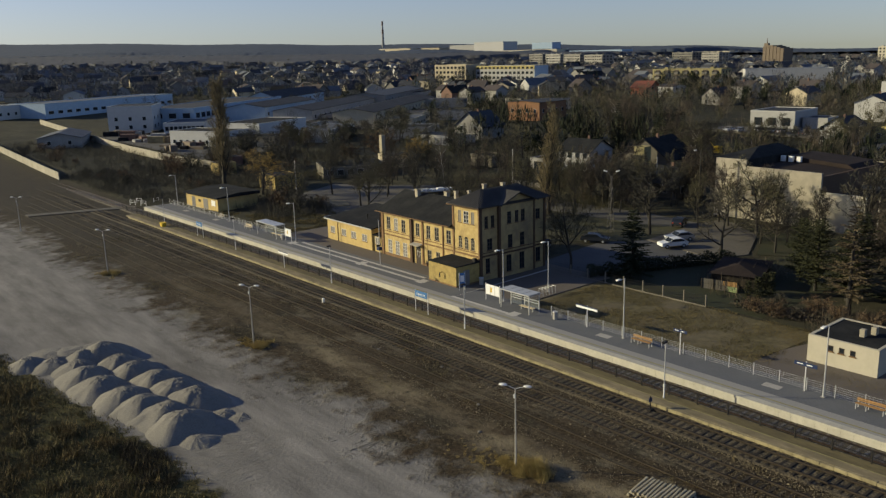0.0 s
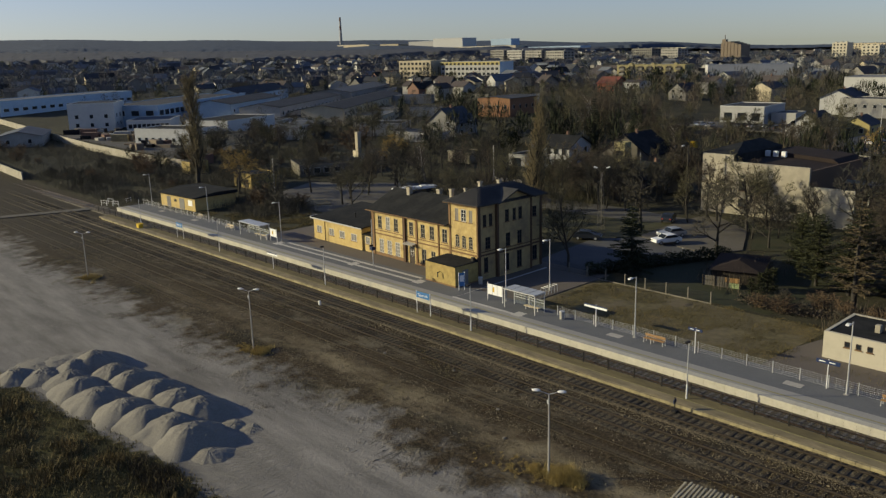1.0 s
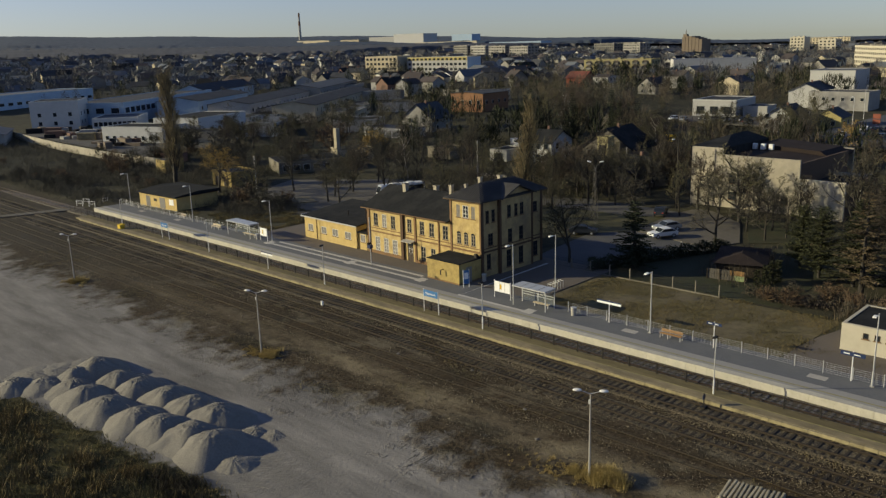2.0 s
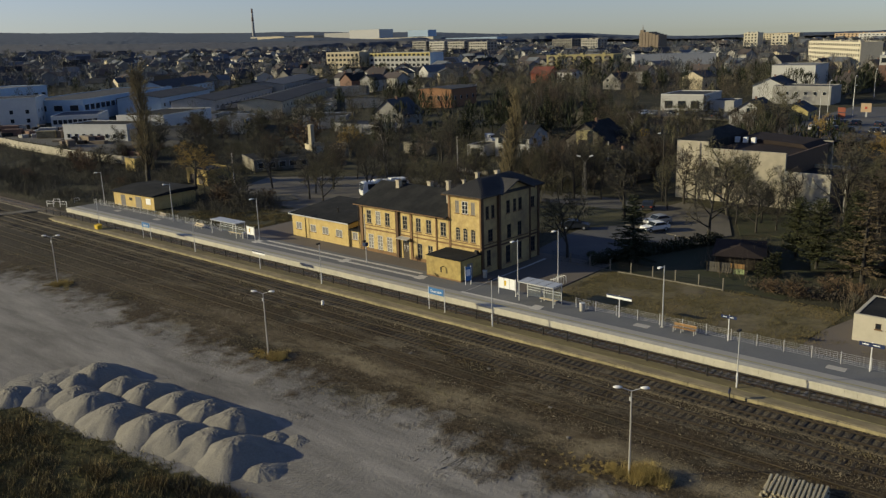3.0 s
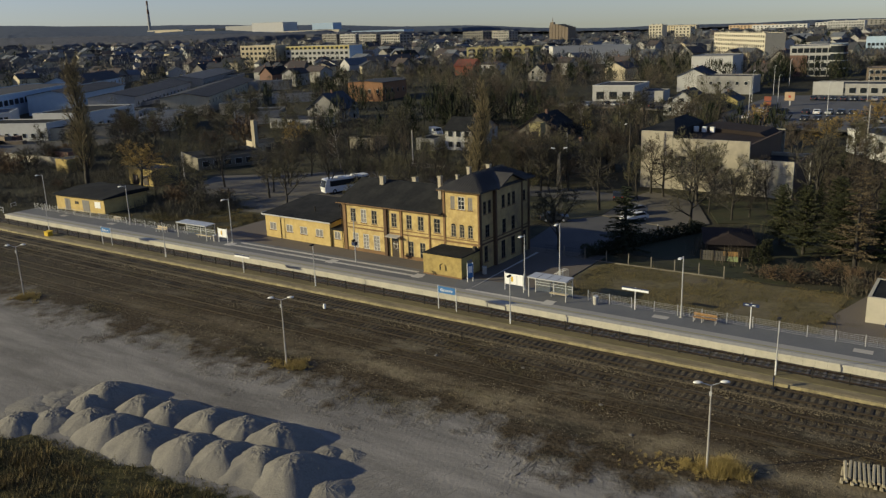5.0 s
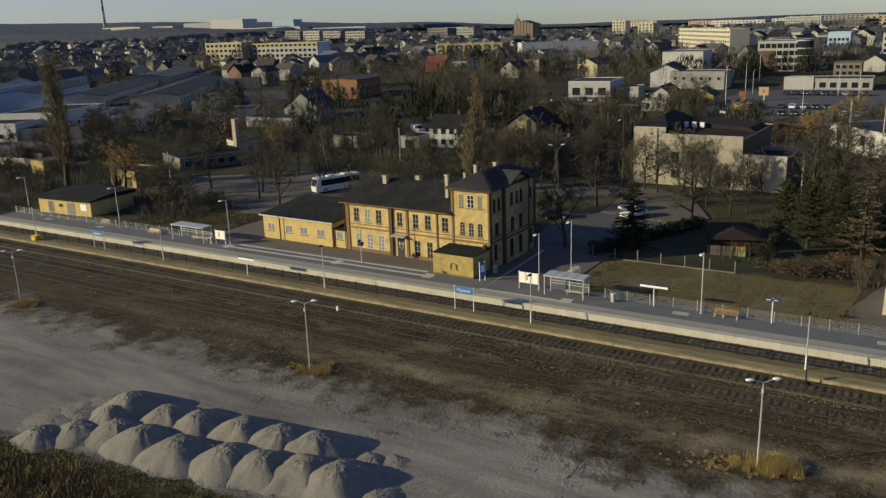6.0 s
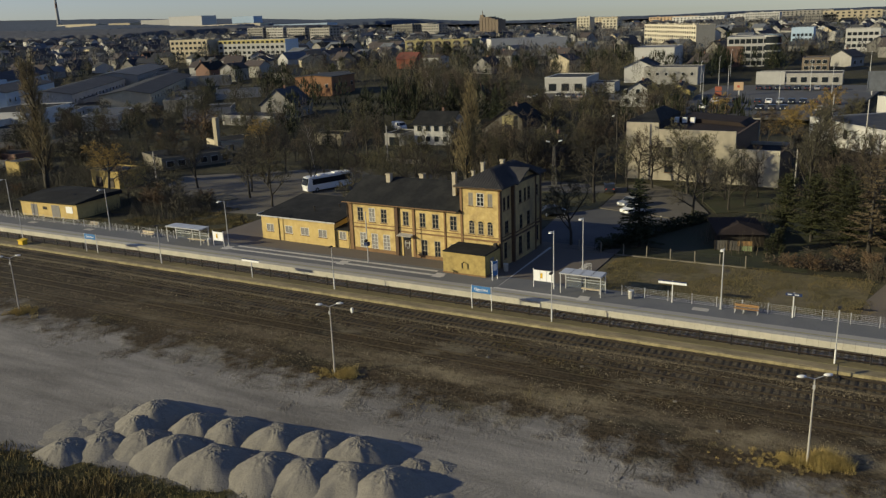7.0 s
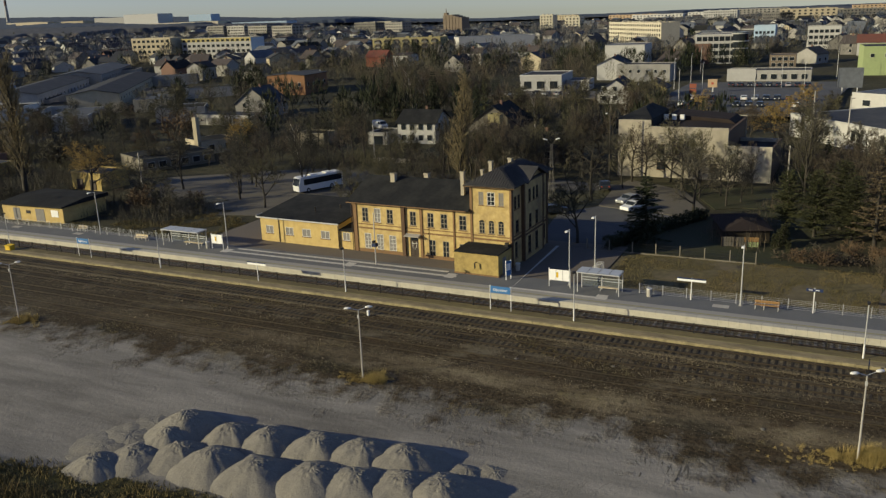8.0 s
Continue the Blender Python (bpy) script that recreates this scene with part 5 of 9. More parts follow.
while len(spots) < 3000:
    x, y = rg.uniform(66.8, 80.5), rg.uniform(20, 68.5)
    if x > 71 and y < 40.2 or (x < 68.6 and y < 41):
        continue
    if noise.noise((x * 0.25, y * 0.2, 11.0)) > -0.3:
        spots.append((x, y, rg.uniform(0.4, 1.0)))
blades("verge_grass", spots, M["dark_grass"], "dry yellow-brown grass behind the platform railing", 0.17, 0.03, 12, 3, 0.9)
spots = []
while len(spots) < 2600:
    x, y = rg.uniform(66.9, 84), rg.uniform(126.5, 156)
    if noise.noise((x * 0.2, y * 0.2, 4.0)) > -0.05:
        spots.append((x, y, rg.uniform(0.4, 1.1)))
blades("verge_grass", spots, M["dark_grass"], "dry brown grass beside the low shed", 0.4, 0.03, 8, 4, 0.5)
spots = []
while len(spots) < 2500:
    x, y = rg.uniform(34, 53), rg.uniform(30, 150)
    if noise.noise((x * 0.3, y * 0.12, 21.0)) > 0.28:
        spots.append((x, y, rg.uniform(0.25, 0.6)))
blades("yard_weeds", spots, M["dark_grass"], "sparse dry weeds between the old sidings", 0.4, 0.03, 6, 5, 0.5)

# stack of old concrete sleepers
stack = thing("sleeper_stack", pose(42.7, 33.2, 0.02, 0, 0, 8), "stack of old pale concrete sleepers in the yard", "stack")
sb = fresh()
prism(sb, [(-0.115, 0.0), (0.115, 0.0), (0.075, 0.19), (-0.075, 0.19)], "x", -1.25, 1.25)
for v in sb.verts:
    v.co.z *= 1.0 if abs(v.co.x) > 0.5 else 0.8
sm = mesh_of("stacked_sleeper", bevelled(sb, 0.015), M["stack_concrete"])
for lay in range(2):
    for k in range(14 - lay):
        o = part("sleeper", sm, None, stack)
        o.location = (random.uniform(-0.14, 0.14), -1.85 + k * 0.28 + lay * 0.14, lay * 0.29)
        o.rotation_euler.z = random.uniform(-0.05, 0.05)
for x in (-0.8, 0.8):
    part("bearer", boxed(x - 0.05, -1.95, 0.18, x + 0.05, 1.95, 0.29), M["sleeper"], stack)

for nm, x, y, seed in (("stone", 47.5, 62.0, 3), ("stone", 46.0, 70.5, 4), ("stone", 44.0, 53.0, 5), ("stone", 40.5, 49.0, 6)):
    s = fresh()
    bmesh.ops.create_icosphere(s, subdivisions=2, radius=0.17)
    for v in s.verts:
        v.co *= 1 + 0.35 * noise.noise(v.co * 3 + Vector((seed, 0, 0)))
        v.co.z *= 0.5
    solid(nm, s, M["sleeper_new"], "pale stone lying in the dark yard soil", "stone", "loose stones", m=pose(x, y, 0.03))


# ---- loose stones of the yard and thickets of thin stems ----
def loose_stones(name, spots, mat, label, seed):
    rng = random.Random(seed)
    verts, faces = [], []
    for x, y, z, s in spots:
        k = len(verts)
        for i in range(3):
            a = 2.094 * i + rng.uniform(-0.5, 0.5)
            verts.append((x + s * math.cos(a), y + s * math.sin(a), z - 0.02))
        verts.append((x + rng.uniform(-0.3, 0.3) * s, y + rng.uniform(-0.3, 0.3) * s, z + s * rng.uniform(0.5, 1.0)))
        faces += [(k, k + 1, k + 3), (k + 1, k + 2, k + 3), (k + 2, k, k + 3)]
    return tagged(new(name, raw_mesh(name, verts, faces, mat)), label, "stones", kind="stuff")


sr2 = random.Random(8)
spots = []
while len(spots) < 24000:
    x, y = sr2.choice((51.0, 47.0, 51.0, 43.0, 39.5)) + sr2.gauss(0, 0.8), 20 + 130 * sr2.random() ** 1.3
    d = noise.noise((x * 0.5, y * 0.12, 2.0))
    if d > -0.1 or sr2.random() < 0.25:
        spots.append((x, y, 0.03, sr2.uniform(0.02, 0.055) if sr2.random() < 0.99 else sr2.uniform(0.08, 0.16)))
loose_stones("yard_stones", spots, M["yard_stone"], "pale loose stones scattered over the old sidings", 1)
spots = []
for _ in range(18000):
    x, y = sr2.choice((53.05, 49.0, 53.05)) + sr2.gauss(0, 0.85), 15 + 150 * sr2.random() ** 1.2
    spots.append((x, y, 0.01, sr2.uniform(0.03, 0.065)))
loose_stones("track_stones", spots, M["old_ballast"], "dark broken stones between the old sleepers", 2)
spots = [(58.45 + sr2.uniform(-1.45, 1.35), 18 + 150 * sr2.random() ** 1.2, 0.13, sr2.uniform(0.03, 0.07)) for _ in range(17000)]
clods = []
for hx, hy, hr, hh in HEAPS[:16]:
    clods += [(hx + sr2.gauss(0.1, 0.55), hy + sr2.gauss(0, 0.75), hh * 0.86 + sr2.uniform(-0.1, 0.12), sr2.uniform(0.025, 0.055)) for _ in range(30)]
clods += [(h[0] + sr2.gauss(0, 1.9), h[1] + sr2.gauss(0, 1.9), 0.0, sr2.uniform(0.04, 0.11)) for h in HEAPS for _ in range(25)]


def ruts(name, spots, mat, label, seed):
    """Ridges of sand pressed up by tyres: long low bars that bend a little."""
    rng = random.Random(seed)
    verts, faces = [], []
    for x, y, a, length, w, h in spots:
        k, n = len(verts), 7
        for i in range(n):
            f = i / (n - 1)
            hh = h * math.sin(math.pi * min(0.98, max(0.02, f))) * rng.uniform(0.6, 1.2)
            nx, ny = -math.sin(a), math.cos(a)
            verts += [(x - nx * w * 1.6, y - ny * w * 1.6, -0.03), (x + rng.uniform(-0.02, 0.02), y, 0.004 + hh), (x + nx * w * 1.6, y + ny * w * 1.6, -0.03)]
            x, y, a = x + math.cos(a) * length / n, y + math.sin(a) * length / n, a + rng.uniform(-0.12, 0.2)
        for i in range(n - 1):
            b = k + 3 * i
            faces += [(b, b + 3, b + 4, b + 1), (b + 1, b + 4, b + 5, b + 2)]
    return tagged(new(name, raw_mesh(name, verts, faces, mat, True)), label, "sand", kind="stuff")


rut_spots = []
for cx, cy, n, a in ((27.5, 66.0, 34, -0.5), (25.5, 62.0, 46, -0.75), (24.0, 58.5, 60, -0.2), (22.0, 60.5, 34, -0.9), (28.5, 60.5, 30, -0.4)):
    for _ in range(n):
        rut_spots.append((cx + sr2.gauss(0, 1.5), cy + sr2.gauss(0, 1.3), a + sr2.gauss(0, 0.14), sr2.uniform(1.0, 2.6), sr2.uniform(0.05, 0.11), sr2.uniform(0.004, 0.02)))
soil_ruts = []
for k in range(9):
    soil_ruts.append((31.9 + sr2.uniform(-0.4, 0.3), 52.9 + k * 0.36 + sr2.uniform(-0.1, 0.1), 0.05 + sr2.gauss(0, 0.10), sr2.uniform(1.9, 2.9), sr2.uniform(0.08, 0.12), sr2.uniform(0.03, 0.06)))
for k in range(9):
    rut_spots.append((21.2 + sr2.uniform(-0.3, 0.3) + k * 0.12, 57.4 - k * 0.36, -0.25 + sr2.gauss(0, 0.10), sr2.uniform(1.8, 3.0), 0.11, sr2.uniform(0.02, 0.045)))
for k in range(14):
    soil_ruts.append((33.2 + sr2.gauss(0, 1.6), 54.4 + sr2.gauss(0, 2.0), sr2.uniform(-0.5, 0.6), sr2.uniform(0.4, 1.0), 0.08, sr2.uniform(0.03, 0.08)))
ruts("churned_ruts", soil_ruts, M["churned_soil"], "dark ridges of soil churned up by tracked wheels", 6)
ruts("tyre_ruts", rut_spots, M["sand"], "ridges of trodden sand and tyre ruts round the heaps", 4)
loose_stones("sand_clods", clods, M["sand"], "grey clods of sand trodden round the heaps", 9)
loose_stones("ballast_stones", spots, M["ballast"], "grey broken ballast of the platform track", 3)


def stems(name, areas, mat, label, lo, hi, per, seed):
    """Thickets of thin leaning stems."""
    rng = random.Random(seed)
    verts, faces = [], []
    for x0, x1, y0, y1, n, edge in areas:
        for _ in range(n):
            x, y = rng.uniform(x0, x1), rng.uniform(y0, y1)
            if noise.noise((x * 0.09, y * 0.09, seed)) < edge:
                continue
            z = land_height(x, y)
            big = rng.uniform(lo, hi)
            for _ in range(per):
                bx, by = x + rng.gauss(0, 0.7), y + rng.gauss(0, 0.7)
                h = big * rng.uniform(0.5, 1.1)
                a, ln = rng.uniform(0, 6.283), h * rng.uniform(0.05, 0.4)
                w = rng.uniform(0.015, 0.035)
                k = len(verts)
                z0 = z + rng.uniform(-0.1, 0.4) * h
                t = rng.uniform(0, 3.14)
                verts += [(bx - w * math.cos(t), by - w * math.sin(t), z0), (bx + w * math.cos(t), by + w * math.sin(t), z0), (bx + ln * math.cos(a), by + ln * math.sin(a), z + h)]
                faces.append((k, k + 1, k + 2))
    return tagged(new(name, raw_mesh(name, verts, faces, mat)), label, "shrubs", kind="stuff")


stems("scrub", [(62, 101, 176, 236, 1500, -0.35), (66, 101, 236, 330, 900, -0.2), (72, 86, 138, 160, 260, -0.4)], M["twig"], "grey-brown thicket of bare stems beside the tracks", 0.9, 2.5, 22, 3)
stems("scrub", [(103, 135, 172, 240, 700, -0.2), (118, 135, 100, 150, 420, -0.3), (84, 118, 84, 122, 260, 0.0), (136, 180, 100, 200, 800, -0.2)], M["twig_olive"], "brown bare undergrowth between the trees", 1.0, 2.8, 20, 4)
stems("scrub", [(80.5, 86, 24, 41, 70, -0.5), (100, 127, 30, 56, 160, -0.3), (130, 160, 28, 56, 260, -0.3), (86, 100, 54, 60, 40, -0.2)], M["twig_red"], "reddish bare undergrowth at the garden corner", 1.0, 3.0, 22, 5)

# ---- buildings behind the station ----
def facade_windows(parent, mat_frame, axis, wall, a0, a1, rows, n, w, h, out=-1, pane=None, plain=False):
    """Rows of window parts on a wall: axis 'x' means a wall of constant x running along y."""
    me, far_panes = {}, []
    for z in rows:
        for i in range(n):
            c = a0 + (a1 - a0) * (i + 0.5) / n
            key = (axis, out)
            if key not in me:
                fr, pn = fresh(), fresh()
                if axis == "x":
                    box(fr, -0.06, -w / 2 - 0.08, -0.08, 0.06, w / 2 + 0.08, h + 0.08)
                    box(pn, out * 0.10 - 0.03, -w / 2, 0, out * 0.10 + 0.03, w / 2, h)
                else:
                    box(fr, -w / 2 - 0.08, -0.06, -0.08, w / 2 + 0.08, 0.06, h + 0.08)
                    box(pn, -w / 2, out * 0.10 - 0.03, 0, w / 2, out * 0.10 + 0.03, h)
                me[key] = (mesh_of("window", fr, mat_frame), mesh_of("pane", pn, pane or M["glass"]))
            if plain == "far":
                far_panes.append((wall, c, z) if axis == "x" else (c, wall, z))
                continue
            o = part("window", me[key][1 if plain else 0], None, parent)
            o.location = (wall, c, z) if axis == "x" else (c, wall, z)
            if plain:
                continue
            part("pane", me[key][1], None, o)
    if far_panes:
        fp = fresh()
        for x, y, z in far_panes:
            if axis == "x":
                box(fp, x - 0.13, y - w / 2, z, x + 0.02, y + w / 2, z + h)
            else:
                box(fp, x - w / 2, y - 0.13, z, x + w / 2, y + 0.02, z + h)
        tagged(part("far_windows", fp, pane or M["glass"], parent), kind="stuff")


def flat_house(name, label, cat, m, w, d, h, wall, roof, group="", rows=(), nx=0, ny=0, ww=1.2, wh=1.4, parapet=0.35, frame_mat=None, pane=None, plain=False):
    """A flat-roofed building; local x into it (w deep), y along the front (d long)."""
    th = thing(name, m, label, cat, group)
    part("wall", boxed(0, 0, -1.5, w, d, h), wall, th)
    r = fresh()
    box(r, 0.25, 0.25, h, w - 0.25, d - 0.25, h + 0.12)
    part("roof", r, roof, th)
    if parapet:
        p = fresh()
        for a in ((-0.05, -0.05, h, 0.25, d + 0.05, h + parapet), (w - 0.25, -0.05, h, w + 0.05, d + 0.05, h + parapet), (0.25, -0.05, h, w - 0.25, 0.25, h + parapet), (0.25, d - 0.25, h, w - 0.25, d + 0.05, h + parapet)):
            box(p, *a)
        part("parapet", p, wall, th)
    if nx:
        facade_windows(th, frame_mat or M["white_frame"], "x", 0, 0.5, d - 0.5, rows, nx, ww, wh, pane=pane, plain=plain)
    if ny:
        facade_windows(th, frame_mat or M["white_frame"], "y", 0, 0.5, w - 0.5, rows, ny, ww, wh, pane=pane, plain=plain)
    return th


def gable_house(name, label, m, w, d, h, rh, wall, roof, group="", over=0.5, rows=(1.0,), n_side=2, n_gable=2, ridge="x", chimney=True, kind_of="house"):
    """A pitched-roof house with its ridge along local x or y."""
    th = thing(name, m, label, kind_of, group)
    b = fresh()
    box(b, 0, 0, -1.5, w, d, h)
    r = fresh()
    t = 0.18
    if ridge == "x":
        prism(b, [(0, h), (d, h), (d / 2, h + rh)], "x", 0.02, w - 0.02)
        k = rh / (d / 2) * over
        for s in ((-over, d / 2), (d + over, d / 2)):
            prism(r, [(s[0], h - k), (s[1], h + rh), (s[1], h + rh + t), (s[0], h - k + t)], "x", -over, w + over)
    else:
        prism(b, [(0, h), (w, h), (w / 2, h + rh)], "y", 0.02, d - 0.02)
        k = rh / (w / 2) * over
        for s in ((-over, w / 2), (w + over, w / 2)):
            prism(r, [(s[0], h - k), (s[1], h + rh), (s[1], h + rh + t), (s[0], h - k + t)], "y", -over, d + over)
    part("wall", b, wall, th)
    rf = part("roof", r, roof, th)
    if chimney:
        c = (w * 0.4, d / 2 - 0.6) if ridge == "x" else (w / 2 + 0.5, d * 0.4)
        part("chimney", boxed(c[0], c[1], h + rh * 0.5, c[0] + 0.55, c[1] + 0.55, h + rh + 0.9), M["brick_wall"], rf)
    if n_side:
        facade_windows(th, M["white_frame"], "x", 0, 0.4, d - 0.4, rows, n_side, 1.1, 1.3)
    if n_gable:
        facade_windows(th, M["white_frame"], "y", 0, 0.4, w - 0.4, rows, n_gable, 1.1, 1.3)
    return th


# low yellow shed at the end of the platform
shed = thing("goods_shed", pose(68.5, 155.2, 0.72, 0, 0, 3.2), "low yellow shed with a dark felt roof beside the platform", "shed")
part("wall", boxed(0, 0, -0.2, 9.0, 13.2, 2.5), M["wing_plaster"], shed)
sr = fresh()
prism(sr, [(-0.5, 2.5), (9.4, 2.5), (9.4, 3.1), (4.5, 3.25), (-0.5, 2.68)], "y", -0.4, 13.6)
part("roof", sr, M["felt_roof"], shed)
part("door", boxed(-0.04, 4.0, 0.0, 0.0, 5.9, 2.05), M["board_infill"], shed, "pale double door")
part("window", boxed(-0.05, 1.0, 0.9, 0.0, 2.5, 2.0), M["sign_white"], shed, "white-boarded window")
part("door", boxed(-0.04, 9.3, 0.0, 0.0, 10.8, 2.0), M["board_infill"], shed)
part("sign", boxed(-0.07, 7.0, 1.2, 0.0, 7.9, 1.7), M["dark_metal"], shed)

# small cream building
wc = thing("service_building", pose(72.3, 31.4, 0.7), "small cream flat-roofed service building with dark windows", "building")
wall_with_openings("front_wall", M["cream_wall"], wc, 0.0, 6.4, 0.0, 2.6, [(2.0, 2.5, 1.45, 2.0), (3.0, 3.5, 1.45, 2.0), (4.0, 4.5, 1.45, 2.0)], depth=0.3)
for a in (2.0, 3.0, 4.0):
    window_part(wc, a, a + 0.5, 1.45, 2.0, M["dark_frame"], bars=(0, 0))
for a in ((0.3, 0, 0, 7.0, 0.3, 2.6), (0.3, 6.1, 0, 7.0, 6.4, 2.6), (6.7, 0.3, 0, 7.0, 6.1, 2.6)):
    part("wall", boxed(*a), M["cream_wall"], wc)
part("roof", boxed(0.3, 0.3, 2.42, 6.7, 6.1, 2.54), M["felt_roof"], wc)
for x, y in ((2.6, 2.4), (3.9, 1.9)):
    part("roof_vent", bevelled(boxed(x, y, 2.54, x + 0.5, y + 0.5, 3.3), 0.04), M["hall_wall"], wc)

# big beige hall with stepped front wall
hall = thing("assembly_hall", pose(127.0, 56.2, 0.0, 0, 0, -1.8), "large beige hall with a stepped blank front and dark brown roofs", "hall")
wall_a = [(8.6, 9.8, 2.6, 3.9), (17.6, 18.9, 5.2, 6.9), (15.0, 16.3, 5.2, 6.9), (17.4, 18.9, 2.4, 3.8)]
wall_with_openings("front_wall", M["hall_wall"], hall, 7.0, 20.1, -0.5, 10.0, wall_a)
for o in wall_a:
    window_part(hall, *o, M["dark_frame"], bars=(1, 1))
part("corner_bay", boxed(-0.06, 20.1, -0.5, 0.4, 25.9, 11.1), M["hall_wall"], hall)
part("end_wall", boxed(0.4, 25.5, -0.5, 24, 25.9, 10.6), M["hall_wall"], hall)
# step_wall and low_side_wall: colour darkened for the shade on these sides
part("step_wall", boxed(0.4, 7.0, -0.5, 20, 7.4, 9.4), M["shaded_brick"], hall, "brown boarded side wall, darkened for its shade")
part("low_wall", boxed(0, -0.1, -0.5, 0.4, 7.0, 7.05), M["cream_wall"], hall)
part("low_side_wall", boxed(0.4, -0.1, -0.5, 14, 0.3, 6.6), M["shaded_brick"], hall)
part("low_back_wall", boxed(13.6, 0.3, -0.5, 14.0, 7.0, 6.5), M["hall_wall"], hall)
part("back_wall", boxed(23.6, 7.4, -0.5, 24, 25.5, 9.4), M["hall_wall"], hall)
hr = fresh()
prism(hr, [(7.4, 8.6), (20.1, 8.6), (20.1, 9.7), (14.0, 9.6), (7.4, 9.1)], "x", 0.4, 23.6)
part("roof", hr, M["brown_roof"], hall)
hr = fresh()
prism(hr, [(7.6, 9.0), (19.9, 9.4), (19.9, 10.6), (9.0, 9.9)], "x", 12.6, 22.0)
part("raised_roof", hr, M["brown_roof"], hall)
hr = fresh()
base = [hr.verts.new(c) for c in ((0.2, 19.9, 11.1), (0.2, 26.4, 11.1), (20.0, 26.4, 11.0), (20.0, 21.6, 10.8))]
top = [hr.verts.new(c) for c in ((9.0, 23.4, 12.4), (16.0, 23.8, 12.4))]
foot = [hr.verts.new((v.co.x, v.co.y, 9.4)) for v in base]
for f in ((base[0], base[3], top[1], top[0]), (base[0], top[0], base[1]), (base[1], top[0], top[1], base[2]), (base[2], top[1], base[3]), *[(base[k], base[(k + 1) % 4], foot[(k + 1) % 4], foot[k]) for k in range(4)]):
    hr.faces.new(f)
part("hipped_roof", hr, M["felt_roof"], hall)
part("side_roof", boxed(0.4, 0.3, 5.6, 13.6, 7.0, 5.9), M["felt_roof"], hall)
for y in (16.8, 18.3, 19.8):
    part("roof_fan", bevelled(boxed(11.6, y, 9.7, 12.2, y + 0.8, 10.7), 0.05), M["white_paint"], hall)

# low white shops to the far side of the hall
sm = flat_house("supermarket", "long low white shop building with a flat grey roof", "shop", pose(157, 36, 1.0, 0, 0, -52), 40, 34, 4.6, M["white_wall"], M["grey_roof"], rows=(1.6,), nx=4, ww=1.2, wh=2.0)
flat_house("supermarket_hall", "wide pale shop hall with a flat grey roof", "shop", pose(196, 14, 2.2, 0, 0, -36), 50, 38, 4.8, M["white_wall"], M["pale_roof"], rows=(2.0,), nx=5, ww=2.0, wh=1.4)

# ---- trees ----
def perp(d):
    a = d.cross(Vector((0, 0, 1)))
    if a.length < 0.05:
        a = Vector((1, 0, 0))
    return a.normalized()


class Wood:
    """Collects tapered limbs (three- or five-sided) and thin twigs."""

    def __init__(self):
        self.v, self.f = [], []
        self.tv, self.tf = [], []

    def limb(self, a, b, r0, r1, n):
        d = (b - a).normalized()
        u = perp(d)
        w = d.cross(u)
        k = len(self.v)
        for p, r in ((a, r0), (b, r1)):
            for i in range(n):
                t = 6.28318 * i / n
                self.v.append(tuple(p + (u * math.cos(t) + w * math.sin(t)) * r))
        for i in range(n):
            j = (i + 1) % n
            self.f.append((k + i, k + j, k + n + j, k + n + i))

    def twig(self, a, b, w, rng):
        d = b - a
        n = d.normalized()
        u = perp(n)
        t = rng.uniform(0, 3.14)
        q = (u * math.cos(t) + n.cross(u) * math.sin(t)) * w
        k = len(self.tv)
        self.tv += [tuple(a - q), tuple(a + q), tuple(b)]
        self.tf.append((k, k + 1, k + 2))


def grow(wd, rng, p, d, length, r, level, plan):
    kids, ratio, spread, up, seg = plan["kids"][level], plan["ratio"][level], plan["spread"][level], plan["up"][level], plan["seg"][level]
    pts = [p]
    cur, dr = p.copy(), d.copy()
    for _ in range(seg):
        dr = (dr + Vector((rng.uniform(-1, 1), rng.uniform(-1, 1), rng.uniform(-0.5, 0.7))) * plan["wiggle"] + Vector((0, 0, up))).normalized()
        cur = cur + dr * (length / seg)
        pts.append(cur.copy())
    last = level == len(plan["kids"]) - 1
    thin = last or level >= plan["thin"]
    for i, (a, b) in enumerate(zip(pts[:-1], pts[1:])):
        if thin:
            wd.twig(a, b, plan["width"] * (1.0 if last else 1.4), rng)
        else:
            wd.limb(a, b, r * (1 - 0.75 * i / seg), r * (1 - 0.75 * (i + 1) / seg), 6 if level == 0 else 4 if level == 1 else 3)
    if last:
        return
    for k in range(kids):
        f = plan["start"][level] + (1 - plan["start"][level]) * (k + rng.random()) / kids
        x = f * seg
        i = min(int(x), seg - 1)
        at = pts[i].lerp(pts[i + 1], x - i)
        axis = (pts[i + 1] - pts[i]).normalized()
        u = perp(axis)
        t = k * 2.4 + rng.uniform(-0.5, 0.5)
        side = u * math.cos(t) + axis.cross(u) * math.sin(t)
        sp = spread * rng.uniform(0.75, 1.25)
        nd = (axis * math.cos(sp) + side * math.sin(sp)).normalized()
        grow(wd, rng, at, nd, length * ratio * rng.uniform(0.7, 1.15) * (1.15 - 0.5 * f), r * (0.62 - 0.3 * f), level + 1, plan)


def plan_of(kids, ratio, spread, up, seg, start, wiggle=0.16, width=0.03, thin=3):
    return dict(kids=kids, ratio=ratio, spread=spread, up=up, seg=seg, start=start, wiggle=wiggle, width=width, thin=thin)


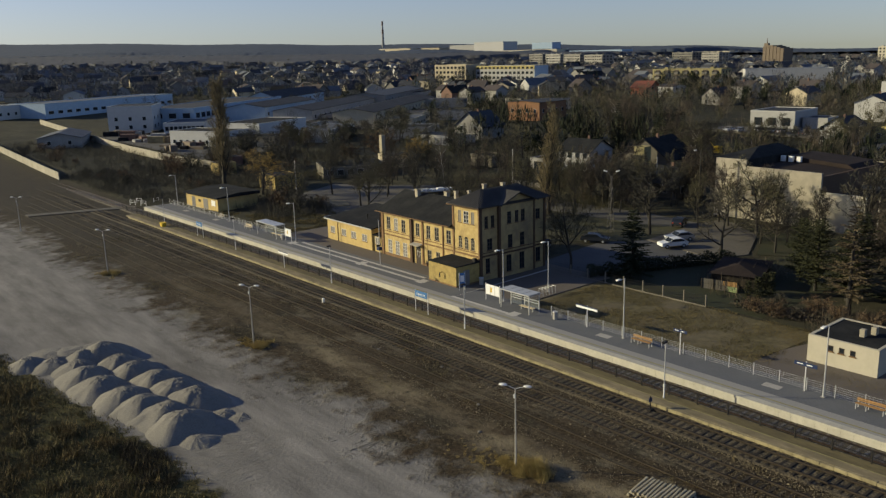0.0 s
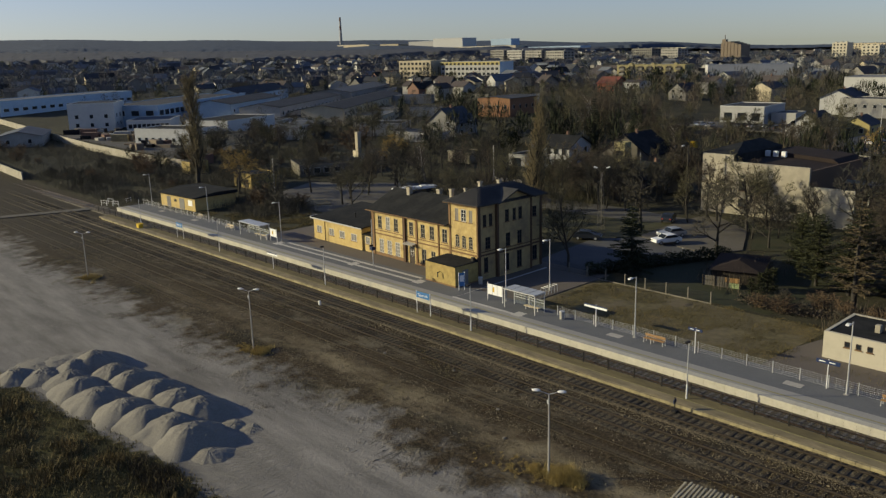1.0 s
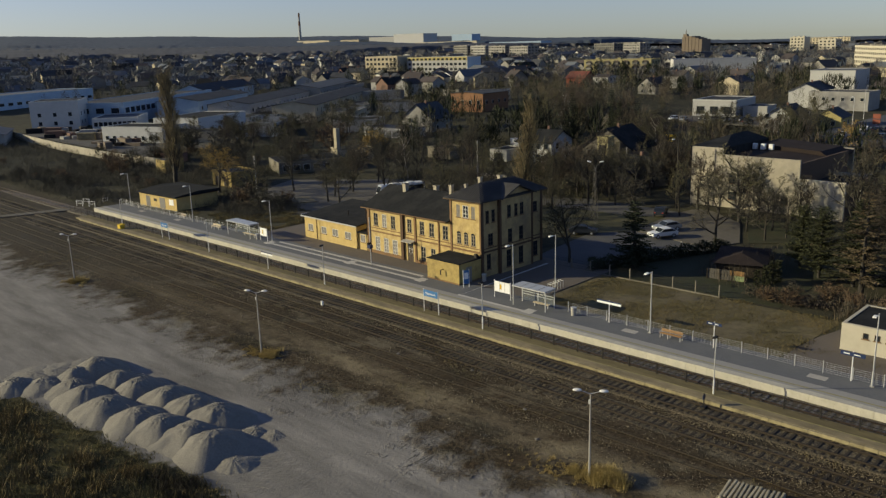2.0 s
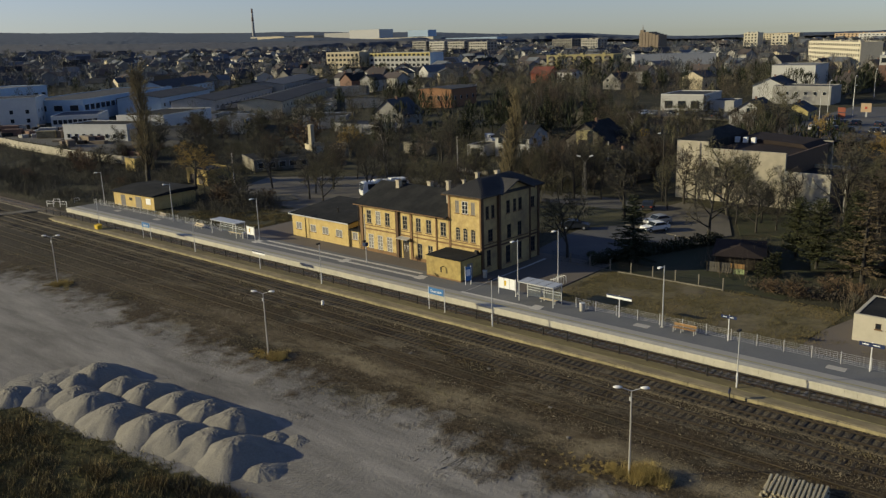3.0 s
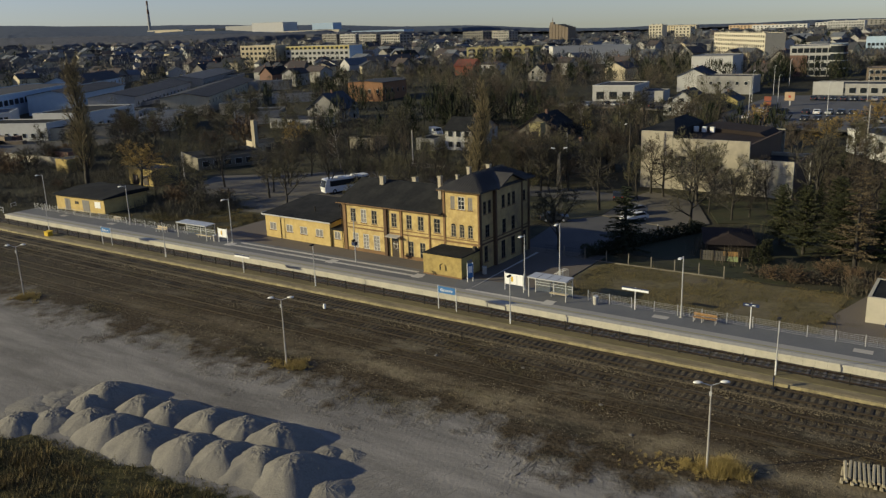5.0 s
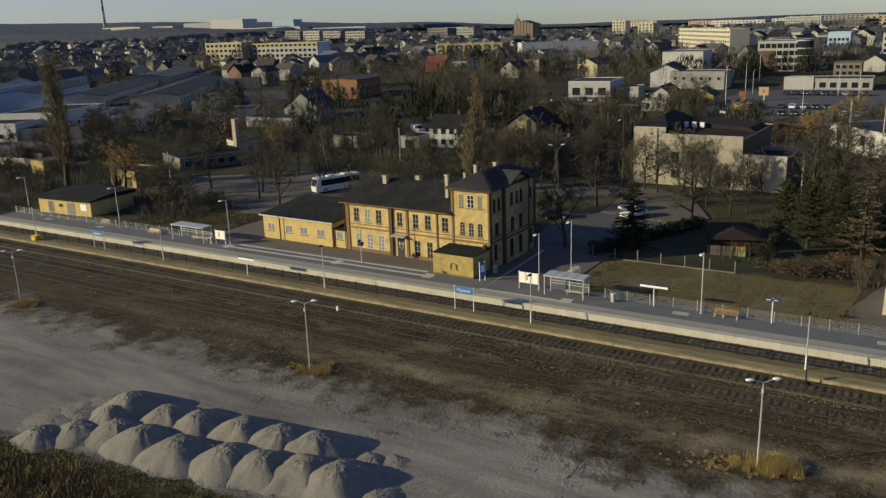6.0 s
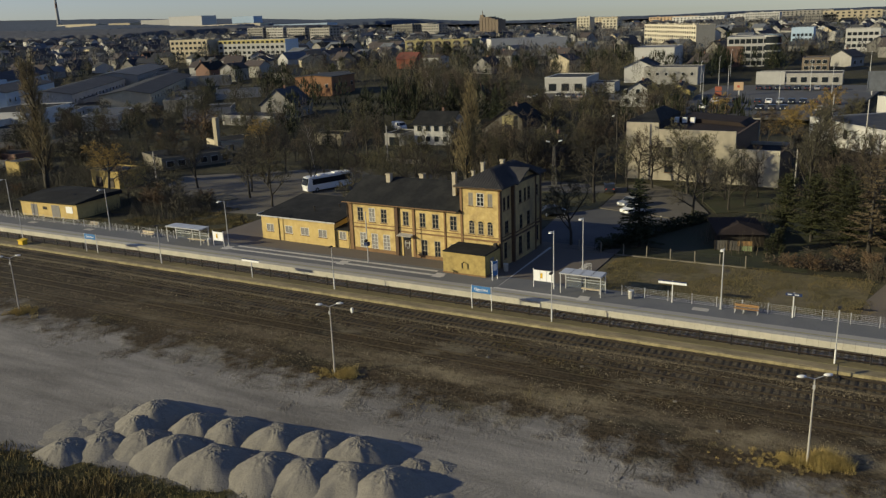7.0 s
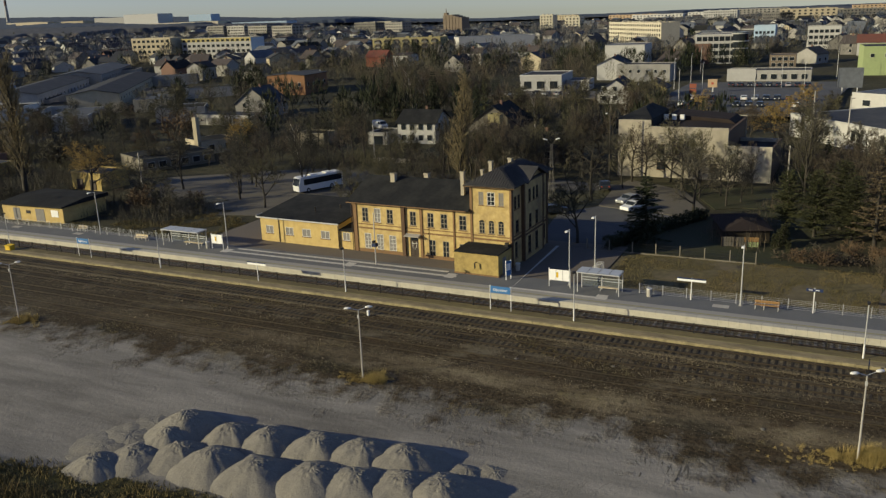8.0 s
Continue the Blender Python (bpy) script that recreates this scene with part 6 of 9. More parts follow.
SPREADING = plan_of((9, 6, 7, 11, 0), (0.62, 0.55, 0.55, 0.6, 0), (0.95, 0.8, 0.8, 0.75, 0), (0.05, 0.1, 0.06, 0.02, 0.0), (4, 3, 2, 1, 1), (0.28, 0.25, 0.2, 0.1, 0), 0.2, 0.022)
UPRIGHT = plan_of((11, 6, 6, 9, 0), (0.5, 0.5, 0.55, 0.6, 0), (0.6, 0.7, 0.75, 0.75, 0), (0.05, 0.14, 0.1, 0.05, 0.0), (5, 3, 2, 1, 1), (0.2, 0.2, 0.2, 0.1, 0), 0.14, 0.022)
POPLAR = plan_of((40, 8, 6, 6, 0), (0.25, 0.5, 0.55, 0.7, 0), (0.45, 0.45, 0.5, 0.5, 0), (0.03, 0.3, 0.22, 0.15, 0.1), (6, 2, 1, 1, 1), (0.06, 0.1, 0.1, 0.1, 0), 0.08, 0.024, 2)
WILLOW = plan_of((9, 7, 7, 7, 0), (0.55, 0.55, 0.6, 0.75, 0), (0.9, 0.8, 0.7, 0.6, 0), (0.05, 0.1, 0.0, -0.12, -0.3), (3, 3, 2, 1, 1), (0.3, 0.25, 0.2, 0.1, 0), 0.18, 0.026)
BIRCH = plan_of((14, 6, 6, 6, 0), (0.36, 0.5, 0.55, 0.6, 0), (0.75, 0.7, 0.7, 0.6, 0), (0.03, 0.06, 0.0, -0.1, -0.15), (6, 3, 1, 1, 1), (0.25, 0.2, 0.2, 0.1, 0), 0.1, 0.026, 2)
BUSH = plan_of((12, 7, 7, 0), (0.85, 0.6, 0.6, 0), (0.8, 0.75, 0.75, 0), (0.1, 0.1, 0.05, 0.0), (2, 2, 1, 1), (0.0, 0.1, 0.1, 0), 0.2, 0.012, 1)
COARSE = plan_of((9, 7, 8, 5, 0), (0.55, 0.55, 0.6, 0.6, 0), (0.85, 0.8, 0.75, 0.75, 0), (0.05, 0.1, 0.06, 0.0, 0.0), (4, 2, 1, 1, 1), (0.25, 0.2, 0.1, 0.1, 0), 0.18, 0.034, 2)


def bare_tree(name, label, plan, height, radius, seed, twig, bark=None, cat="tree"):
    rng = random.Random(seed)
    wd = Wood()
    grow(wd, rng, Vector((0, 0, -0.2)), Vector((0, 0, 1)), height * (0.78 if plan is not BUSH else 0.25), radius, 0, plan)
    top = max(p[2] for p in wd.tv)
    k = height / top
    th = thing(name, pose(0, 0, 0), label, cat)
    me = raw_mesh("trunk", [(x * k, y * k, z * k) for x, y, z in wd.v], wd.f, bark or M["bark"], True)
    part("trunk", me, None, th)
    me = raw_mesh("crown", [(x * k, y * k, z * k) for x, y, z in wd.tv], wd.tf, twig)
    part("crown", me, None, th)
    return th


def conifer(name, label, height, base_r, seed, mat, start=0.06, droop=-0.18, density=1.0, fine=True, taper=0.8):
    """A straight trunk with whorls of drooping branches, each a flat spray of short twigs."""
    rng = random.Random(seed)
    wd = Wood()
    wd.limb(Vector((0, 0, -0.2)), Vector((0, 0, height * 0.96)), height * 0.014 + 0.05, 0.02, 6)
    pitch, gap, card = (0.34, 0.17, 0.075) if fine else (0.5, 0.36, 0.11)
    whorls = int(height * (1 - start) / pitch)
    for i in range(whorls):
        f = start + (1 - start) * i / whorls
        reach = base_r * (1 - f) ** taper * rng.uniform(0.75, 1.1) + 0.15
        if rng.random() < 0.12 and 0.1 < f < 0.85:
            continue
        n = max(3, int((9 if fine else 10) * density) + rng.randrange(-2, 3))
        for j in range(n):
            a = 6.28318 * (j + rng.random() * 0.9) / n + i * 1.9
            out = Vector((math.cos(a), math.sin(a), 0))
            across = Vector((-math.sin(a), math.cos(a), 0))
            z0 = height * f + rng.uniform(-0.6, 0.6) * (1 - f) * (1.8 if taper < 0.6 else 1.0)
            L = reach * rng.uniform(0.6, 1.12) * (1 + 0.25 * noise.noise((math.cos(a) * 1.3 + seed, math.sin(a) * 1.3, z0 * 0.45)))
            steps = max(2, int(L / gap))
            for k in range(steps):
                u = (k + 0.6) / steps
                q = out * (L * u) + Vector((0, 0, z0 + L * u * (droop + 0.45 * f) - 0.10 * L * u * u + 0.08 * L * u ** 3))
                for side in (-1, 1):
                    e = across * side * rng.uniform(0.16, 0.42) * (1.15 - 0.75 * u) * min(1.6, 0.5 + L * 0.4) + out * rng.uniform(0.08, 0.3) + Vector((0, 0, rng.uniform(-0.16, 0.02)))
                    wd.twig(q, q + e, card * rng.uniform(0.7, 1.3), rng)
                    if fine:
                        wd.twig(q + e * 0.5, q + e * 0.5 + out * rng.uniform(0.1, 0.24) + Vector((0, 0, rng.uniform(-0.14, 0.05))), card, rng)
    th = thing(name, pose(0, 0, 0), label, "tree")
    part("trunk", raw_mesh("trunk", wd.v, wd.f, M["bark"], True), None, th)
    part("crown", raw_mesh("crown", wd.tv, wd.tf, mat), None, th)
    return th


TREE_KIT = {
    "spread_a": bare_tree("bare_tree", "bare brown broad-crowned tree without leaves", SPREADING, 10.0, 0.24, 11, M["twig"]),
    "spread_b": bare_tree("bare_tree", "bare brown broad-crowned tree without leaves", SPREADING, 10.0, 0.22, 12, M["twig_olive"]),
    "spread_c": bare_tree("bare_tree", "bare reddish-brown broad-crowned tree", SPREADING, 10.0, 0.22, 13, M["twig_red"]),
    "up_a": bare_tree("bare_tree", "tall bare brown tree with upright limbs", UPRIGHT, 12.0, 0.2, 21, M["twig"]),
    "up_b": bare_tree("bare_tree", "tall bare reddish-brown tree with upright limbs", UPRIGHT, 12.0, 0.2, 22, M["twig_red"]),
    "up_c": bare_tree("bare_tree", "tall bare olive-brown tree with upright limbs", UPRIGHT, 12.0, 0.19, 23, M["twig_olive"]),
    "birch": bare_tree("birch_tree", "slender bare birch with a pale trunk", BIRCH, 12.0, 0.14, 31, M["twig_red"], M["birch_bark"]),
    "willow": bare_tree("willow_tree", "rounded willow with golden hanging twigs", WILLOW, 9.0, 0.22, 41, M["twig_gold"]),
    "poplar": bare_tree("poplar_tree", "tall narrow bare poplar", POPLAR, 22.0, 0.35, 51, M["twig_pale"]),
    "bush_a": bare_tree("bare_shrub", "dense bare brown shrub", BUSH, 3.0, 0.06, 61, M["twig"], cat="shrub"),
    "bush_b": bare_tree("bare_shrub", "dense bare reddish shrub", BUSH, 3.0, 0.06, 62, M["twig_rust"], cat="shrub"),
    "coarse_a": bare_tree("bare_tree", "bare brown tree among the town houses", COARSE, 10.0, 0.2, 71, M["twig"]),
    "coarse_b": bare_tree("bare_tree", "bare reddish tree among the town houses", COARSE, 10.0, 0.2, 72, M["twig_red"]),
    "coarse_c": bare_tree("bare_tree", "bare olive-brown tree among the town houses", COARSE, 10.0, 0.2, 73, M["twig_olive"]),
    "spruce": conifer("spruce_tree", "dark green spruce with drooping branches", 9.0, 2.3, 81, M["needles"], start=0.12),
    "far_fir": conifer("fir_tree", "dark green conifer among the town houses", 12.0, 2.6, 86, M["needles"], fine=False),
    "far_pine": conifer("pine_tree", "olive-green pine among the town houses", 12.0, 2.9, 87, M["pine_needles"], start=0.3, droop=0.15, fine=False),
    "fir": conifer("fir_tree", "tall dark green conifer", 12.0, 2.6, 82, M["needles"], start=0.05),
    "pine": conifer("pine_tree", "olive-green pine with a broad rounded crown", 12.0, 2.9, 83, M["pine_needles"], start=0.12, droop=0.18, taper=0.5),
    "larch": conifer("larch_tree", "tall brown leafless larch tree", 13.0, 2.8, 84, M["larch_twigs"], start=0.2, droop=-0.02, density=0.4),
    "thuja": conifer("thuja_shrub", "narrow dark green thuja", 3.6, 0.55, 85, M["pine_needles"], start=0.0, droop=0.6, density=1.2),
}
KIT_H = {"spread_a": 10, "spread_b": 10, "spread_c": 10, "up_a": 12, "up_b": 12, "up_c": 12, "birch": 12, "willow": 9, "poplar": 22, "bush_a": 3, "bush_b": 3,
         "coarse_a": 10, "coarse_b": 10, "coarse_c": 10, "spruce": 9, "fir": 12, "pine": 12, "larch": 13, "thuja": 3.6, "far_fir": 12, "far_pine": 12}
used_kit = set()
tree_rng = random.Random(77)


def plant(kind, x, y, height, wide=1.0):
    k = height / KIT_H[kind]
    m = pose(x, y, land_height(x, y) - 0.05, 0, 0, tree_rng.uniform(0, 360)) @ Matrix.Diagonal((k * wide, k * wide, k, 1))
    if kind not in used_kit:
        used_kit.add(kind)
        TREE_KIT[kind].matrix_basis = m
        return
    src = TREE_KIT[kind]
    keep = src.matrix_basis.copy()
    src.matrix_basis = Matrix.Identity(4)
    copy_thing(src, m)
    src.matrix_basis = keep


# single trees round the station
for row in (("spread_b", 82.4, 75.8, 11.6, 1.0), ("spruce", 85.1, 67.6, 9.2, 1.5), ("poplar", 83.6, 183.4, 27.6, 1.15), ("poplar", 110.2, 105.2, 21.4, 1.1),
            ("willow", 84.9, 167.5, 10.4, 1.2), ("willow", 131.0, 170.0, 9.0, 1.1), ("spread_b", 87.4, 130.5, 11.0), ("up_a", 99.0, 131.0, 12.0), ("spread_a", 91.5, 139.0, 10.0),
            ("spread_c", 106.8, 125.8, 6.5), ("spread_c", 112.0, 120.0, 7.0), ("up_b", 101.5, 143.5, 12.5), ("up_a", 95.5, 155.5, 12.5),
            ("spread_b", 119.0, 69.0, 13.0, 1.2), ("spread_c", 123.5, 78.5, 11.0), ("up_c", 123.5, 61.5, 8.0), ("spread_a", 112.5, 59.0, 6.5), ("spread_c", 121.5, 75.5, 10.5), ("up_c", 117.5, 78.5, 10.0), ("spread_a", 100.7, 64.2, 11.0), ("spread_a", 107.9, 81.3, 12.0, 1.1),
            ("spread_c", 95.0, 93.0, 9.0), ("spread_b", 116.0, 62.5, 9.0), ("up_c", 121.0, 66.5, 10.5), ("spread_c", 113.6, 65.4, 7.5), ("up_b", 124.6, 72.0, 10.5), ("spread_a", 109.4, 60.8, 8.0), ("up_b", 119.0, 58.0, 9.0),
            ("up_c", 110.5, 99.5, 10.5), ("spread_a", 118.0, 97.0, 10.0), ("spread_c", 118.5, 106.0, 9.0),
            ("pine", 93.6, 43.6, 8.6, 1.5), ("larch", 88.5, 41.2, 12.4, 1.5), ("pine", 95.0, 48.0, 9.0, 1.4), ("pine", 98.5, 51.6, 8.2, 1.35), ("fir", 96.5, 39.0, 10.0, 1.4),
            ("larch", 91.0, 36.0, 12.0, 1.3), ("fir", 94.0, 32.0, 11.0, 1.4), ("pine", 100.0, 45.0, 9.5, 1.3), ("pine", 90.5, 32.5, 8.5, 1.3), ("larch", 97.0, 28.0, 12.0, 1.3), ("fir", 100.5, 35.0, 9.5, 1.3),
            ("thuja", 87.0, 52.2, 2.2, 1.3), ("thuja", 88.2, 51.7, 2.6, 1.3), ("thuja", 89.2, 51.3, 2.9, 1.3), ("thuja", 90.3, 51.1, 2.9, 1.3), ("thuja", 86.0, 50.4, 1.6, 1.5), ("bush_b", 82.2, 46.8, 2.2, 1.2), ("bush_b", 83.0, 49.4, 1.8, 1.3), ("bush_a", 85.2, 47.4, 2.0, 1.2), ("bush_b", 86.4, 43.6, 2.4, 1.3),
            ("up_a", 114.3, 50.0, 16.0), ("spread_c", 112.0, 45.5, 12.0), ("up_b", 109.0, 41.0, 12.0), ("up_c", 118.0, 44.0, 12.0), ("spread_b", 122.0, 49.5, 11.5), ("up_b", 106.0, 46.0, 9.0),
            ("bush_b", 84.5, 40.5, 2.4), ("bush_b", 82.5, 36.5, 3.2), ("bush_a", 83.5, 44.5, 1.6), ("bush_a", 81.5, 40.0, 2.0),
            ("bush_a", 78.5, 142.5, 4.0), ("bush_a", 80.5, 146.0, 4.6), ("bush_b", 79.0, 150.0, 4.6), ("bush_a", 82.5, 152.5, 5.2), ("spread_b", 83.0, 148.0, 7.5), ("spread_a", 86.0, 156.0, 8.0),
            ("bush_a", 81.0, 139.5, 3.6), ("spread_c", 80.5, 157.0, 7.0), ("bush_b", 84.5, 142.0, 3.2)):
    plant(*row)
# thickets: (x0, x1, y0, y1, count, kinds, lowest, highest)
THICKETS = [
    (63, 86, 178, 232, 26, ("bush_a", "bush_b", "bush_a", "bush_a"), 1.4, 3.4),
    (84, 101, 176, 228, 16, ("bush_a", "spread_b", "up_a", "bush_b"), 2.5, 7.0),
    (66, 96, 236, 300, 14, ("bush_a", "bush_b", "coarse_a"), 2.0, 4.5),
    (118, 134, 108, 126, 12, ("up_a", "up_b", "spread_c", "spread_b"), 8.0, 12.0),
    (120, 146, 128, 150, 9, ("up_b", "up_c", "spread_c", "birch", "up_a"), 8.0, 13.5),
    (110, 130, 150, 176, 8, ("up_a", "up_b", "spread_b", "spread_c"), 5.0, 8.5),
    (128, 165, 158, 200, 14, ("coarse_a", "coarse_c", "coarse_c", "up_b", "far_fir"), 6.0, 10.0),
    (150, 200, 118, 138, 14, ("coarse_b", "far_fir", "up_c", "far_pine"), 8.0, 13.0),
    (165, 215, 140, 185, 34, ("coarse_a", "coarse_b", "far_fir", "far_pine", "birch", "coarse_c"), 9.0, 15.0),
    (158, 250, 185, 240, 34, ("coarse_a", "coarse_b", "coarse_c", "far_fir"), 8.0, 13.0),
    (160, 235, 88, 122, 30, ("coarse_a", "coarse_b", "coarse_c", "birch"), 7.0, 12.0),
    (120, 150, 86, 108, 12, ("spread_a", "spread_c", "up_a", "up_b"), 7.0, 11.0),
    (135, 160, 38, 54, 7, ("coarse_a", "coarse_c", "up_b"), 7.0, 10.0),
    (99, 118, 22, 42, 16, ("up_a", "up_b", "larch", "spread_c", "pine"), 7.0, 10.5),
    (160, 232, 48, 88, 24, ("coarse_a", "coarse_b", "coarse_c", "willow"), 5.0, 9.5),
    (103, 128, 176, 250, 22, ("coarse_a", "up_a", "spread_b", "bush_a"), 4.0, 9.0),
    (128, 172, 196, 258, 26, ("coarse_a", "coarse_c", "coarse_b", "bush_b"), 5.0, 10.0),
    (103, 120, 200, 240, 12, ("bush_a", "bush_b"), 2.0, 3.5),
    (96, 114, 128, 160, 5, ("up_a", "spread_b"), 8.0, 11.0),
    (82, 90, 22, 36, 6, ("pine", "up_c", "bush_b"), 5.0, 9.0),
    (108, 126, 40, 54, 8, ("up_a", "up_b", "spread_c", "fir"), 6.0, 10.0),
    (84, 118, 96, 116, 7, ("spread_a", "spread_b", "up_c", "spread_c"), 8.0, 11.0),
    (118, 134, 88, 128, 18, ("up_a", "spread_c", "spread_b", "up_c"), 8.0, 12.0),
    (134, 150, 108, 160, 16, ("up_b", "up_c", "far_fir", "spread_a"), 8.0, 12.0),
    (180, 240, 100, 180, 26, ("coarse_a", "coarse_b", "coarse_c", "far_fir"), 8.0, 13.0),
]
NO_TREES = [(124, 153, 113, 131), (165, 238, 172, 222), (122, 134, 172, 186), (238, 262, 200, 240), (99, 128, 62, 80), (136, 150, 128, 150), (146, 178, 126, 160), (127, 154, 55, 84), (236, 290, 100, 166), (236, 268, 222, 250), (148, 200, 0, 46), (205, 264, 106, 162), (103, 117, 98, 112), (176, 200, 200, 222)]
for x0, x1, y0, y1, n, kinds, lo, hi in THICKETS:
    done = 0
    while done < n:
        x, y = tree_rng.uniform(x0, x1), tree_rng.uniform(y0, y1)
        done += 1
        if any(a < x < b and c < y < d for a, b, c, d in NO_TREES):
            continue
        plant(tree_rng.choice(kinds), x, y, tree_rng.uniform(lo, hi), tree_rng.uniform(0.85, 1.2))
for k, ob in TREE_KIT.items():
    if k not in used_kit:
        for o in (*ob.children_recursive, ob):
            bpy.data.objects.remove(o)

# ---- town ----
def g(x, y):
    return land_height(x, y)


def place(x, y, rz=0.0, dz=0.0):
    return pose(x, y, g(x, y) + dz, 0, 0, rz)


# landmarks of the town
flat_house("white_villa", "white flat-roofed two-storey house with three dark windows", "house", place(263, 136.5, 6), 20, 15, 5.6, M["white_wall"], M["grey_roof"], rows=(1.2,), nx=3, ww=2.6, wh=2.4, frame_mat=M["dark_frame"])
flat_house("white_annex", "pale blue-grey annex beside the white house", "house", place(268, 128, 6), 10, 8, 3.4, M["grey_wall"], M["grey_roof"])
gable_house("white_gabled_house", "white house with a steep dark roof", place(234, 104.5, 4), 14, 11, 3.6, 3.8, M["white_wall"], M["grey_roof"], rows=(1.2, 4.0), n_side=3, n_gable=2, ridge="x")
gable_house("yellow_house", "small yellow house with a dark roof", place(246, 97, 4), 10, 8, 3.6, 2.2, M["yellow_wall"], M["grey_roof"], rows=(1.2,), n_side=2, ridge="x")
flat_house("white_works", "long pale two-storey house with a dark roof", "building", place(298, 106, 0), 12, 20, 6.2, M["grey_wall"], M["grey_roof"], rows=(3.4,), nx=6, ww=1.0, wh=1.1)
gable_house("white_works", "white gabled workshop with a dark roof", place(304, 124, 8), 22, 11, 6.0, 2.6, M["white_wall"], M["grey_roof"], rows=(3.4,), n_side=0, n_gable=0, ridge="x", kind_of="workshop")
flat_house("white_works", "pale long workshop with a flat roof", "building", place(345, 126, 4), 22, 17, 10.5, M["white_wall"], M["pale_roof"], rows=(3.4,), nx=3, ww=1.4, wh=1.3)
office = flat_house("office_building", "four-storey white glazed office building with rounded corner", "office building", place(376, 92, 4), 22, 18, 12.6, M["white_wall"], M["pale_roof"], rows=(0.6, 3.8, 6.9, 10.0), nx=7, ny=5, ww=2.0, wh=1.9, frame_mat=M["grey_wall"])
c = fresh()
tube(c, (2, -1, -1), (2, -1, 13.6), 3.6, 3.6, 20)
part("round_corner", c, M["glass"], office)
for z in (3.2, 6.4, 9.5, 12.8):
    c = fresh()
    tube(c, (2, -1, z), (2, -1, z + 0.5), 3.75, 3.75, 20)
    part("floor_band", c, M["white_wall"], office)
part("red_cladding", boxed(-0.35, 11.0, 0, -0.16, 18, 9.0), M["brick_wall"], office)


def block(x, y, rz, w, d, floors, wall, label, group="blocks of flats", n=12, ny=3, glazing=True):
    th = flat_house("block_of_flats", label, "block of flats", place(x, y, rz), w, d, floors * 2.8 + 0.4, wall, M["grey_roof"], group,
                    rows=[0.9 + 2.8 * k for k in range(floors)], nx=n, ny=ny, ww=d / n * 0.42, wh=1.4, plain=glazing)
    for k in range(3):
        part("roof_shaft", boxed(w * 0.4, d * (k + 0.5) / 3, floors * 2.8 + 0.4, w * 0.6, d * (k + 0.5) / 3 + 2.0, floors * 2.8 + 1.6), wall, th)
    return th


# school: two slabs
flat_house("school_wing", "pale beige school wing with rows of dark windows", "school", place(374, 421, 2), 12, 31, 12.6, M["beige_wall"], M["grey_roof"], "school wings", rows=(0.8, 4.0, 7.1, 10.2), nx=8, ww=2.2, wh=1.5, plain=True)
sch2 = flat_house("school_wing", "white school wing with yellow roof band and rows of windows", "school", place(382, 366, 2), 13, 52, 12.0, M["white_wall"], M["grey_roof"], "school wings", rows=(0.8, 4.0, 7.1), nx=14, ww=2.2, wh=1.5, plain=True)
part("yellow_band", boxed(-0.2, -0.1, 10.2, -0.02, 52.1, 12.3), M["yellow_wall"], sch2)
for k in range(14):
    part("window", boxed(-0.26, 1.0 + k * 3.66, 10.3, -0.2, 3.1 + k * 3.66, 11.5), M["glass"], sch2)
part("blue_end", boxed(0.0, -0.15, 0, 13, -0.06, 12.0), M["blue_wall"], sch2)
for x, y, h in ((366, 418, 11), (363, 412, 13), (368, 407, 10), (362, 405, 9)):
    plant("far_fir", x, y, h, 1.1)
flat_yellow = block(424, 262, 4, 12, 44, 4, M["ochre_wall"], "yellow four-storey block of flats with dark balconies", n=14)
for k in range(7):
    for z in range(4):
        lg = part("balcony", boxed(-1.0, 2.2 + k * 6.1, 0.5 + 2.8 * z, -0.02, 5.2 + k * 6.1, 1.5 + 2.8 * z), M["old_render"], flat_yellow)
        # flat dark panel on the wall stands in for the shade behind the balcony
        part("recess", boxed(-0.12, 2.3 + k * 6.1, 1.5 + 2.8 * z, -0.03, 5.1 + k * 6.1, 2.9 + 2.8 * z), M["dark_frame"], lg)
for i, (x, y, d) in enumerate(((661, 538, 40), (680, 583, 40), (700, 628, 40), (720, 673, 40), (760, 470, 30), (790, 520, 40))):
    block(x, y, -24, 12, d, 5, M["old_render"] if i != 2 else M["grey_wall"], "far pale five-storey block of flats with dark loggias", n=10, glazing="far")
block(511, 153, -56.8, 12, 100, 5, M["cream_wall"], "long cream five-storey block of flats", n=26, ny=0)
block(804, 321, -4, 12, 14, 6, M["cream_wall"], "short cream block of flats", n=4, ny=0)
block(808, 294, -4, 12, 16, 5, M["cream_wall"], "short pale tower block", n=4)
for i, (x, y, rz, d, fl) in enumerate(((1180, 260, -4, 130, 4), (1240, 130, -4, 140, 4), (1120, 60, 0, 110, 4), (1350, 330, -8, 150, 4), (1020, 170, -4, 70, 4), (980, 20, 0, 90, 4), (1100, -50, 5, 100, 4), (1280, -20, 5, 130, 4), (1450, 220, -6, 150, 4), (860, 100, 0, 50, 4), (1350, 460, -10, 130, 4))):
    block(x, y, rz, 12, d * 0.55, fl + (i % 3 == 1), (M["white_wall"], M["old_render"], M["beige_wall"], M["orange_pale"])[i % 4], "far pale block of flats in the town centre", n=14, ny=0, glazing="far")
flat_house("white_office", "white three-storey building with strip windows", "office building", pose(470, 52, g(470, 52) + 1.5, 0, 0, 0), 12, 16, 10.0, M["white_wall"], M["grey_roof"], rows=(0.8, 3.8, 6.8), nx=6, ww=1.9, wh=1.6, plain=True)
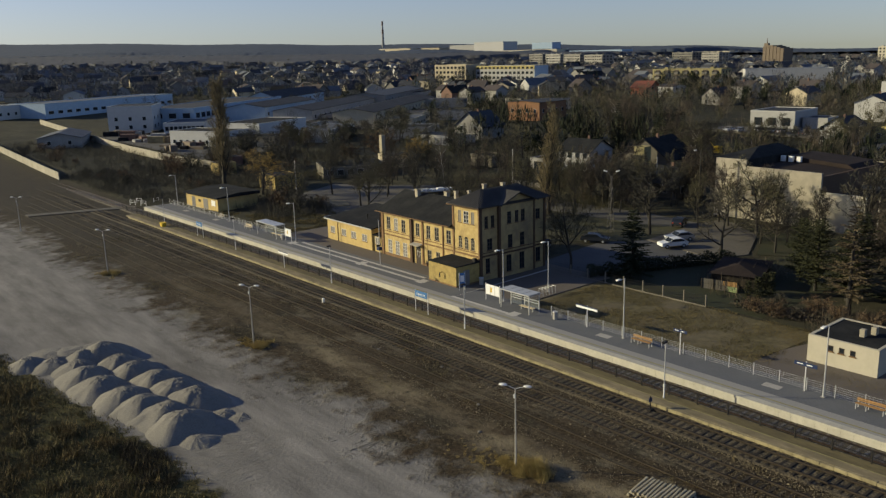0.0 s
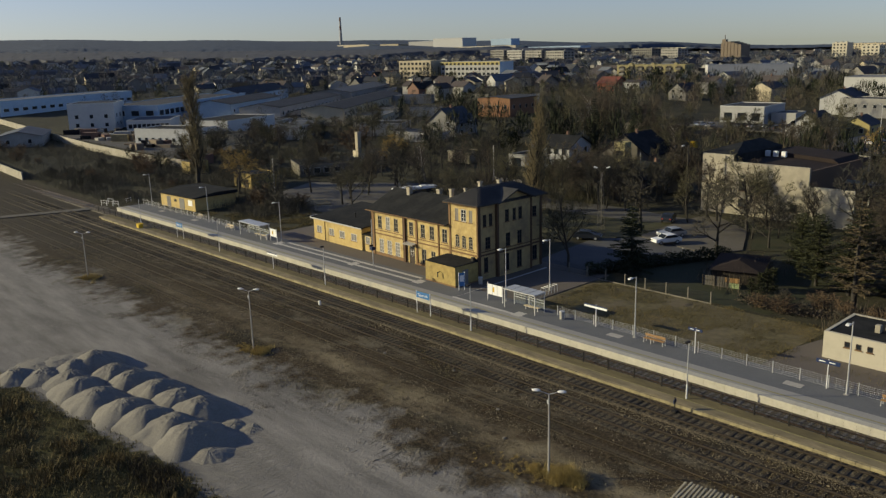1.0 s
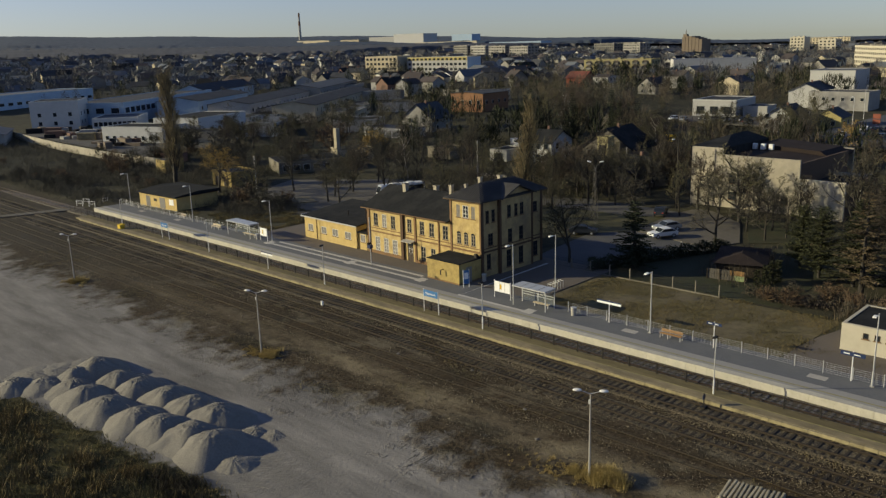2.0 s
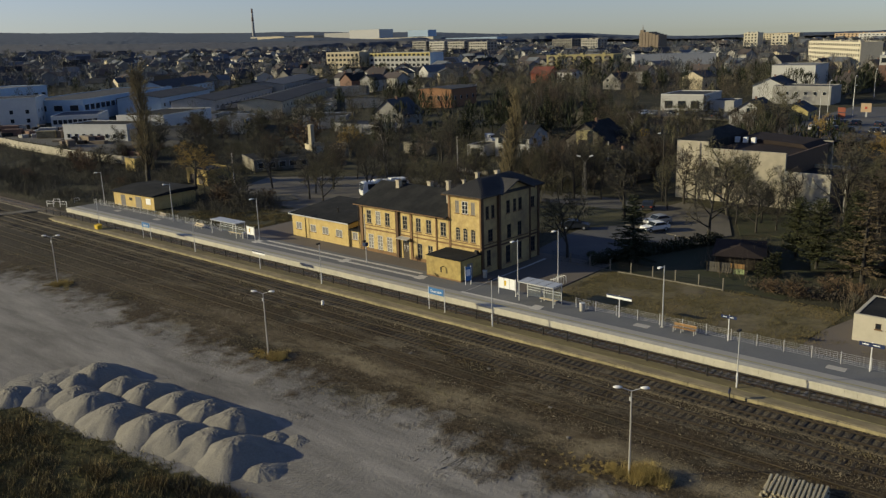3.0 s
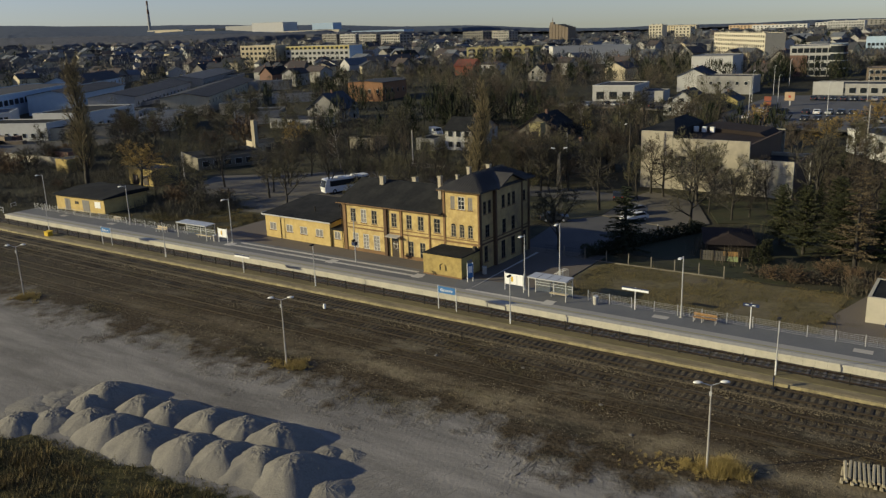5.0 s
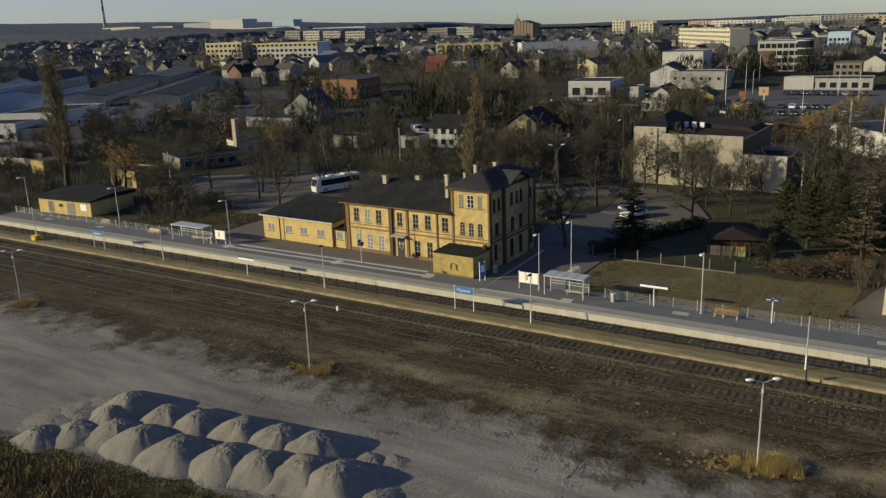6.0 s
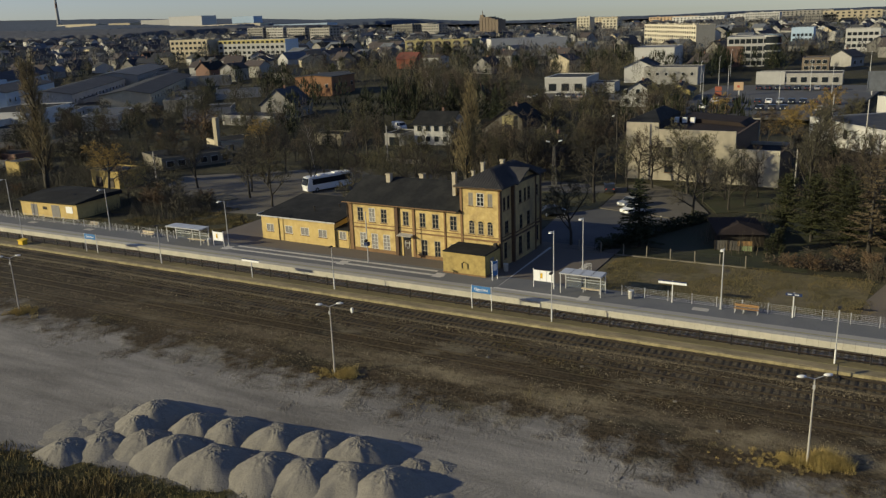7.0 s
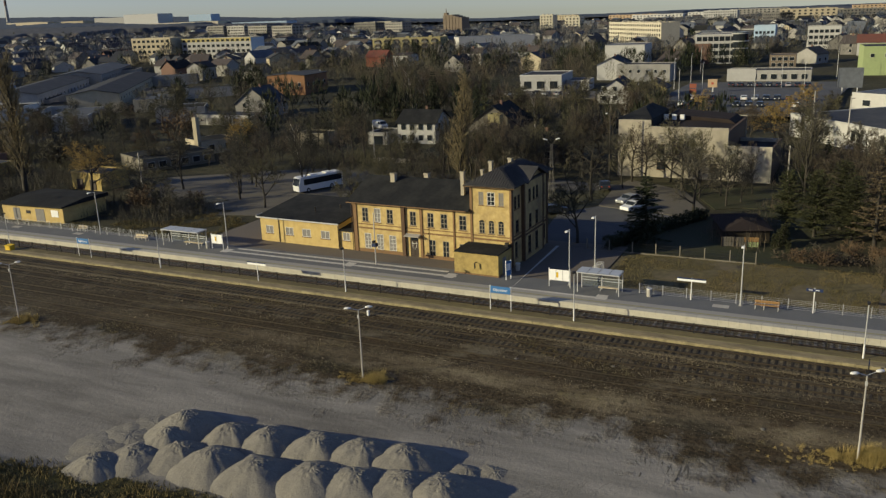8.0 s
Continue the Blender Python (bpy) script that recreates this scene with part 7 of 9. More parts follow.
flat_house("white_office", "blue-white four-storey office building", "office building", place(520, 88, 0), 12, 12, 11.0, M["blue_wall"], M["grey_roof"], rows=(0.8, 3.6, 6.4), nx=5, ww=1.5, wh=1.5, plain=True)
gable_house("red_roofed_hall", "white hall with a red roof", place(415, 26, 0), 14, 18, 6.0, 3.2, M["white_wall"], M["red_roof"], rows=(1.2, 3.8), n_side=5, n_gable=0, ridge="y")
block(860, 62, 0, 12, 50, 5, M["beige_wall"], "far beige and cream block of flats", n=10, ny=0, glazing="far")
flat_house("green_building", "bright green shop building", "shop", place(325, 22, 4), 22, 20, 10.0, M["green_wall"], M["grey_roof"], rows=(6.5,), nx=4, ww=1.2, wh=1.2)
shop = flat_house("shop_building", "low shop with a dark roof and a pale mural wall", "shop", place(303, 58, 2), 14, 28, 3.6, M["grey_wall"], M["grey_roof"], rows=(0.8,), nx=8, ww=2, wh=1.8)
part("mural_wall", boxed(-0.3, 18.5, 0, 0.0, 28.2, 4.6), M["white_wall"], shop)
flat_house("brick_shop", "small brown shop building with large windows", "shop", place(350, 66, 2), 12, 10, 5.4, M["church_brick"], M["grey_roof"], rows=(1.0, 3.4), nx=4, ww=1.6, wh=1.4)
billboard = thing("billboard", place(266, 42, 0), "large pale billboard on two posts beside the car park", "billboard")
part("panel", boxed(0, 0, 2.0, 0.3, 7.0, 8.0), M["pale_roof"], billboard)
for yy in (1.2, 5.4):
    part("post", boxed(0.0, yy, -0.5, 0.3, yy + 0.35, 2.0), M["galvanised"], billboard)
price = thing("price_sign", place(262, 84, 0), "beige sign box with a small red mark beside the car park", "sign")
part("panel", boxed(0, 0, 2.2, 0.4, 2.9, 4.8), M["orange_pale"], price)
part("mark", boxed(-0.03, 1.1, 3.1, 0.0, 1.8, 3.8), M["stripe_red"], price)
part("post", boxed(0.1, 1.1, -0.5, 0.3, 1.5, 2.2), M["galvanised"], price)
banner = thing("banner_sign", place(256, 89.5, 0), "orange-red double sign panel on a post beside the car park", "sign")
for z in (1.0, 2.6):
    part("panel", boxed(0, 0, z, 0.25, 2.1, z + 1.35), M["red_render"], banner)
part("post", boxed(0.05, 0.95, -0.5, 0.2, 1.15, 1.0), M["galvanised"], banner)
orange = gable_house("orange_building", "orange plastered building with a dark shallow roof", place(240, 229, 6), 18, 16, 7.2, 0.6, M["orange_wall"], M["grey_roof"], rows=(3.2,), n_side=4, n_gable=4, ridge="x", chimney=False, kind_of="building")
gable_house("gabled_house", "white house with a dark pitched roof and two gable windows", place(186, 204, 10), 12, 12, 4.4, 4.6, M["old_render"], M["grey_roof"], rows=(0.7, 3.2), n_side=2, n_gable=2, ridge="x")
gable_house("red_house", "tall orange-red house with a red roof", place(353, 259, 6), 11, 10.5, 5.0, 3.0, M["red_render"], M["red_tiles"], rows=(1.2, 4.0), n_side=0, ridge="y")
gable_house("white_house", "small white house beside the red one", place(356, 247, 0), 11, 9, 5.5, 1.0, M["white_wall"], M["brownred_roof"], rows=(1.2, 3.6), n_side=2, ridge="y")
gable_house("garden_house", "white two-storey house with a dark tiled roof and paired windows", place(154, 132, 6), 10, 9.5, 5.0, 2.4, M["white_wall"], M["felt_roof"], rows=(0.8, 3.3), n_side=4, n_gable=2, ridge="y")
flat_house("garage", "low grey garage with a dark flat roof", "garage", place(150.5, 143, 6), 8, 5, 2.6, M["grey_wall"], M["felt_roof"], rows=(0.0,), nx=1, ww=2.4, wh=2.0, frame_mat=M["dark_frame"])
gable_house("dark_house", "dark-roofed house among the trees", place(157.4, 112, 4), 12, 13, 4.4, 4.4, M["dark_render"], M["felt_roof"], rows=(1.0,), n_side=0, n_gable=0, ridge="x")
flat_house("yellow_annex", "narrow pale yellow two-storey annex with dark windows", "house", place(152.2, 115.0, 4), 2.8, 2.7, 7.3, M["ochre_wall"], M["felt_roof"], rows=(1.2, 4.2), nx=1, ww=1.6, wh=1.5, frame_mat=M["dark_frame"])
gable_house("dark_house", "long low house with a dark roof", place(136, 96, -10), 9, 13, 2.8, 2.6, M["dark_render"], M["felt_roof"], rows=(1.0,), n_side=3, ridge="y")
gable_house("dark_house", "grey-gabled house with a steep dark roof", place(212, 148, 20), 12, 10, 3.2, 4.2, M["garden_concrete"], M["felt_roof"], rows=(1.0,), n_side=0, n_gable=2, ridge="x")
flat_house("grey_shed", "low grey shed with a dark roof", "shed", place(146, 158, 0), 6, 8, 2.6, M["garden_concrete"], M["felt_roof"])
church = thing("church", place(752, 398), "large brick church with ribbed tower-like front", "church")
for i in range(6):
    cb = fresh()
    h = 22 - abs(i - 3.5) * 1.0
    box(cb, 0, i * 3.5, -2, 18, i * 3.5 + 3.1, h)
    part("nave_bay", cb, M["church_brick"], church)
cs = fresh()
box(cs, 3, 17.5, 0, 7, 21.2, 23.5)
tube(cs, (5, 19.3, 23.5), (5, 19.3, 28), 0.5, 0.15, 6)
part("tower", cs, M["church_brick"], church)
stack2 = thing("tall_chimney", place(1777, 2417), "tall red and white banded factory chimney", "chimney")
for i in range(7):
    c = fresh()
    z0, z1 = i * 14.0 - 2, i * 14.0 + 12
    tube(c, (0, 0, z0), (0, 0, z1), 5.2 - i * 0.33, 5.2 - (i + 1) * 0.33, 14)
    part("band", c, M["brick_wall"] if i % 2 == 0 and i > 2 else M["grey_wall"], stack2)
for x, y, d, w, h, mt in ((1500, 1560, 150, 60, 26, "white_wall"), (1450, 1480, 90, 60, 34, "white_wall"), (1560, 1420, 60, 40, 32, "blue_wall"), (1380, 1640, 60, 40, 16, "beige_wall"), (1350, 1720, 90, 40, 14, "beige_wall"), (1480, 1900, 110, 40, 12, "cream_wall"), (1420, 1280, 170, 50, 14, "cream_wall"), (1460, 1130, 130, 50, 14, "blue_wall"), (1500, 900, 120, 50, 12, "cream_wall")):
    flat_house("factory_hall", "long bright factory hall at the edge of town", "factory", place(x, y, 10), w, d, h * 0.8, M[mt], M["pale_roof"], "far factory halls")
flat_house("long_store", "long low white store hall", "hall", place(474, 222, 33.6), 20, 47, 10.5, M["white_wall"], M["pale_roof"])

# works yard by the tracks
flat_house("blue_hall", "long pale blue works hall with a pale flat roof", "hall", place(112, 432, 28), 92, 24, 7.0, M["blue_wall"], M["pale_roof"], "works halls", rows=(2.2,), ny=16, ww=3, wh=1.4)
flat_house("white_block", "small white works block", "works block", place(92, 440, 28), 14, 16, 6.5, M["works_white"], M["grey_roof"], rows=(2.0,), ny=3, ww=1.2, wh=1.4)
flat_house("white_block", "three-storey pale white works block", "works block", place(124, 329, 57), 20, 17, 10.6, M["works_white"], M["grey_roof"], rows=(2.0, 5.2), nx=3, ny=3, ww=1.2, wh=1.4)
flat_house("blue_hall", "long pale blue works hall with rows of windows", "hall", place(142, 330, 38), 92, 26, 8.4, M["blue_wall"], M["grey_roof"], "works halls", rows=(4.6,), nx=4, ny=20, ww=3.2, wh=2.0)
flat_house("white_shop", "low white workshop with strip windows", "workshop", place(136, 307, 54), 22, 16, 4.6, M["works_white"], M["pale_roof"], rows=(2.0,), nx=9, ww=1.3, wh=1.5)
flat_house("low_white_store", "low white store with dark roof and small windows", "store", place(121.5, 261, 24), 13, 24, 5.0, M["works_white"], M["felt_roof"], rows=(1.1,), nx=8, ww=1.1, wh=1.2)
flat_house("white_store", "white two-storey store with dark roof", "store", place(135, 262, 24), 28, 18, 6.6, M["works_white"], M["felt_roof"], rows=(2.2,), ny=6, ww=1.2, wh=1.2)
for x, y, w, d, h, rh, wl, rf, lb in ((190, 271, 112, 17, 6.6, 1.5, "beige_wall", "grey_roof", "long beige works hall with a shallow dark roof"),
                                      (176, 294, 110, 17, 7.2, 1.5, "grey_wall", "grey_roof", "long grey works hall with a shallow dark roof"),
                                      (170, 322, 60, 18, 7.6, 1.6, "blue_wall", "grey_roof", "pale blue works hall with a shallow dark roof"),
                                      (212, 386, 70, 18, 6.6, 3.2, "blue_wall", "grey_roof", "blue gabled works hall"),
                                      (250, 345, 90, 20, 7.0, 1.6, "grey_wall", "pale_roof", "long pale-roofed works hall")):
    gable_house("works_hall", lb, place(x, y, 38), w, d, h, rh, M[wl], M[rf], "works halls", rows=(4.0,), n_side=0, n_gable=int(w / 6), ridge="x", chimney=False, kind_of="hall")
gable_house("store_shed", "low grey store shed by the tracks with a pale pitched roof", place(75, 307, -25), 14, 24, 3.4, 1.7, M["grey_wall"], M["pale_roof"], rows=(1.2,), n_side=2, n_gable=2, ridge="y", chimney=False, kind_of="shed")
for x, y, s, mt, lb in ((112, 318, 3.0, "brick_wall", "rusty brown container"), (117, 300, 2.6, "grey_wall", "grey container"), (108, 306, 2.4, "brick_wall", "brown container"), (112, 290, 2.6, "strip_sand", "sandy yellow container")):
    ct = thing("container", place(x, y, 40), lb + " in the works yard", "container", "containers")
    part("body", bevelled(boxed(0, 0, 0, s, 6, 2.5), 0.05), M[mt], ct)
flat_house("beige_hut", "small beige hut by the works wall", "hut", place(91.5, 203, 0), 5, 4.5, 3.0, M["hut_plaster"], M["grey_roof"], parapet=0.1)
flat_house("rust_store", "low brown brick store beside the works wall", "store", place(101, 218, 0), 5, 9, 2.4, M["brick_wall"], M["felt_roof"], parapet=0.1)
flat_house("beige_store", "small beige flat-roofed store with dark doors behind the shed", "store", place(89.5, 170, -2), 6.5, 8.0, 3.0, M["hut_plaster"], M["grey_roof"], rows=(0.2,), nx=2, ww=1.6, wh=1.8, frame_mat=M["dark_frame"], pane=M["dark_frame"])
flat_house("boiler_house", "long low grey building with a flat dark roof", "building", place(121.5, 170.5, 66), 13, 16, 2.6, M["garden_concrete"], M["felt_roof"], rows=(0.7,), nx=6, ww=1.5, wh=1.2, frame_mat=M["white_frame"], parapet=0.1)
flat_house("boiler_house", "low yellowish building beside a short chimney", "building", place(136, 176, 66), 9, 9, 3.0, M["beige_wall"], M["felt_roof"], rows=(0.7,), nx=2, parapet=0.1)
solid("boiler_chimney", boxed(-0.55, -0.55, -1, 0.55, 0.55, 8.8), M["beige_wall"], "square pale brick boiler chimney", "chimney", m=place(127.8, 180.7))
flat_house("row_garages", "row of low grey garages", "garages", place(170, 199, 0), 8, 20, 3.0, M["grey_wall"], M["grey_roof"], rows=(0.1,), nx=6, ww=2.4, wh=2.1, frame_mat=M["grey_wall"], pane=M["board_infill"], parapet=0.1)

# concrete panel walls round the works yard
def panel_wall(pts, h, label):
    th = thing("concrete_wall", pose(0, 0, 0), label, "wall", "works walls", "structure")
    pm = mesh_of("wall_panel", boxed(-0.08, 0, -0.6, 0.08, 2.9, h), M["concrete_wall"])
    po = mesh_of("wall_post", boxed(-0.13, -0.12, -0.6, 0.13, 0.12, h + 0.12), M["concrete_wall"])
    for (x0, y0), (x1, y1) in zip(pts[:-1], pts[1:]):
        L = math.hypot(x1 - x0, y1 - y0)
        n = max(1, round(L / 3.0))
        a = math.degrees(math.atan2(-(x1 - x0), y1 - y0))
        for i in range(n):
            x, y = x0 + (x1 - x0) * i / n, y0 + (y1 - y0) * i / n
            for nm, me in (("panel", pm), ("post", po)):
                o = part(nm, me, None, th)
                o.matrix_basis = pose(x, y, g(x, y), 0, 0, a) @ pose(0, 0.12 if nm == "panel" else 0, 0)


panel_wall([(60.8, 233.5), (64.7, 319.4), (66, 380)], 2.1, "pale concrete panel wall beside the tracks")
panel_wall([(96, 214), (94, 240.5), (94.2, 274.6), (97.8, 330), (102.6, 407)], 2.2, "long pale concrete panel wall of the works yard")

# ordinary houses of the town, on a loose street grid
house_rng = random.Random(9)
WALLS = ("old_render", "grey_wall", "old_render", "beige_wall", "old_render", "brick_wall")
ROOFS = ("grey_roof", "brownred_roof", "felt_roof", "grey_roof", "brownred_roof", "felt_roof", "brownred_roof")
near_kit, far_kit = [], []
for i in range(9):
    w, d = house_rng.uniform(8.5, 11), house_rng.uniform(9, 13)
    lb = "pitched-roof house of the town among bare trees"
    near_kit.append(gable_house("town_house", lb, pose(0, 0, -50), w, d, house_rng.uniform(3.4, 6), house_rng.uniform(2.2, 4), M[WALLS[i % 6]], M[ROOFS[i % 7]], "town houses",
                                rows=(1.0,) if i % 2 else (1.0, 3.6), n_side=2, n_gable=1, ridge="xy"[i % 2]))
KEEP_FREE = [(140, 305, 100, 245), (0, 150, -50, 340), (60, 260, 240, 520), (150, 350, 255, 450), (140, 270, -60, 100), (127, 180, 50, 160), (228, 335, 85, 165), (365, 420, 355, 460), (360, 420, 70, 130),
             (236, 262, 222, 250), (345, 375, 235, 270), (505, 530, 135, 195), (415, 445, 250, 325), (740, 790, 385, 430), (500, 610, 140, 215), (455, 500, 215, 280), (655, 760, 530, 725), (795, 830, 285, 340), (320, 360, 15, 95), (190, 340, -20, 100), (280, 330, 100, 160), (440, 475, 30, 105)]
far_trees = []
for kits, lo, hi, step, chance in ((near_kit, 150, 480, 25, 0.36),):
    first = set()
    for ix in range(0, int(hi / step) + 1):
        for iy in range(-8, int(hi / step) + 1):
            x, y = ix * step + house_rng.uniform(-6, 6), iy * step + house_rng.uniform(-6, 6)
            d = math.hypot(x, y)
            b = math.degrees(math.atan2(x, y))
            if not (lo < d < hi and 6 < b < 100):
                continue
            if any(a < x < c and e < y < f for a, c, e, f in KEEP_FREE):
                continue
            far_trees.append((x + house_rng.uniform(7, 15), y + house_rng.uniform(-12, 12)))
            if house_rng.random() > chance:
                far_trees.append((x, y))
                far_trees.append((x - 6, y + 7))
                continue
            src = house_rng.choice(kits)
            m = place(x, y, house_rng.choice((0, 90, 180, 270)) + house_rng.uniform(-12, 12) - 20)
            if src.name not in first:
                first.add(src.name)
                src.matrix_basis = m
            else:
                copy_thing(src, m)
    for src in kits:
        if src.name not in first:
            for o in (*src.children_recursive, src):
                bpy.data.objects.remove(o)


# houses too far off to count, in one mesh
def far_houses(seed, lo, hi, step, chance):
    rng = random.Random(seed)
    verts, faces, mats = [], [], []
    kinds = ("white_wall", "old_render", "beige_wall", "grey_wall", "brick_wall", "grey_roof", "brownred_roof", "felt_roof", "red_roof", "pale_roof")
    n = int(hi / step) + 1
    for ix in range(0, n):
        for iy in range(-8, n):
            x, y = ix * step + rng.uniform(-7, 7), iy * step + rng.uniform(-7, 7)
            d, b = math.hypot(x, y), math.degrees(math.atan2(x, y))
            if not (lo < d < (1150 if b < 45 else hi) and 4 < b < 100) or rng.random() > chance * (1.0 if d < 900 else 0.75):
                continue
            if any(a < x < c and e < y < f for a, c, e, f in KEEP_FREE):
                continue
            w, l, h, r = rng.uniform(4, 6), rng.uniform(4.5, 7.5), rng.uniform(3, 6), rng.uniform(1.6, 3.6)
            t = math.radians(rng.choice((0, 90)) + rng.uniform(-10, 10) - 20)
            z = land_height(x, y)
            ca, sa = math.cos(t), math.sin(t)
            pts = [(-w, -l, -2), (w, -l, -2), (w, l, -2), (-w, l, -2), (-w, -l, h), (w, -l, h), (w, l, h), (-w, l, h), (0, -l, h + r), (0, l, h + r),
                   (-w - 0.6, -l - 0.5, h - 0.35), (0, -l - 0.5, h + r + 0.15), (0, l + 0.5, h + r + 0.15), (-w - 0.6, l + 0.5, h - 0.35), (w + 0.6, -l - 0.5, h - 0.35), (w + 0.6, l + 0.5, h - 0.35)]
            k = len(verts)
            verts += [(x + px * ca - py * sa, y + px * sa + py * ca, z + pz) for px, py, pz in pts]
            # pale walls and roofs picked more often to make up for haze
            wm, rm = rng.choice((1, 1, 3, 1, 0, 3, 2, 0)), 5 + rng.choice((0, 0, 0, 1, 4, 2, 4, 0, 1, 4))
            for f, m in (((0, 1, 5, 8, 4), wm), ((1, 2, 6, 5), wm), ((2, 3, 7, 9, 6), wm), ((3, 0, 4, 7), wm), ((10, 11, 12, 13), rm), ((11, 14, 15, 12), rm)):
                faces.append(tuple(k + i for i in f))
                mats.append(m)
    me = bpy.data.meshes.new("far_houses")
    me.from_pydata(verts, [], faces)
    for nm in kinds:
        me.materials.append(M[nm])
    me.polygons.foreach_set("material_index", mats)
    tagged(new("far_houses", me), "far pitched-roof houses of the town, too many to count", "houses", kind="stuff")


far_houses(21, 480, 1400, 22, 0.62)
for x, y in [(wx, wy) for wx in range(0, 1300, 24) for wy in range(-100, 1300, 24)]:
    d = math.hypot(x, y)
    if 480 < d < 1300 and x > 0.05 * y:
        far_trees.append((x + house_rng.uniform(-10, 10), y + house_rng.uniform(-10, 10)))

# woods and gardens too far off to count
def far_wood(name, spots, mat, label, lo, hi, n, width, seed):
    """Many small trees in one mesh: twigs fan out from a fork in the crown, on a short stem."""
    rng = np.random.default_rng(seed)
    verts, faces = [], []
    for x, y in spots:
        z = land_height(x, y)
        h = rng.uniform(lo, hi)
        r = h * rng.uniform(0.26, 0.42)
        k = len(verts)
        w = width * 1.6
        verts += [(x - w, y, z - 0.5), (x + w, y, z - 0.5), (x, y, z + h * 0.7)]
        faces.append((k, k + 1, k + 2))
        for _ in range(n):
            t, u = rng.uniform(0, 6.283), rng.uniform(0.0, 1.0)
            zz = h * (0.22 + 0.76 * u)
            rr = r * math.sqrt(max(0.03, 1 - (2 * u - 0.85) ** 2 * 0.8)) * math.sqrt(rng.random())
            px, py = rr * math.cos(t), rr * math.sin(t)
            dx, dy, dz = px + rng.normal(0, 0.12) * h, py + rng.normal(0, 0.12) * h, zz - 0.1 * h + rng.normal(0, 0.08) * h
            L = h * rng.uniform(0.12, 0.28) / max(0.1, math.sqrt(dx * dx + dy * dy + dz * dz))
            dx, dy, dz = dx * L, dy * L, dz * L
            k = len(verts)
            a = rng.uniform(0, 6.283)
            w = width * rng.uniform(0.6, 1.4)
            ox, oy, oz = x + px - dx / 2, y + py - dy / 2, z + zz - dz / 2
            verts += [(ox - w * math.cos(a), oy - w * math.sin(a), oz), (ox + w * math.cos(a), oy + w * math.sin(a), oz), (ox + dx, oy + dy, oz + dz)]
            faces.append((k, k + 1, k + 2))
    ob = new(name, raw_mesh(name, verts, faces, mat))
    return tagged(ob, label, "trees", kind="stuff")


wr2 = random.Random(31)
groups = {"a": [], "b": [], "c": []}
for p in far_trees:
    groups["abbac"[wr2.randrange(5)]].append(p)
mid = [[], []]
while len(mid[0]) + len(mid[1]) < 2300:
    d, b = wr2.uniform(430, 1130), radians(wr2.uniform(4, 102))
    x, y = d * math.sin(b), d * math.cos(b)
    if any(a < x < c and e < y < f for a, c, e, f in KEEP_FREE):
        continue
    if noise.noise((x * 0.006, y * 0.006, 0.5)) + 0.25 * noise.noise((x * 0.02, y * 0.02, 3)) > -0.1:
        mid[wr2.random() < 0.35].append((x, y))
far_wood("garden_trees", groups["a"], M["hazed_twig"], "bare grey-brown garden trees of the town", 5, 10, 46, 0.12, 1)
far_wood("garden_trees", groups["b"], M["hazed_twig"], "bare grey garden trees of the town", 5, 10, 46, 0.12, 2)
far_wood("garden_trees", groups["c"], M["needles"], "dark evergreen garden trees of the town", 5, 11, 50, 0.26, 3)
far_wood("far_trees", mid[0], M["hazed_twig"], "far bare trees between the houses", 7, 12, 50, 0.2, 4)
far_wood("far_trees", mid[1], M["forest"], "far trees between the houses, tinted blue for haze", 7, 12, 50, 0.24, 5)


def canopy(name, mat, label, near, far, rows, seed):
    """Closed woodland seen from afar: one rolling sheet of crowns with a broken edge towards the town."""
    rng = np.random.default_rng(seed)
    cols = 620
    verts, faces = [], []
    for i in range(rows + 1):
        for j in range(cols + 1):
            b = 1.0 + 106.0 * j / cols
            lo = near + max(0.0, b - 35.0) * 26 + 130 * noise.noise((b * 0.35, seed, 0.0)) + 45 * noise.noise((b * 2.1, seed, 4.0))
            d = lo * (far / lo) ** (i / rows) * (1 + rng.uniform(-0.004, 0.004))
            t = radians(b)
            x, y = d * math.sin(t), d * math.cos(t)
            h = 8.0 + 13.0 * (d > 1750) * noise.noise((b * 0.13, 3.0, seed)) + 1.6 * noise.noise((x * 0.012, y * 0.012, 1.0)) + rng.uniform(-0.7, 0.7)
            verts.append((x, y, land_height(x, y) + (h if i else -1.0)))
    for i in range(rows):
        for j in range(cols):
            k = i * (cols + 1) + j
            faces.append((k, k + 1, k + cols + 2, k + cols + 1))
    return tagged(new(name, raw_mesh(name, verts, faces, mat, True)), label, "trees", kind="stuff")


canopy("forest", M["forest"], "forest on the hills along the horizon, haze blue in its colour", 1560, 4600, 46, 6)
canopy("bare_wood", M["bare_wood"], "bare woodland between the town and the hills, greyed for haze", 1130, 1700, 16, 8)

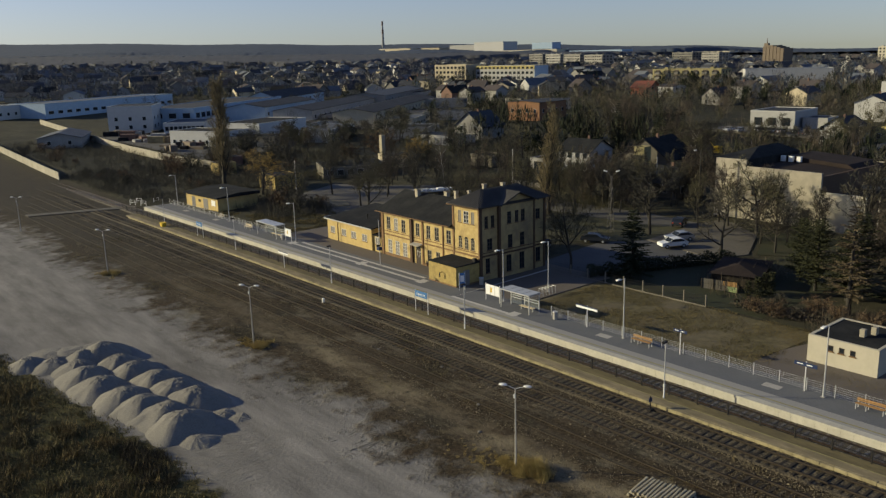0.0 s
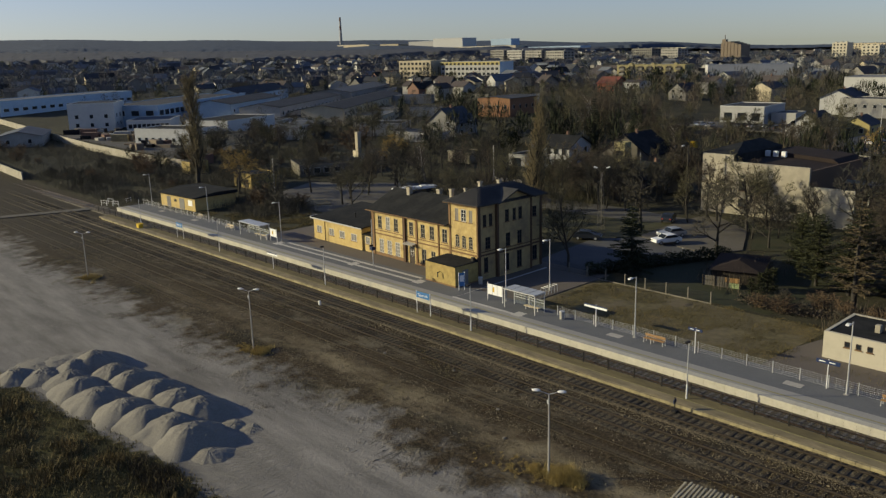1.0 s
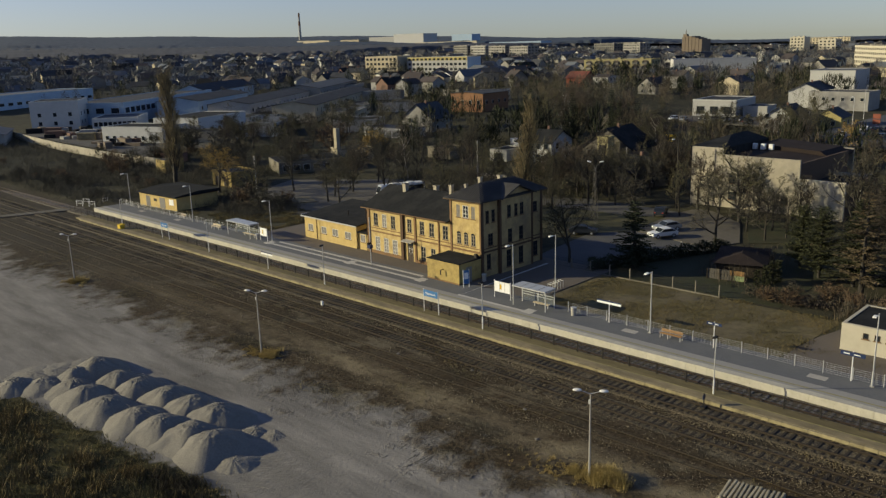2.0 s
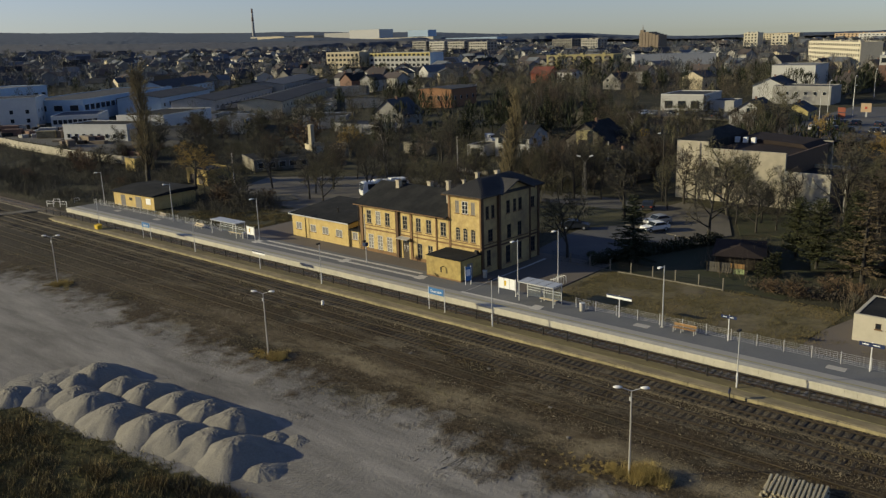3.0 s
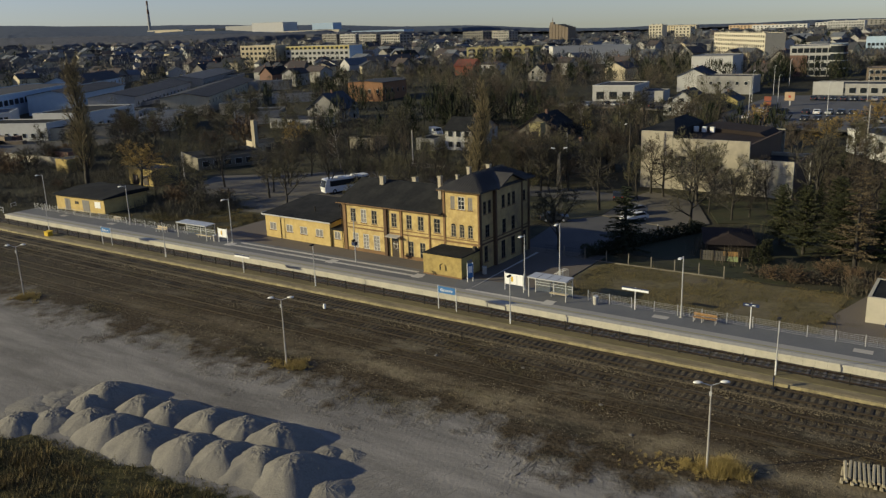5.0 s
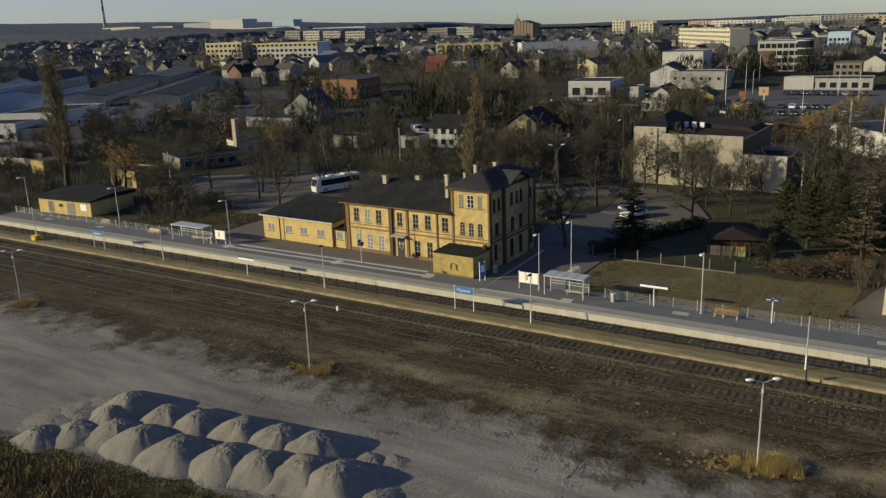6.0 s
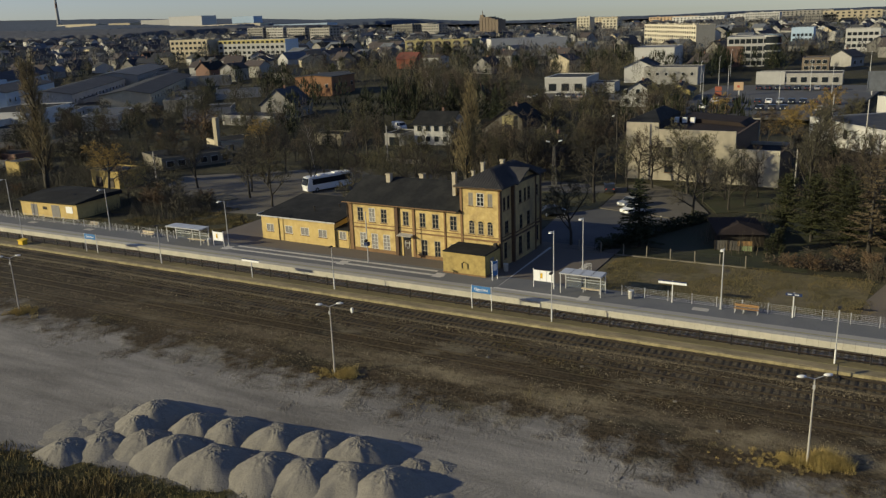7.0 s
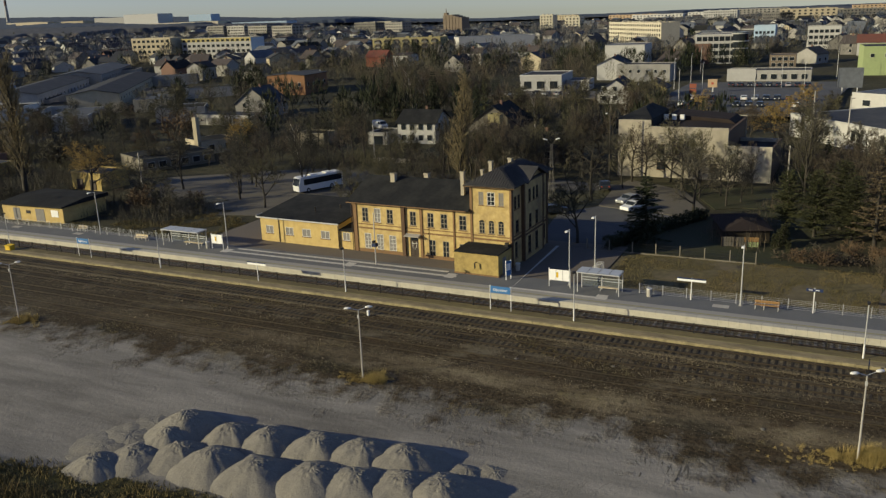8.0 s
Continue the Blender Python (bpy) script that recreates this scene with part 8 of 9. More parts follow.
# low sheds and stores scattered through the works quarter
shed_rng = random.Random(14)
paved_yard = fresh()
prism(paved_yard, [(103, 236), (103, 330), (118, 335), (150, 262), (135, 240)], "z", 0.2, 1.0)
for v in paved_yard.verts:
    v.co.z = g(v.co.x, v.co.y) + (0.03 if v.co.z > 0.5 else -0.6)
solid("works_yard", paved_yard, M["pale_asphalt"], "pale worn yard of the works behind the concrete wall", "yard", kind="structure")
for i in range(24):
    x, y = shed_rng.uniform(140, 300), shed_rng.uniform(205, 400)
    w, d = shed_rng.uniform(8, 26), shed_rng.uniform(8, 14)
    wl = shed_rng.choice(("grey_wall", "beige_wall", "blue_wall", "white_wall", "grey_wall"))
    if math.hypot(x - 241, y - 229) < 22 or math.hypot(x - 190, y - 208) < 20:
        continue
    flat_house("works_store", "low works store with a flat roof", "store", place(x, y, 38 + shed_rng.choice((0, 90))), w, d, shed_rng.uniform(3.0, 4.6), M[wl], M[shed_rng.choice(("grey_roof", "felt_roof", "pale_roof"))], "works stores",
               rows=(1.4,), ny=int(w / 4), ww=1.4, wh=1.0, parapet=0.15, plain=True)

# bare trees and small houses in the gaps of the works quarter
WORKS = [(112, 432, 28, 92, 24), (142, 330, 38, 92, 26), (190, 271, 38, 112, 17), (176, 294, 38, 110, 17), (170, 322, 38, 60, 18), (212, 386, 38, 70, 18), (250, 345, 38, 90, 20),
         (136, 307, 54, 22, 16), (135, 262, 24, 28, 18), (121.5, 261, 24, 13, 24), (124, 329, 57, 20, 17), (240, 229, 6, 18, 16), (186, 204, 10, 12, 12)]


def in_works(x, y, gap):
    for hx, hy, rz, w, d in WORKS:
        a = radians(rz)
        u, v = (x - hx) * math.cos(a) + (y - hy) * math.sin(a), -(x - hx) * math.sin(a) + (y - hy) * math.cos(a)
        if -gap < u < w + gap and -gap < v < d + gap:
            return True
    return False


gap_trees = [[], [], []]
for _ in range(620):
    x, y = shed_rng.uniform(128, 400), shed_rng.uniform(215, 520)
    if not in_works(x, y, 3.0) and math.hypot(x, y) < 560 and (x > 160 or y < 300 or y > 440):
        gap_trees[shed_rng.choice((0, 0, 1, 1, 2))].append((x, y))
far_wood("garden_trees", gap_trees[0], M["twig"], "bare brown trees between the works halls", 4, 9, 170, 0.045, 21)
far_wood("garden_trees", gap_trees[1], M["twig_olive"], "bare olive-brown trees between the works halls", 3, 8, 170, 0.045, 22)
far_wood("garden_trees", gap_trees[2], M["needles"], "dark evergreen trees between the works halls", 4, 9, 120, 0.16, 23)
# orchards and gardens between the station quarter and the town
FOOTPRINTS = [(o.matrix_basis.translation.x, o.matrix_basis.translation.y) for o in bpy.data.objects if o.parent is None and o.get("category") in ("house", "building", "shop", "hall", "school", "office building", "workshop", "store")]
orchard = [[], [], [], []]
for _ in range(1500):
    x, y = shed_rng.uniform(150, 440), shed_rng.uniform(70, 300)
    if any(a < x < b and c < y < d for a, b, c, d in NO_TREES) or in_works(x, y, 4.0) or y > 0.86 * x + 60:
        continue
    if any(-9 < x - fx < 16 and -7 < y - fy < 15 for fx, fy in FOOTPRINTS) or (190 < x < 345 and y < 104):
        continue
    dark = noise.noise((x * 0.016, y * 0.016, 7.0)) > 0.12
    orchard[3 if dark and shed_rng.random() < 0.6 else shed_rng.choice((0, 1, 2))].append((x, y))
far_wood("garden_trees", orchard[0], M["twig"], "bare brown trees of the gardens beyond the station", 5, 10, 120, 0.05, 31)
far_wood("garden_trees", orchard[1], M["twig_red"], "bare reddish trees of the gardens beyond the station", 5, 11, 120, 0.05, 32)
far_wood("garden_trees", orchard[2], M["twig_olive"], "bare olive-brown trees of the gardens beyond the station", 4, 9, 120, 0.05, 33)
far_wood("garden_trees", orchard[3] + [(200 + shed_rng.gauss(0, 9), 184 + shed_rng.gauss(0, 14)) for _ in range(12)], M["needles"], "dark evergreen trees of the gardens beyond the station", 6, 12, 150, 0.15, 34)
town_src = [o for o in bpy.data.objects if o.name.startswith("town_house") and o.parent is None][:6]
for _ in range(70):
    x, y = shed_rng.uniform(205, 400), shed_rng.uniform(300, 500)
    if not in_works(x, y, 14.0) and not (355 < x < 425 and 350 < y < 465):
        src = shed_rng.choice(town_src)
        copy_thing(src, place(x, y, shed_rng.uniform(0, 360)))

# clutter of the works yard
for i in range(46):
    x, y = shed_rng.uniform(105, 122), shed_rng.uniform(262, 335)
    if in_works(x, y, 2.5):
        continue
    l, h = shed_rng.uniform(1.5, 6.0), shed_rng.uniform(0.7, 2.4)
    b = bevelled(boxed(-l / 2, -1.1, 0, l / 2, 1.1, h), 0.05)
    lb, mt = shed_rng.choice((("rusty brown heap of stacked timber", "brick_wall"), ("dark stack of scrap metal", "dark_metal"), ("grey stack of pallets", "grey_wall"), ("brown crate", "church_brick"), ("dark covered stack", "felt_roof"), ("brown stack of boards", "church_brick")))
    solid("goods_load", b, M[mt], lb + " in the works yard", "load", "loads in the works yard", m=place(x, y, shed_rng.uniform(0, 180)))

# ---- forecourt, gardens and vehicles ----
def paved(name, mat, pts, z, label, category="pavement"):
    bm = fresh()
    prism(bm, pts, "z", z - 0.5, z)
    return solid(name, bm, mat, label, category, kind="structure")


paved("station_road", M["asphalt"], [(82.5, 81.5), (82.5, 72.0), (100.5, 63.5), (104, 79.0), (98, 83.5)], 0.70, "dark asphalt station road", "road")
paved("parking_place", M["pale_gravel"], [(100.5, 65.0), (105.8, 62.9), (118.0, 68.4), (126.5, 79.0), (118.6, 80.2), (104, 79.0)], 0.80, "pale worn parking place with faint bays", "car park")
paved("bus_square", M["pale_gravel"], [(82.5, 127.0), (80.0, 140.0), (84.0, 158.0), (104.0, 168.0), (116.0, 150.0), (112.0, 127.0), (96.0, 121.0)], 0.70, "wide worn sandy square for buses", "square")
paved("town_road", M["pale_asphalt"], [(112, 127.0), (116, 150), (128, 146.5), (122, 118), (122, 86), (127, 80.5), (116, 80), (113.5, 88)], 0.695, "pale worn town road", "road")
paved("service_path", M["paving_red"], [(66.5, 20), (66.5, 41.0), (72, 41.0), (84, 38), (84, 20)], 0.69, "beige paved area round the small service building", "pavement")
paved("house_drive", M["pale_asphalt"], [(134, 139), (134, 142.5), (172, 163), (174, 158)], 0.72, "asphalt drive to the white house", "drive")
paved("villa_yard", M["pale_asphalt"], [(240, 118), (262, 118), (262, 160), (246, 160)], g(252, 140) + 0.5, "pale paved yard before the white house", "yard")
paved("shop_car_park", M["asphalt"], [(205, 52), (205, 98), (300, 98), (302, 44)], g(255, 70) + 0.9, "asphalt car park of the shops", "car park")
paved("verge", M["verge_soil"], [(66.6, 41.2), (66.6, 69.1), (80.0, 69.1), (80.0, 40.2)], 0.69, "trodden brown verge of thin grass behind the platform", "verge")
paved("square_lawn", M["rough_lawn"], [(98.0, 83.9), (104.0, 79.3), (116.0, 80.3), (113.3, 88.0), (117.0, 97.0), (100.0, 106.0), (90.0, 97.0)], 0.688, "rough green-brown lawn between the station and the town road", "lawn")
paved("hall_lawn", M["lawn"], [(106.6, 62.0), (118.7, 67.6), (127.0, 78.0), (129.0, 60.0), (118.0, 50.0), (108.8, 50.0), (108.8, 58.4)], 0.76, "dark trodden lawn before the beige hall", "lawn")
paved("garden_lawn", M["lawn"], [(80.9, 47.0), (80.9, 70.6), (90.0, 67.0), (100.5, 62.2), (108.5, 59.0), (108.5, 47.0)], 0.685, "dark green lawn of the garden behind the hedge", "lawn")
paved("grass_island", M["strip_sand"], [(86, 143), (90, 140.5), (92.5, 146), (90, 149)], 0.82, "low sandy grass island in the square", "traffic island")


def car(x, y, rz, mat, label, z=None, van=False):
    th = thing("parked_car", pose(x, y, (0.7 if z is None else z), 0, 0, rz), label, "car", "parked cars")
    L, W = (5.2, 1.95) if van else (4.3, 1.75)
    prof = [(-L / 2, 0.35), (-L / 2, 0.85), (-L * 0.22, 0.95), (-L * 0.08, 1.42), (L * 0.25, 1.45), (L * 0.46, 0.98), (L / 2, 0.92), (L / 2, 0.35)]
    if van:
        prof = [(-L / 2, 0.35), (-L / 2, 1.1), (-L * 0.36, 1.25), (-L * 0.24, 2.1), (L / 2, 2.15), (L / 2, 0.35)]
    b = fresh()
    prism(b, prof, "y", -W / 2, W / 2)
    part("body", bevelled(b, 0.07), mat, th)
    k = fresh()
    gl = [(-L * 0.2, 0.98), (-L * 0.085, 1.37), (L * 0.24, 1.40), (L * 0.40, 1.0)] if not van else [(-L * 0.35, 1.3), (-L * 0.24, 2.0), (-L * 0.1, 2.0), (-L * 0.1, 1.3)]
    prism(k, gl, "y", -W / 2 - 0.012, W / 2 + 0.012)
    part("side_glazing", k, M["glass"], th)
    k = fresh()
    a, c = ((-L * 0.215, 0.975), (-L * 0.088, 1.40)) if not van else ((-L * 0.355, 1.3), (-L * 0.247, 2.04))
    prism(k, [(a[0] - 0.03, a[1]), (c[0] - 0.03, c[1]), (c[0] + 0.03, c[1]), (a[0] + 0.03, a[1])], "y", -W / 2 + 0.1, W / 2 - 0.1)
    part("windscreen", k, M["glass"], th)
    if not van:
        k = fresh()
        prism(k, [(L * 0.26 + 0.03, 1.41), (L * 0.445 + 0.03, 1.02), (L * 0.445 - 0.03, 1.02), (L * 0.26 - 0.03, 1.41)], "y", -W / 2 + 0.14, W / 2 - 0.14)
        part("rear_window", k, M["glass"], th)
    for sx in (-0.31, 0.31):
        for sy in (-1, 1):
            w = fresh()
            tube(w, (sx * L, sy * (W / 2 - 0.2), 0.32), (sx * L, sy * (W / 2 + 0.02), 0.32), 0.32, 0.32, 12)
            wh = part("wheel", w, M["tyre"], th)
            w = fresh()
            tube(w, (sx * L, sy * (W / 2), 0.32), (sx * L, sy * (W / 2 + 0.03), 0.32), 0.19, 0.19, 8)
            part("rim", w, M["galvanised"], wh)
    for sy in (-1, 1):
        part("headlight", boxed(-L / 2 - 0.02, sy * W * 0.33 - 0.18, 0.62, -L / 2 + 0.05, sy * W * 0.33 + 0.18, 0.78), M["sign_white"], th)
        part("tail_light", boxed(L / 2 - 0.05, sy * W * 0.36 - 0.14, 0.66, L / 2 + 0.02, sy * W * 0.36 + 0.14, 0.85), M["stripe_red"], th)
    return th


white_car = car(102.4, 73.2, -28, M["car_white"], "white hatchback parked at the station", 0.8)
silver_car = car(106.8, 75.0, -28, M["car_silver"], "silver car parked at the station", 0.8)
dark_car = car(116.5, 81.5, 200, M["car_dark"], "dark car parked at the station", 0.8)
car(97.5, 84.0, 120, M["car_dark"], "dark car parked beside the lawn")
car(173.0, 158.0, 60, M["car_white"], "white van parked beside the house", g(173, 158), True)
copy_thing(dark_car, pose(88.5, 87.0, 0.7, 0, 0, 20))
cr = random.Random(3)
for i in range(34):
    row, col = divmod(i, 12)
    x, y = 222 + row * 17 + cr.uniform(-0.4, 0.4), 55 + col * 3.0
    if row == 2:
        x = 282
    if cr.random() < 0.8:
        copy_thing(cr.choice((dark_car, dark_car, silver_car, dark_car, dark_car, dark_car, white_car)), pose(x, y, g(255, 70) + 0.9, 0, 0, cr.choice((0, 180)) + cr.uniform(-4, 4)))
for i in range(7):
    copy_thing(cr.choice((dark_car, silver_car, dark_car, white_car)), pose(246 + cr.uniform(-3, 3), 124 + i * 4.2, g(252, 140) + 0.5, 0, 0, cr.choice((0, 180)) + cr.uniform(-6, 6)))

bl = thing("bollard", pose(98.5, 68.1, 0.7), "short dark post with a pale cap beside the drive", "post")
b = fresh()
tube(b, (0, 0, -0.05), (0, 0, 0.8), 0.13, 0.12, 10)
part("post", b, M["dark_metal"], bl)
b = fresh()
tube(b, (0, 0, 0.8), (0, 0, 0.95), 0.14, 0.1, 10)
part("cap", b, M["concrete_pole"], bl)

bus = thing("coach", pose(98.4, 132.0, 0.70, 0, 0, -21) @ Matrix.Diagonal((0.8, 0.86, 0.86, 1)), "white coach with dark windows parked in the square", "bus")
b = fresh()
prism(b, [(0.0, 0.35), (-0.1, 1.6), (0.35, 3.15), (0.7, 3.3), (11.6, 3.3), (11.8, 3.1), (11.8, 0.35)], "y", -1.25, 1.25)
part("body", bevelled(b, 0.08), M["car_white"], bus)
for sy in (-1, 1):
    part("side_window_band", boxed(1.2, sy * 1.27 - 0.02, 1.65, 11.4, sy * 1.27 + 0.02, 2.85), M["glass"], bus)
k = fresh()
prism(k, [(-0.12, 1.6), (0.30, 3.0), (0.36, 3.0), (-0.04, 1.6)], "y", -1.1, 1.1)
part("windscreen", k, M["glass"], bus)
for sx in (2.3, 8.6):
    for sy in (-1, 1):
        w = fresh()
        tube(w, (sx, sy * 0.95, 0.5), (sx, sy * 1.27, 0.5), 0.5, 0.5, 14)
        wh = part("wheel", w, M["tyre"], bus)
        w = fresh()
        tube(w, (sx, sy * 1.25, 0.5), (sx, sy * 1.29, 0.5), 0.28, 0.28, 10)
        part("rim", w, M["galvanised"], wh)
for x in (3.5, 7.5):
    part("roof_unit", bevelled(boxed(x, -0.7, 3.3, x + 1.6, 0.7, 3.5), 0.04), M["white_paint"], bus)


# clipped dark hedge along the garden
def hedge(pts, h, w, mat, label, seed, per=160):
    rng = random.Random(seed)
    verts, faces = [], []
    for (x0, y0), (x1, y1) in zip(pts[:-1], pts[1:]):
        L = math.hypot(x1 - x0, y1 - y0)
        nx, ny = -(y1 - y0) / L, (x1 - x0) / L
        for _ in range(int(L * per)):
            f, s, z = rng.random(), rng.uniform(-1, 1), rng.random()
            hh = h * (0.88 + 0.14 * math.sin(f * L * 2.4) + 0.06 * math.sin(f * L * 7))
            px, py = x0 + (x1 - x0) * f + nx * s * w / 2, y0 + (y1 - y0) * f + ny * s * w / 2
            c = Vector((px, py, 0.6 + z * hh))
            k = len(verts)
            for _ in range(3):
                verts.append(tuple(c + Vector((rng.uniform(-1, 1), rng.uniform(-1, 1), rng.uniform(-1, 1))) * 0.16))
            faces.append((k, k + 1, k + 2))
    ob = new("hedge", raw_mesh("hedge", verts, faces, mat))
    return tagged(ob, label, "hedge")


hedge([(80.9, 71.6), (90.0, 68.0), (101.5, 62.7)], 1.75, 1.7, M["needles"], "dark clipped evergreen hedge round the garden", 1, 420)
hedge([(83.5, 41.5), (82.5, 46.5), (83.5, 52)], 1.3, 1.6, M["twig_red"], "brown bare hedge at the garden corner", 2, 120)

# garden fence with pale posts and mesh
gf = thing("garden_fence", pose(0, 0, 0), "wire mesh garden fence with pale concrete posts", "fence", "garden fences", "structure")
gp = mesh_of("fence_post", boxed(-0.06, -0.06, -0.2, 0.06, 0.06, 1.5), M["garden_concrete"])
wires = fresh()
for z in (0.25, 0.6, 0.95, 1.3):
    box(wires, -0.008, 0.0, z, 0.008, 2.9, z + 0.016)
for k in range(1, 10):
    box(wires, -0.005, k * 0.29, 0.2, 0.005, k * 0.29 + 0.01, 1.35)
gw = mesh_of("wire_panel", wires, M["dark_metal"])
gk = mesh_of("fence_plinth", boxed(-0.04, 0.08, -0.2, 0.04, 2.82, 0.16), M["garden_concrete"])
for i in range(4, 12):
    y = 42.0 + i * 2.9
    for nm, me in (("post", gp), ("wire_panel", gw), ("plinth", gk)):
        if nm == "plinth" and i == 11:
            continue
        o = part(nm, me, None, gf)
        o.location = (80.2, y, 0.66)

gs = thing("garden_shed", pose(90.4, 53.0, 0.66, 0, 0, 19), "low garden shed with a brown hipped roof, walls darkened for shade", "shed")
# wall colour darkened for the deep shade over the garden
part("wall", boxed(0, 0, 0, 8.4, 5.4, 1.75), M["sleeper"], gs)
r = fresh()
rv = [r.verts.new(c) for c in ((-0.5, -0.5, 1.7), (8.9, -0.5, 1.7), (8.9, 5.9, 1.7), (-0.5, 5.9, 1.7), (2.6, 2.7, 2.45), (6.0, 2.7, 2.45))]
for q in ((0, 1, 5, 4), (1, 2, 5), (2, 3, 4, 5), (3, 0, 4), (3, 2, 1, 0)):
    r.faces.new([rv[k] for k in q])
part("roof", r, M["brown_roof"], gs)
screen = thing("timber_screen", pose(86.8, 58.4, 0.66, 0, 0, 191.5), "low board screen before the garden shed, mostly of dark boards", "screen")
for k in range(15):
    part("board", boxed(-0.02, 0.02 + k * 0.3, 0.72, 0.02, 0.29 + k * 0.3, 1.3), M["dark_render"] if k < 9 else M["bench_wood"], screen)
    part("board", boxed(-0.02, 0.02 + k * 0.3, 0.05, 0.02, 0.29 + k * 0.3, 0.68), M["dark_render"] if k < 10 else M["green_wall"], screen)
for k in range(4):
    part("post", boxed(0.02, k * 1.48, -0.1, 0.12, 0.1 + k * 1.48, 1.35), M["sleeper"], screen)


# masts and poles
def floodlight_mast(x, y, h):
    th = thing("floodlight_mast", pose(x, y, land_height(x, y)), "dark steel lattice mast with two pale floodlights over the lawn", "mast")
    foot, neck, top = 0.42, 0.12, h - 0.9
    for sx in (-1, 1):
        for sy in (-1, 1):
            p = fresh()
            tube(p, (sx * foot, sy * foot, -0.2), (sx * neck, sy * neck, top), 0.04, 0.03, 5)
            part("leg", p, M["old_steel"], th)
    br = fresh()
    for i in range(11):
        z0, z1 = top * i / 11, top * (i + 1) / 11
        w0, w1 = foot + (neck - foot) * i / 11, foot + (neck - foot) * (i + 1) / 11
        for k, (a, b) in enumerate((((-1, -1), (1, -1)), ((1, -1), (1, 1)), ((1, 1), (-1, 1)), ((-1, 1), (-1, -1)))):
            if (i + k) % 2:
                a, b = b, a
            tube(br, (a[0] * w0, a[1] * w0, z0), (b[0] * w1, b[1] * w1, z1), 0.022, 0.022, 3, False)
    part("lattice", br, M["old_steel"], th)
    for s in (-1, 1):
        a = fresh()
        tube(a, (0, 0, top - 0.1), (-s * 0.4, s * 0.7, h - 0.1), 0.04, 0.03, 5)
        am = part("arm", a, M["old_steel"], th)
        hd = bevelled(boxed(-0.18, -0.32, -0.08, 0.18, 0.32, 0.08), 0.05)
        head = part("lamp_head", hd, M["white_paint"], am)
        head.matrix_basis = pose(-s * 0.5, s * 0.85, h - 0.02, s * 14, 0, 30)


floodlight_mast(105.1, 87.0, 10.1)


def wood_pole(x, y, h, label, arm=True):
    th = thing("utility_pole", pose(x, y, land_height(x, y)), label, "pole", "utility poles")
    p = fresh()
    tube(p, (0, 0, -0.3), (0, 0, h), 0.16, 0.1)
    part("pole", p, M["bark"] if not arm else M["concrete_pole"], th)
    if arm:
        part("crossarm", boxed(-0.05, -0.7, h - 0.5, 0.05, 0.7, h - 0.4), M["dark_metal"], th)
    else:
        a = fresh()
        tube(a, (0, 0, h - 0.3), (-1.0, 0.3, h), 0.04, 0.03, 6)
        part("arm", a, M["dark_metal"], th)
        part("lamp_head", bevelled(boxed(-1.5, 0.2, h - 0.05, -0.9, 0.45, h + 0.1), 0.03), M["white_paint"], th)


wood_pole(123.5, 82.5, 12.0, "dark wooden street pole with a lamp arm", False)
for x, y, h in ((125.0, 53.3, 7.0), (130.5, 134.8, 8.0), (166, 45, 11.0), (138.3, 101.7, 7.7), (88, 158, 8.0), (176, 52, 11)):
    wood_pole(x, y, h, "pale concrete utility pole with a crossarm")


def street_lamp(x, y, h, z=None):
    th = thing("street_lamp", pose(x, y, land_height(x, y) if z is None else z), "slim grey street lamp with a bent arm", "lamp post", "street lamps")
    p = fresh()
    tube(p, (0, 0, -0.2), (0, 0, h), 0.09, 0.06)
    part("pole", p, M["galvanised"], th)
    a = fresh()
    tube(a, (0, 0, h), (-1.4, 0, h + 0.25), 0.045, 0.035, 6)
    part("arm", a, M["galvanised"], th)
    part("lamp_head", bevelled(boxed(-2.0, -0.12, h + 0.2, -1.3, 0.12, h + 0.32), 0.03), M["white_paint"], th)
    return th


sl = street_lamp(240, 92, 10)
for x, y in ((236, 70), (258, 58), (258, 88), (280, 66), (296, 98), (312, 50), (330, 100), (275, 100)):
    copy_thing(sl, pose(x, y, g(x, y), 0, 0, 180))

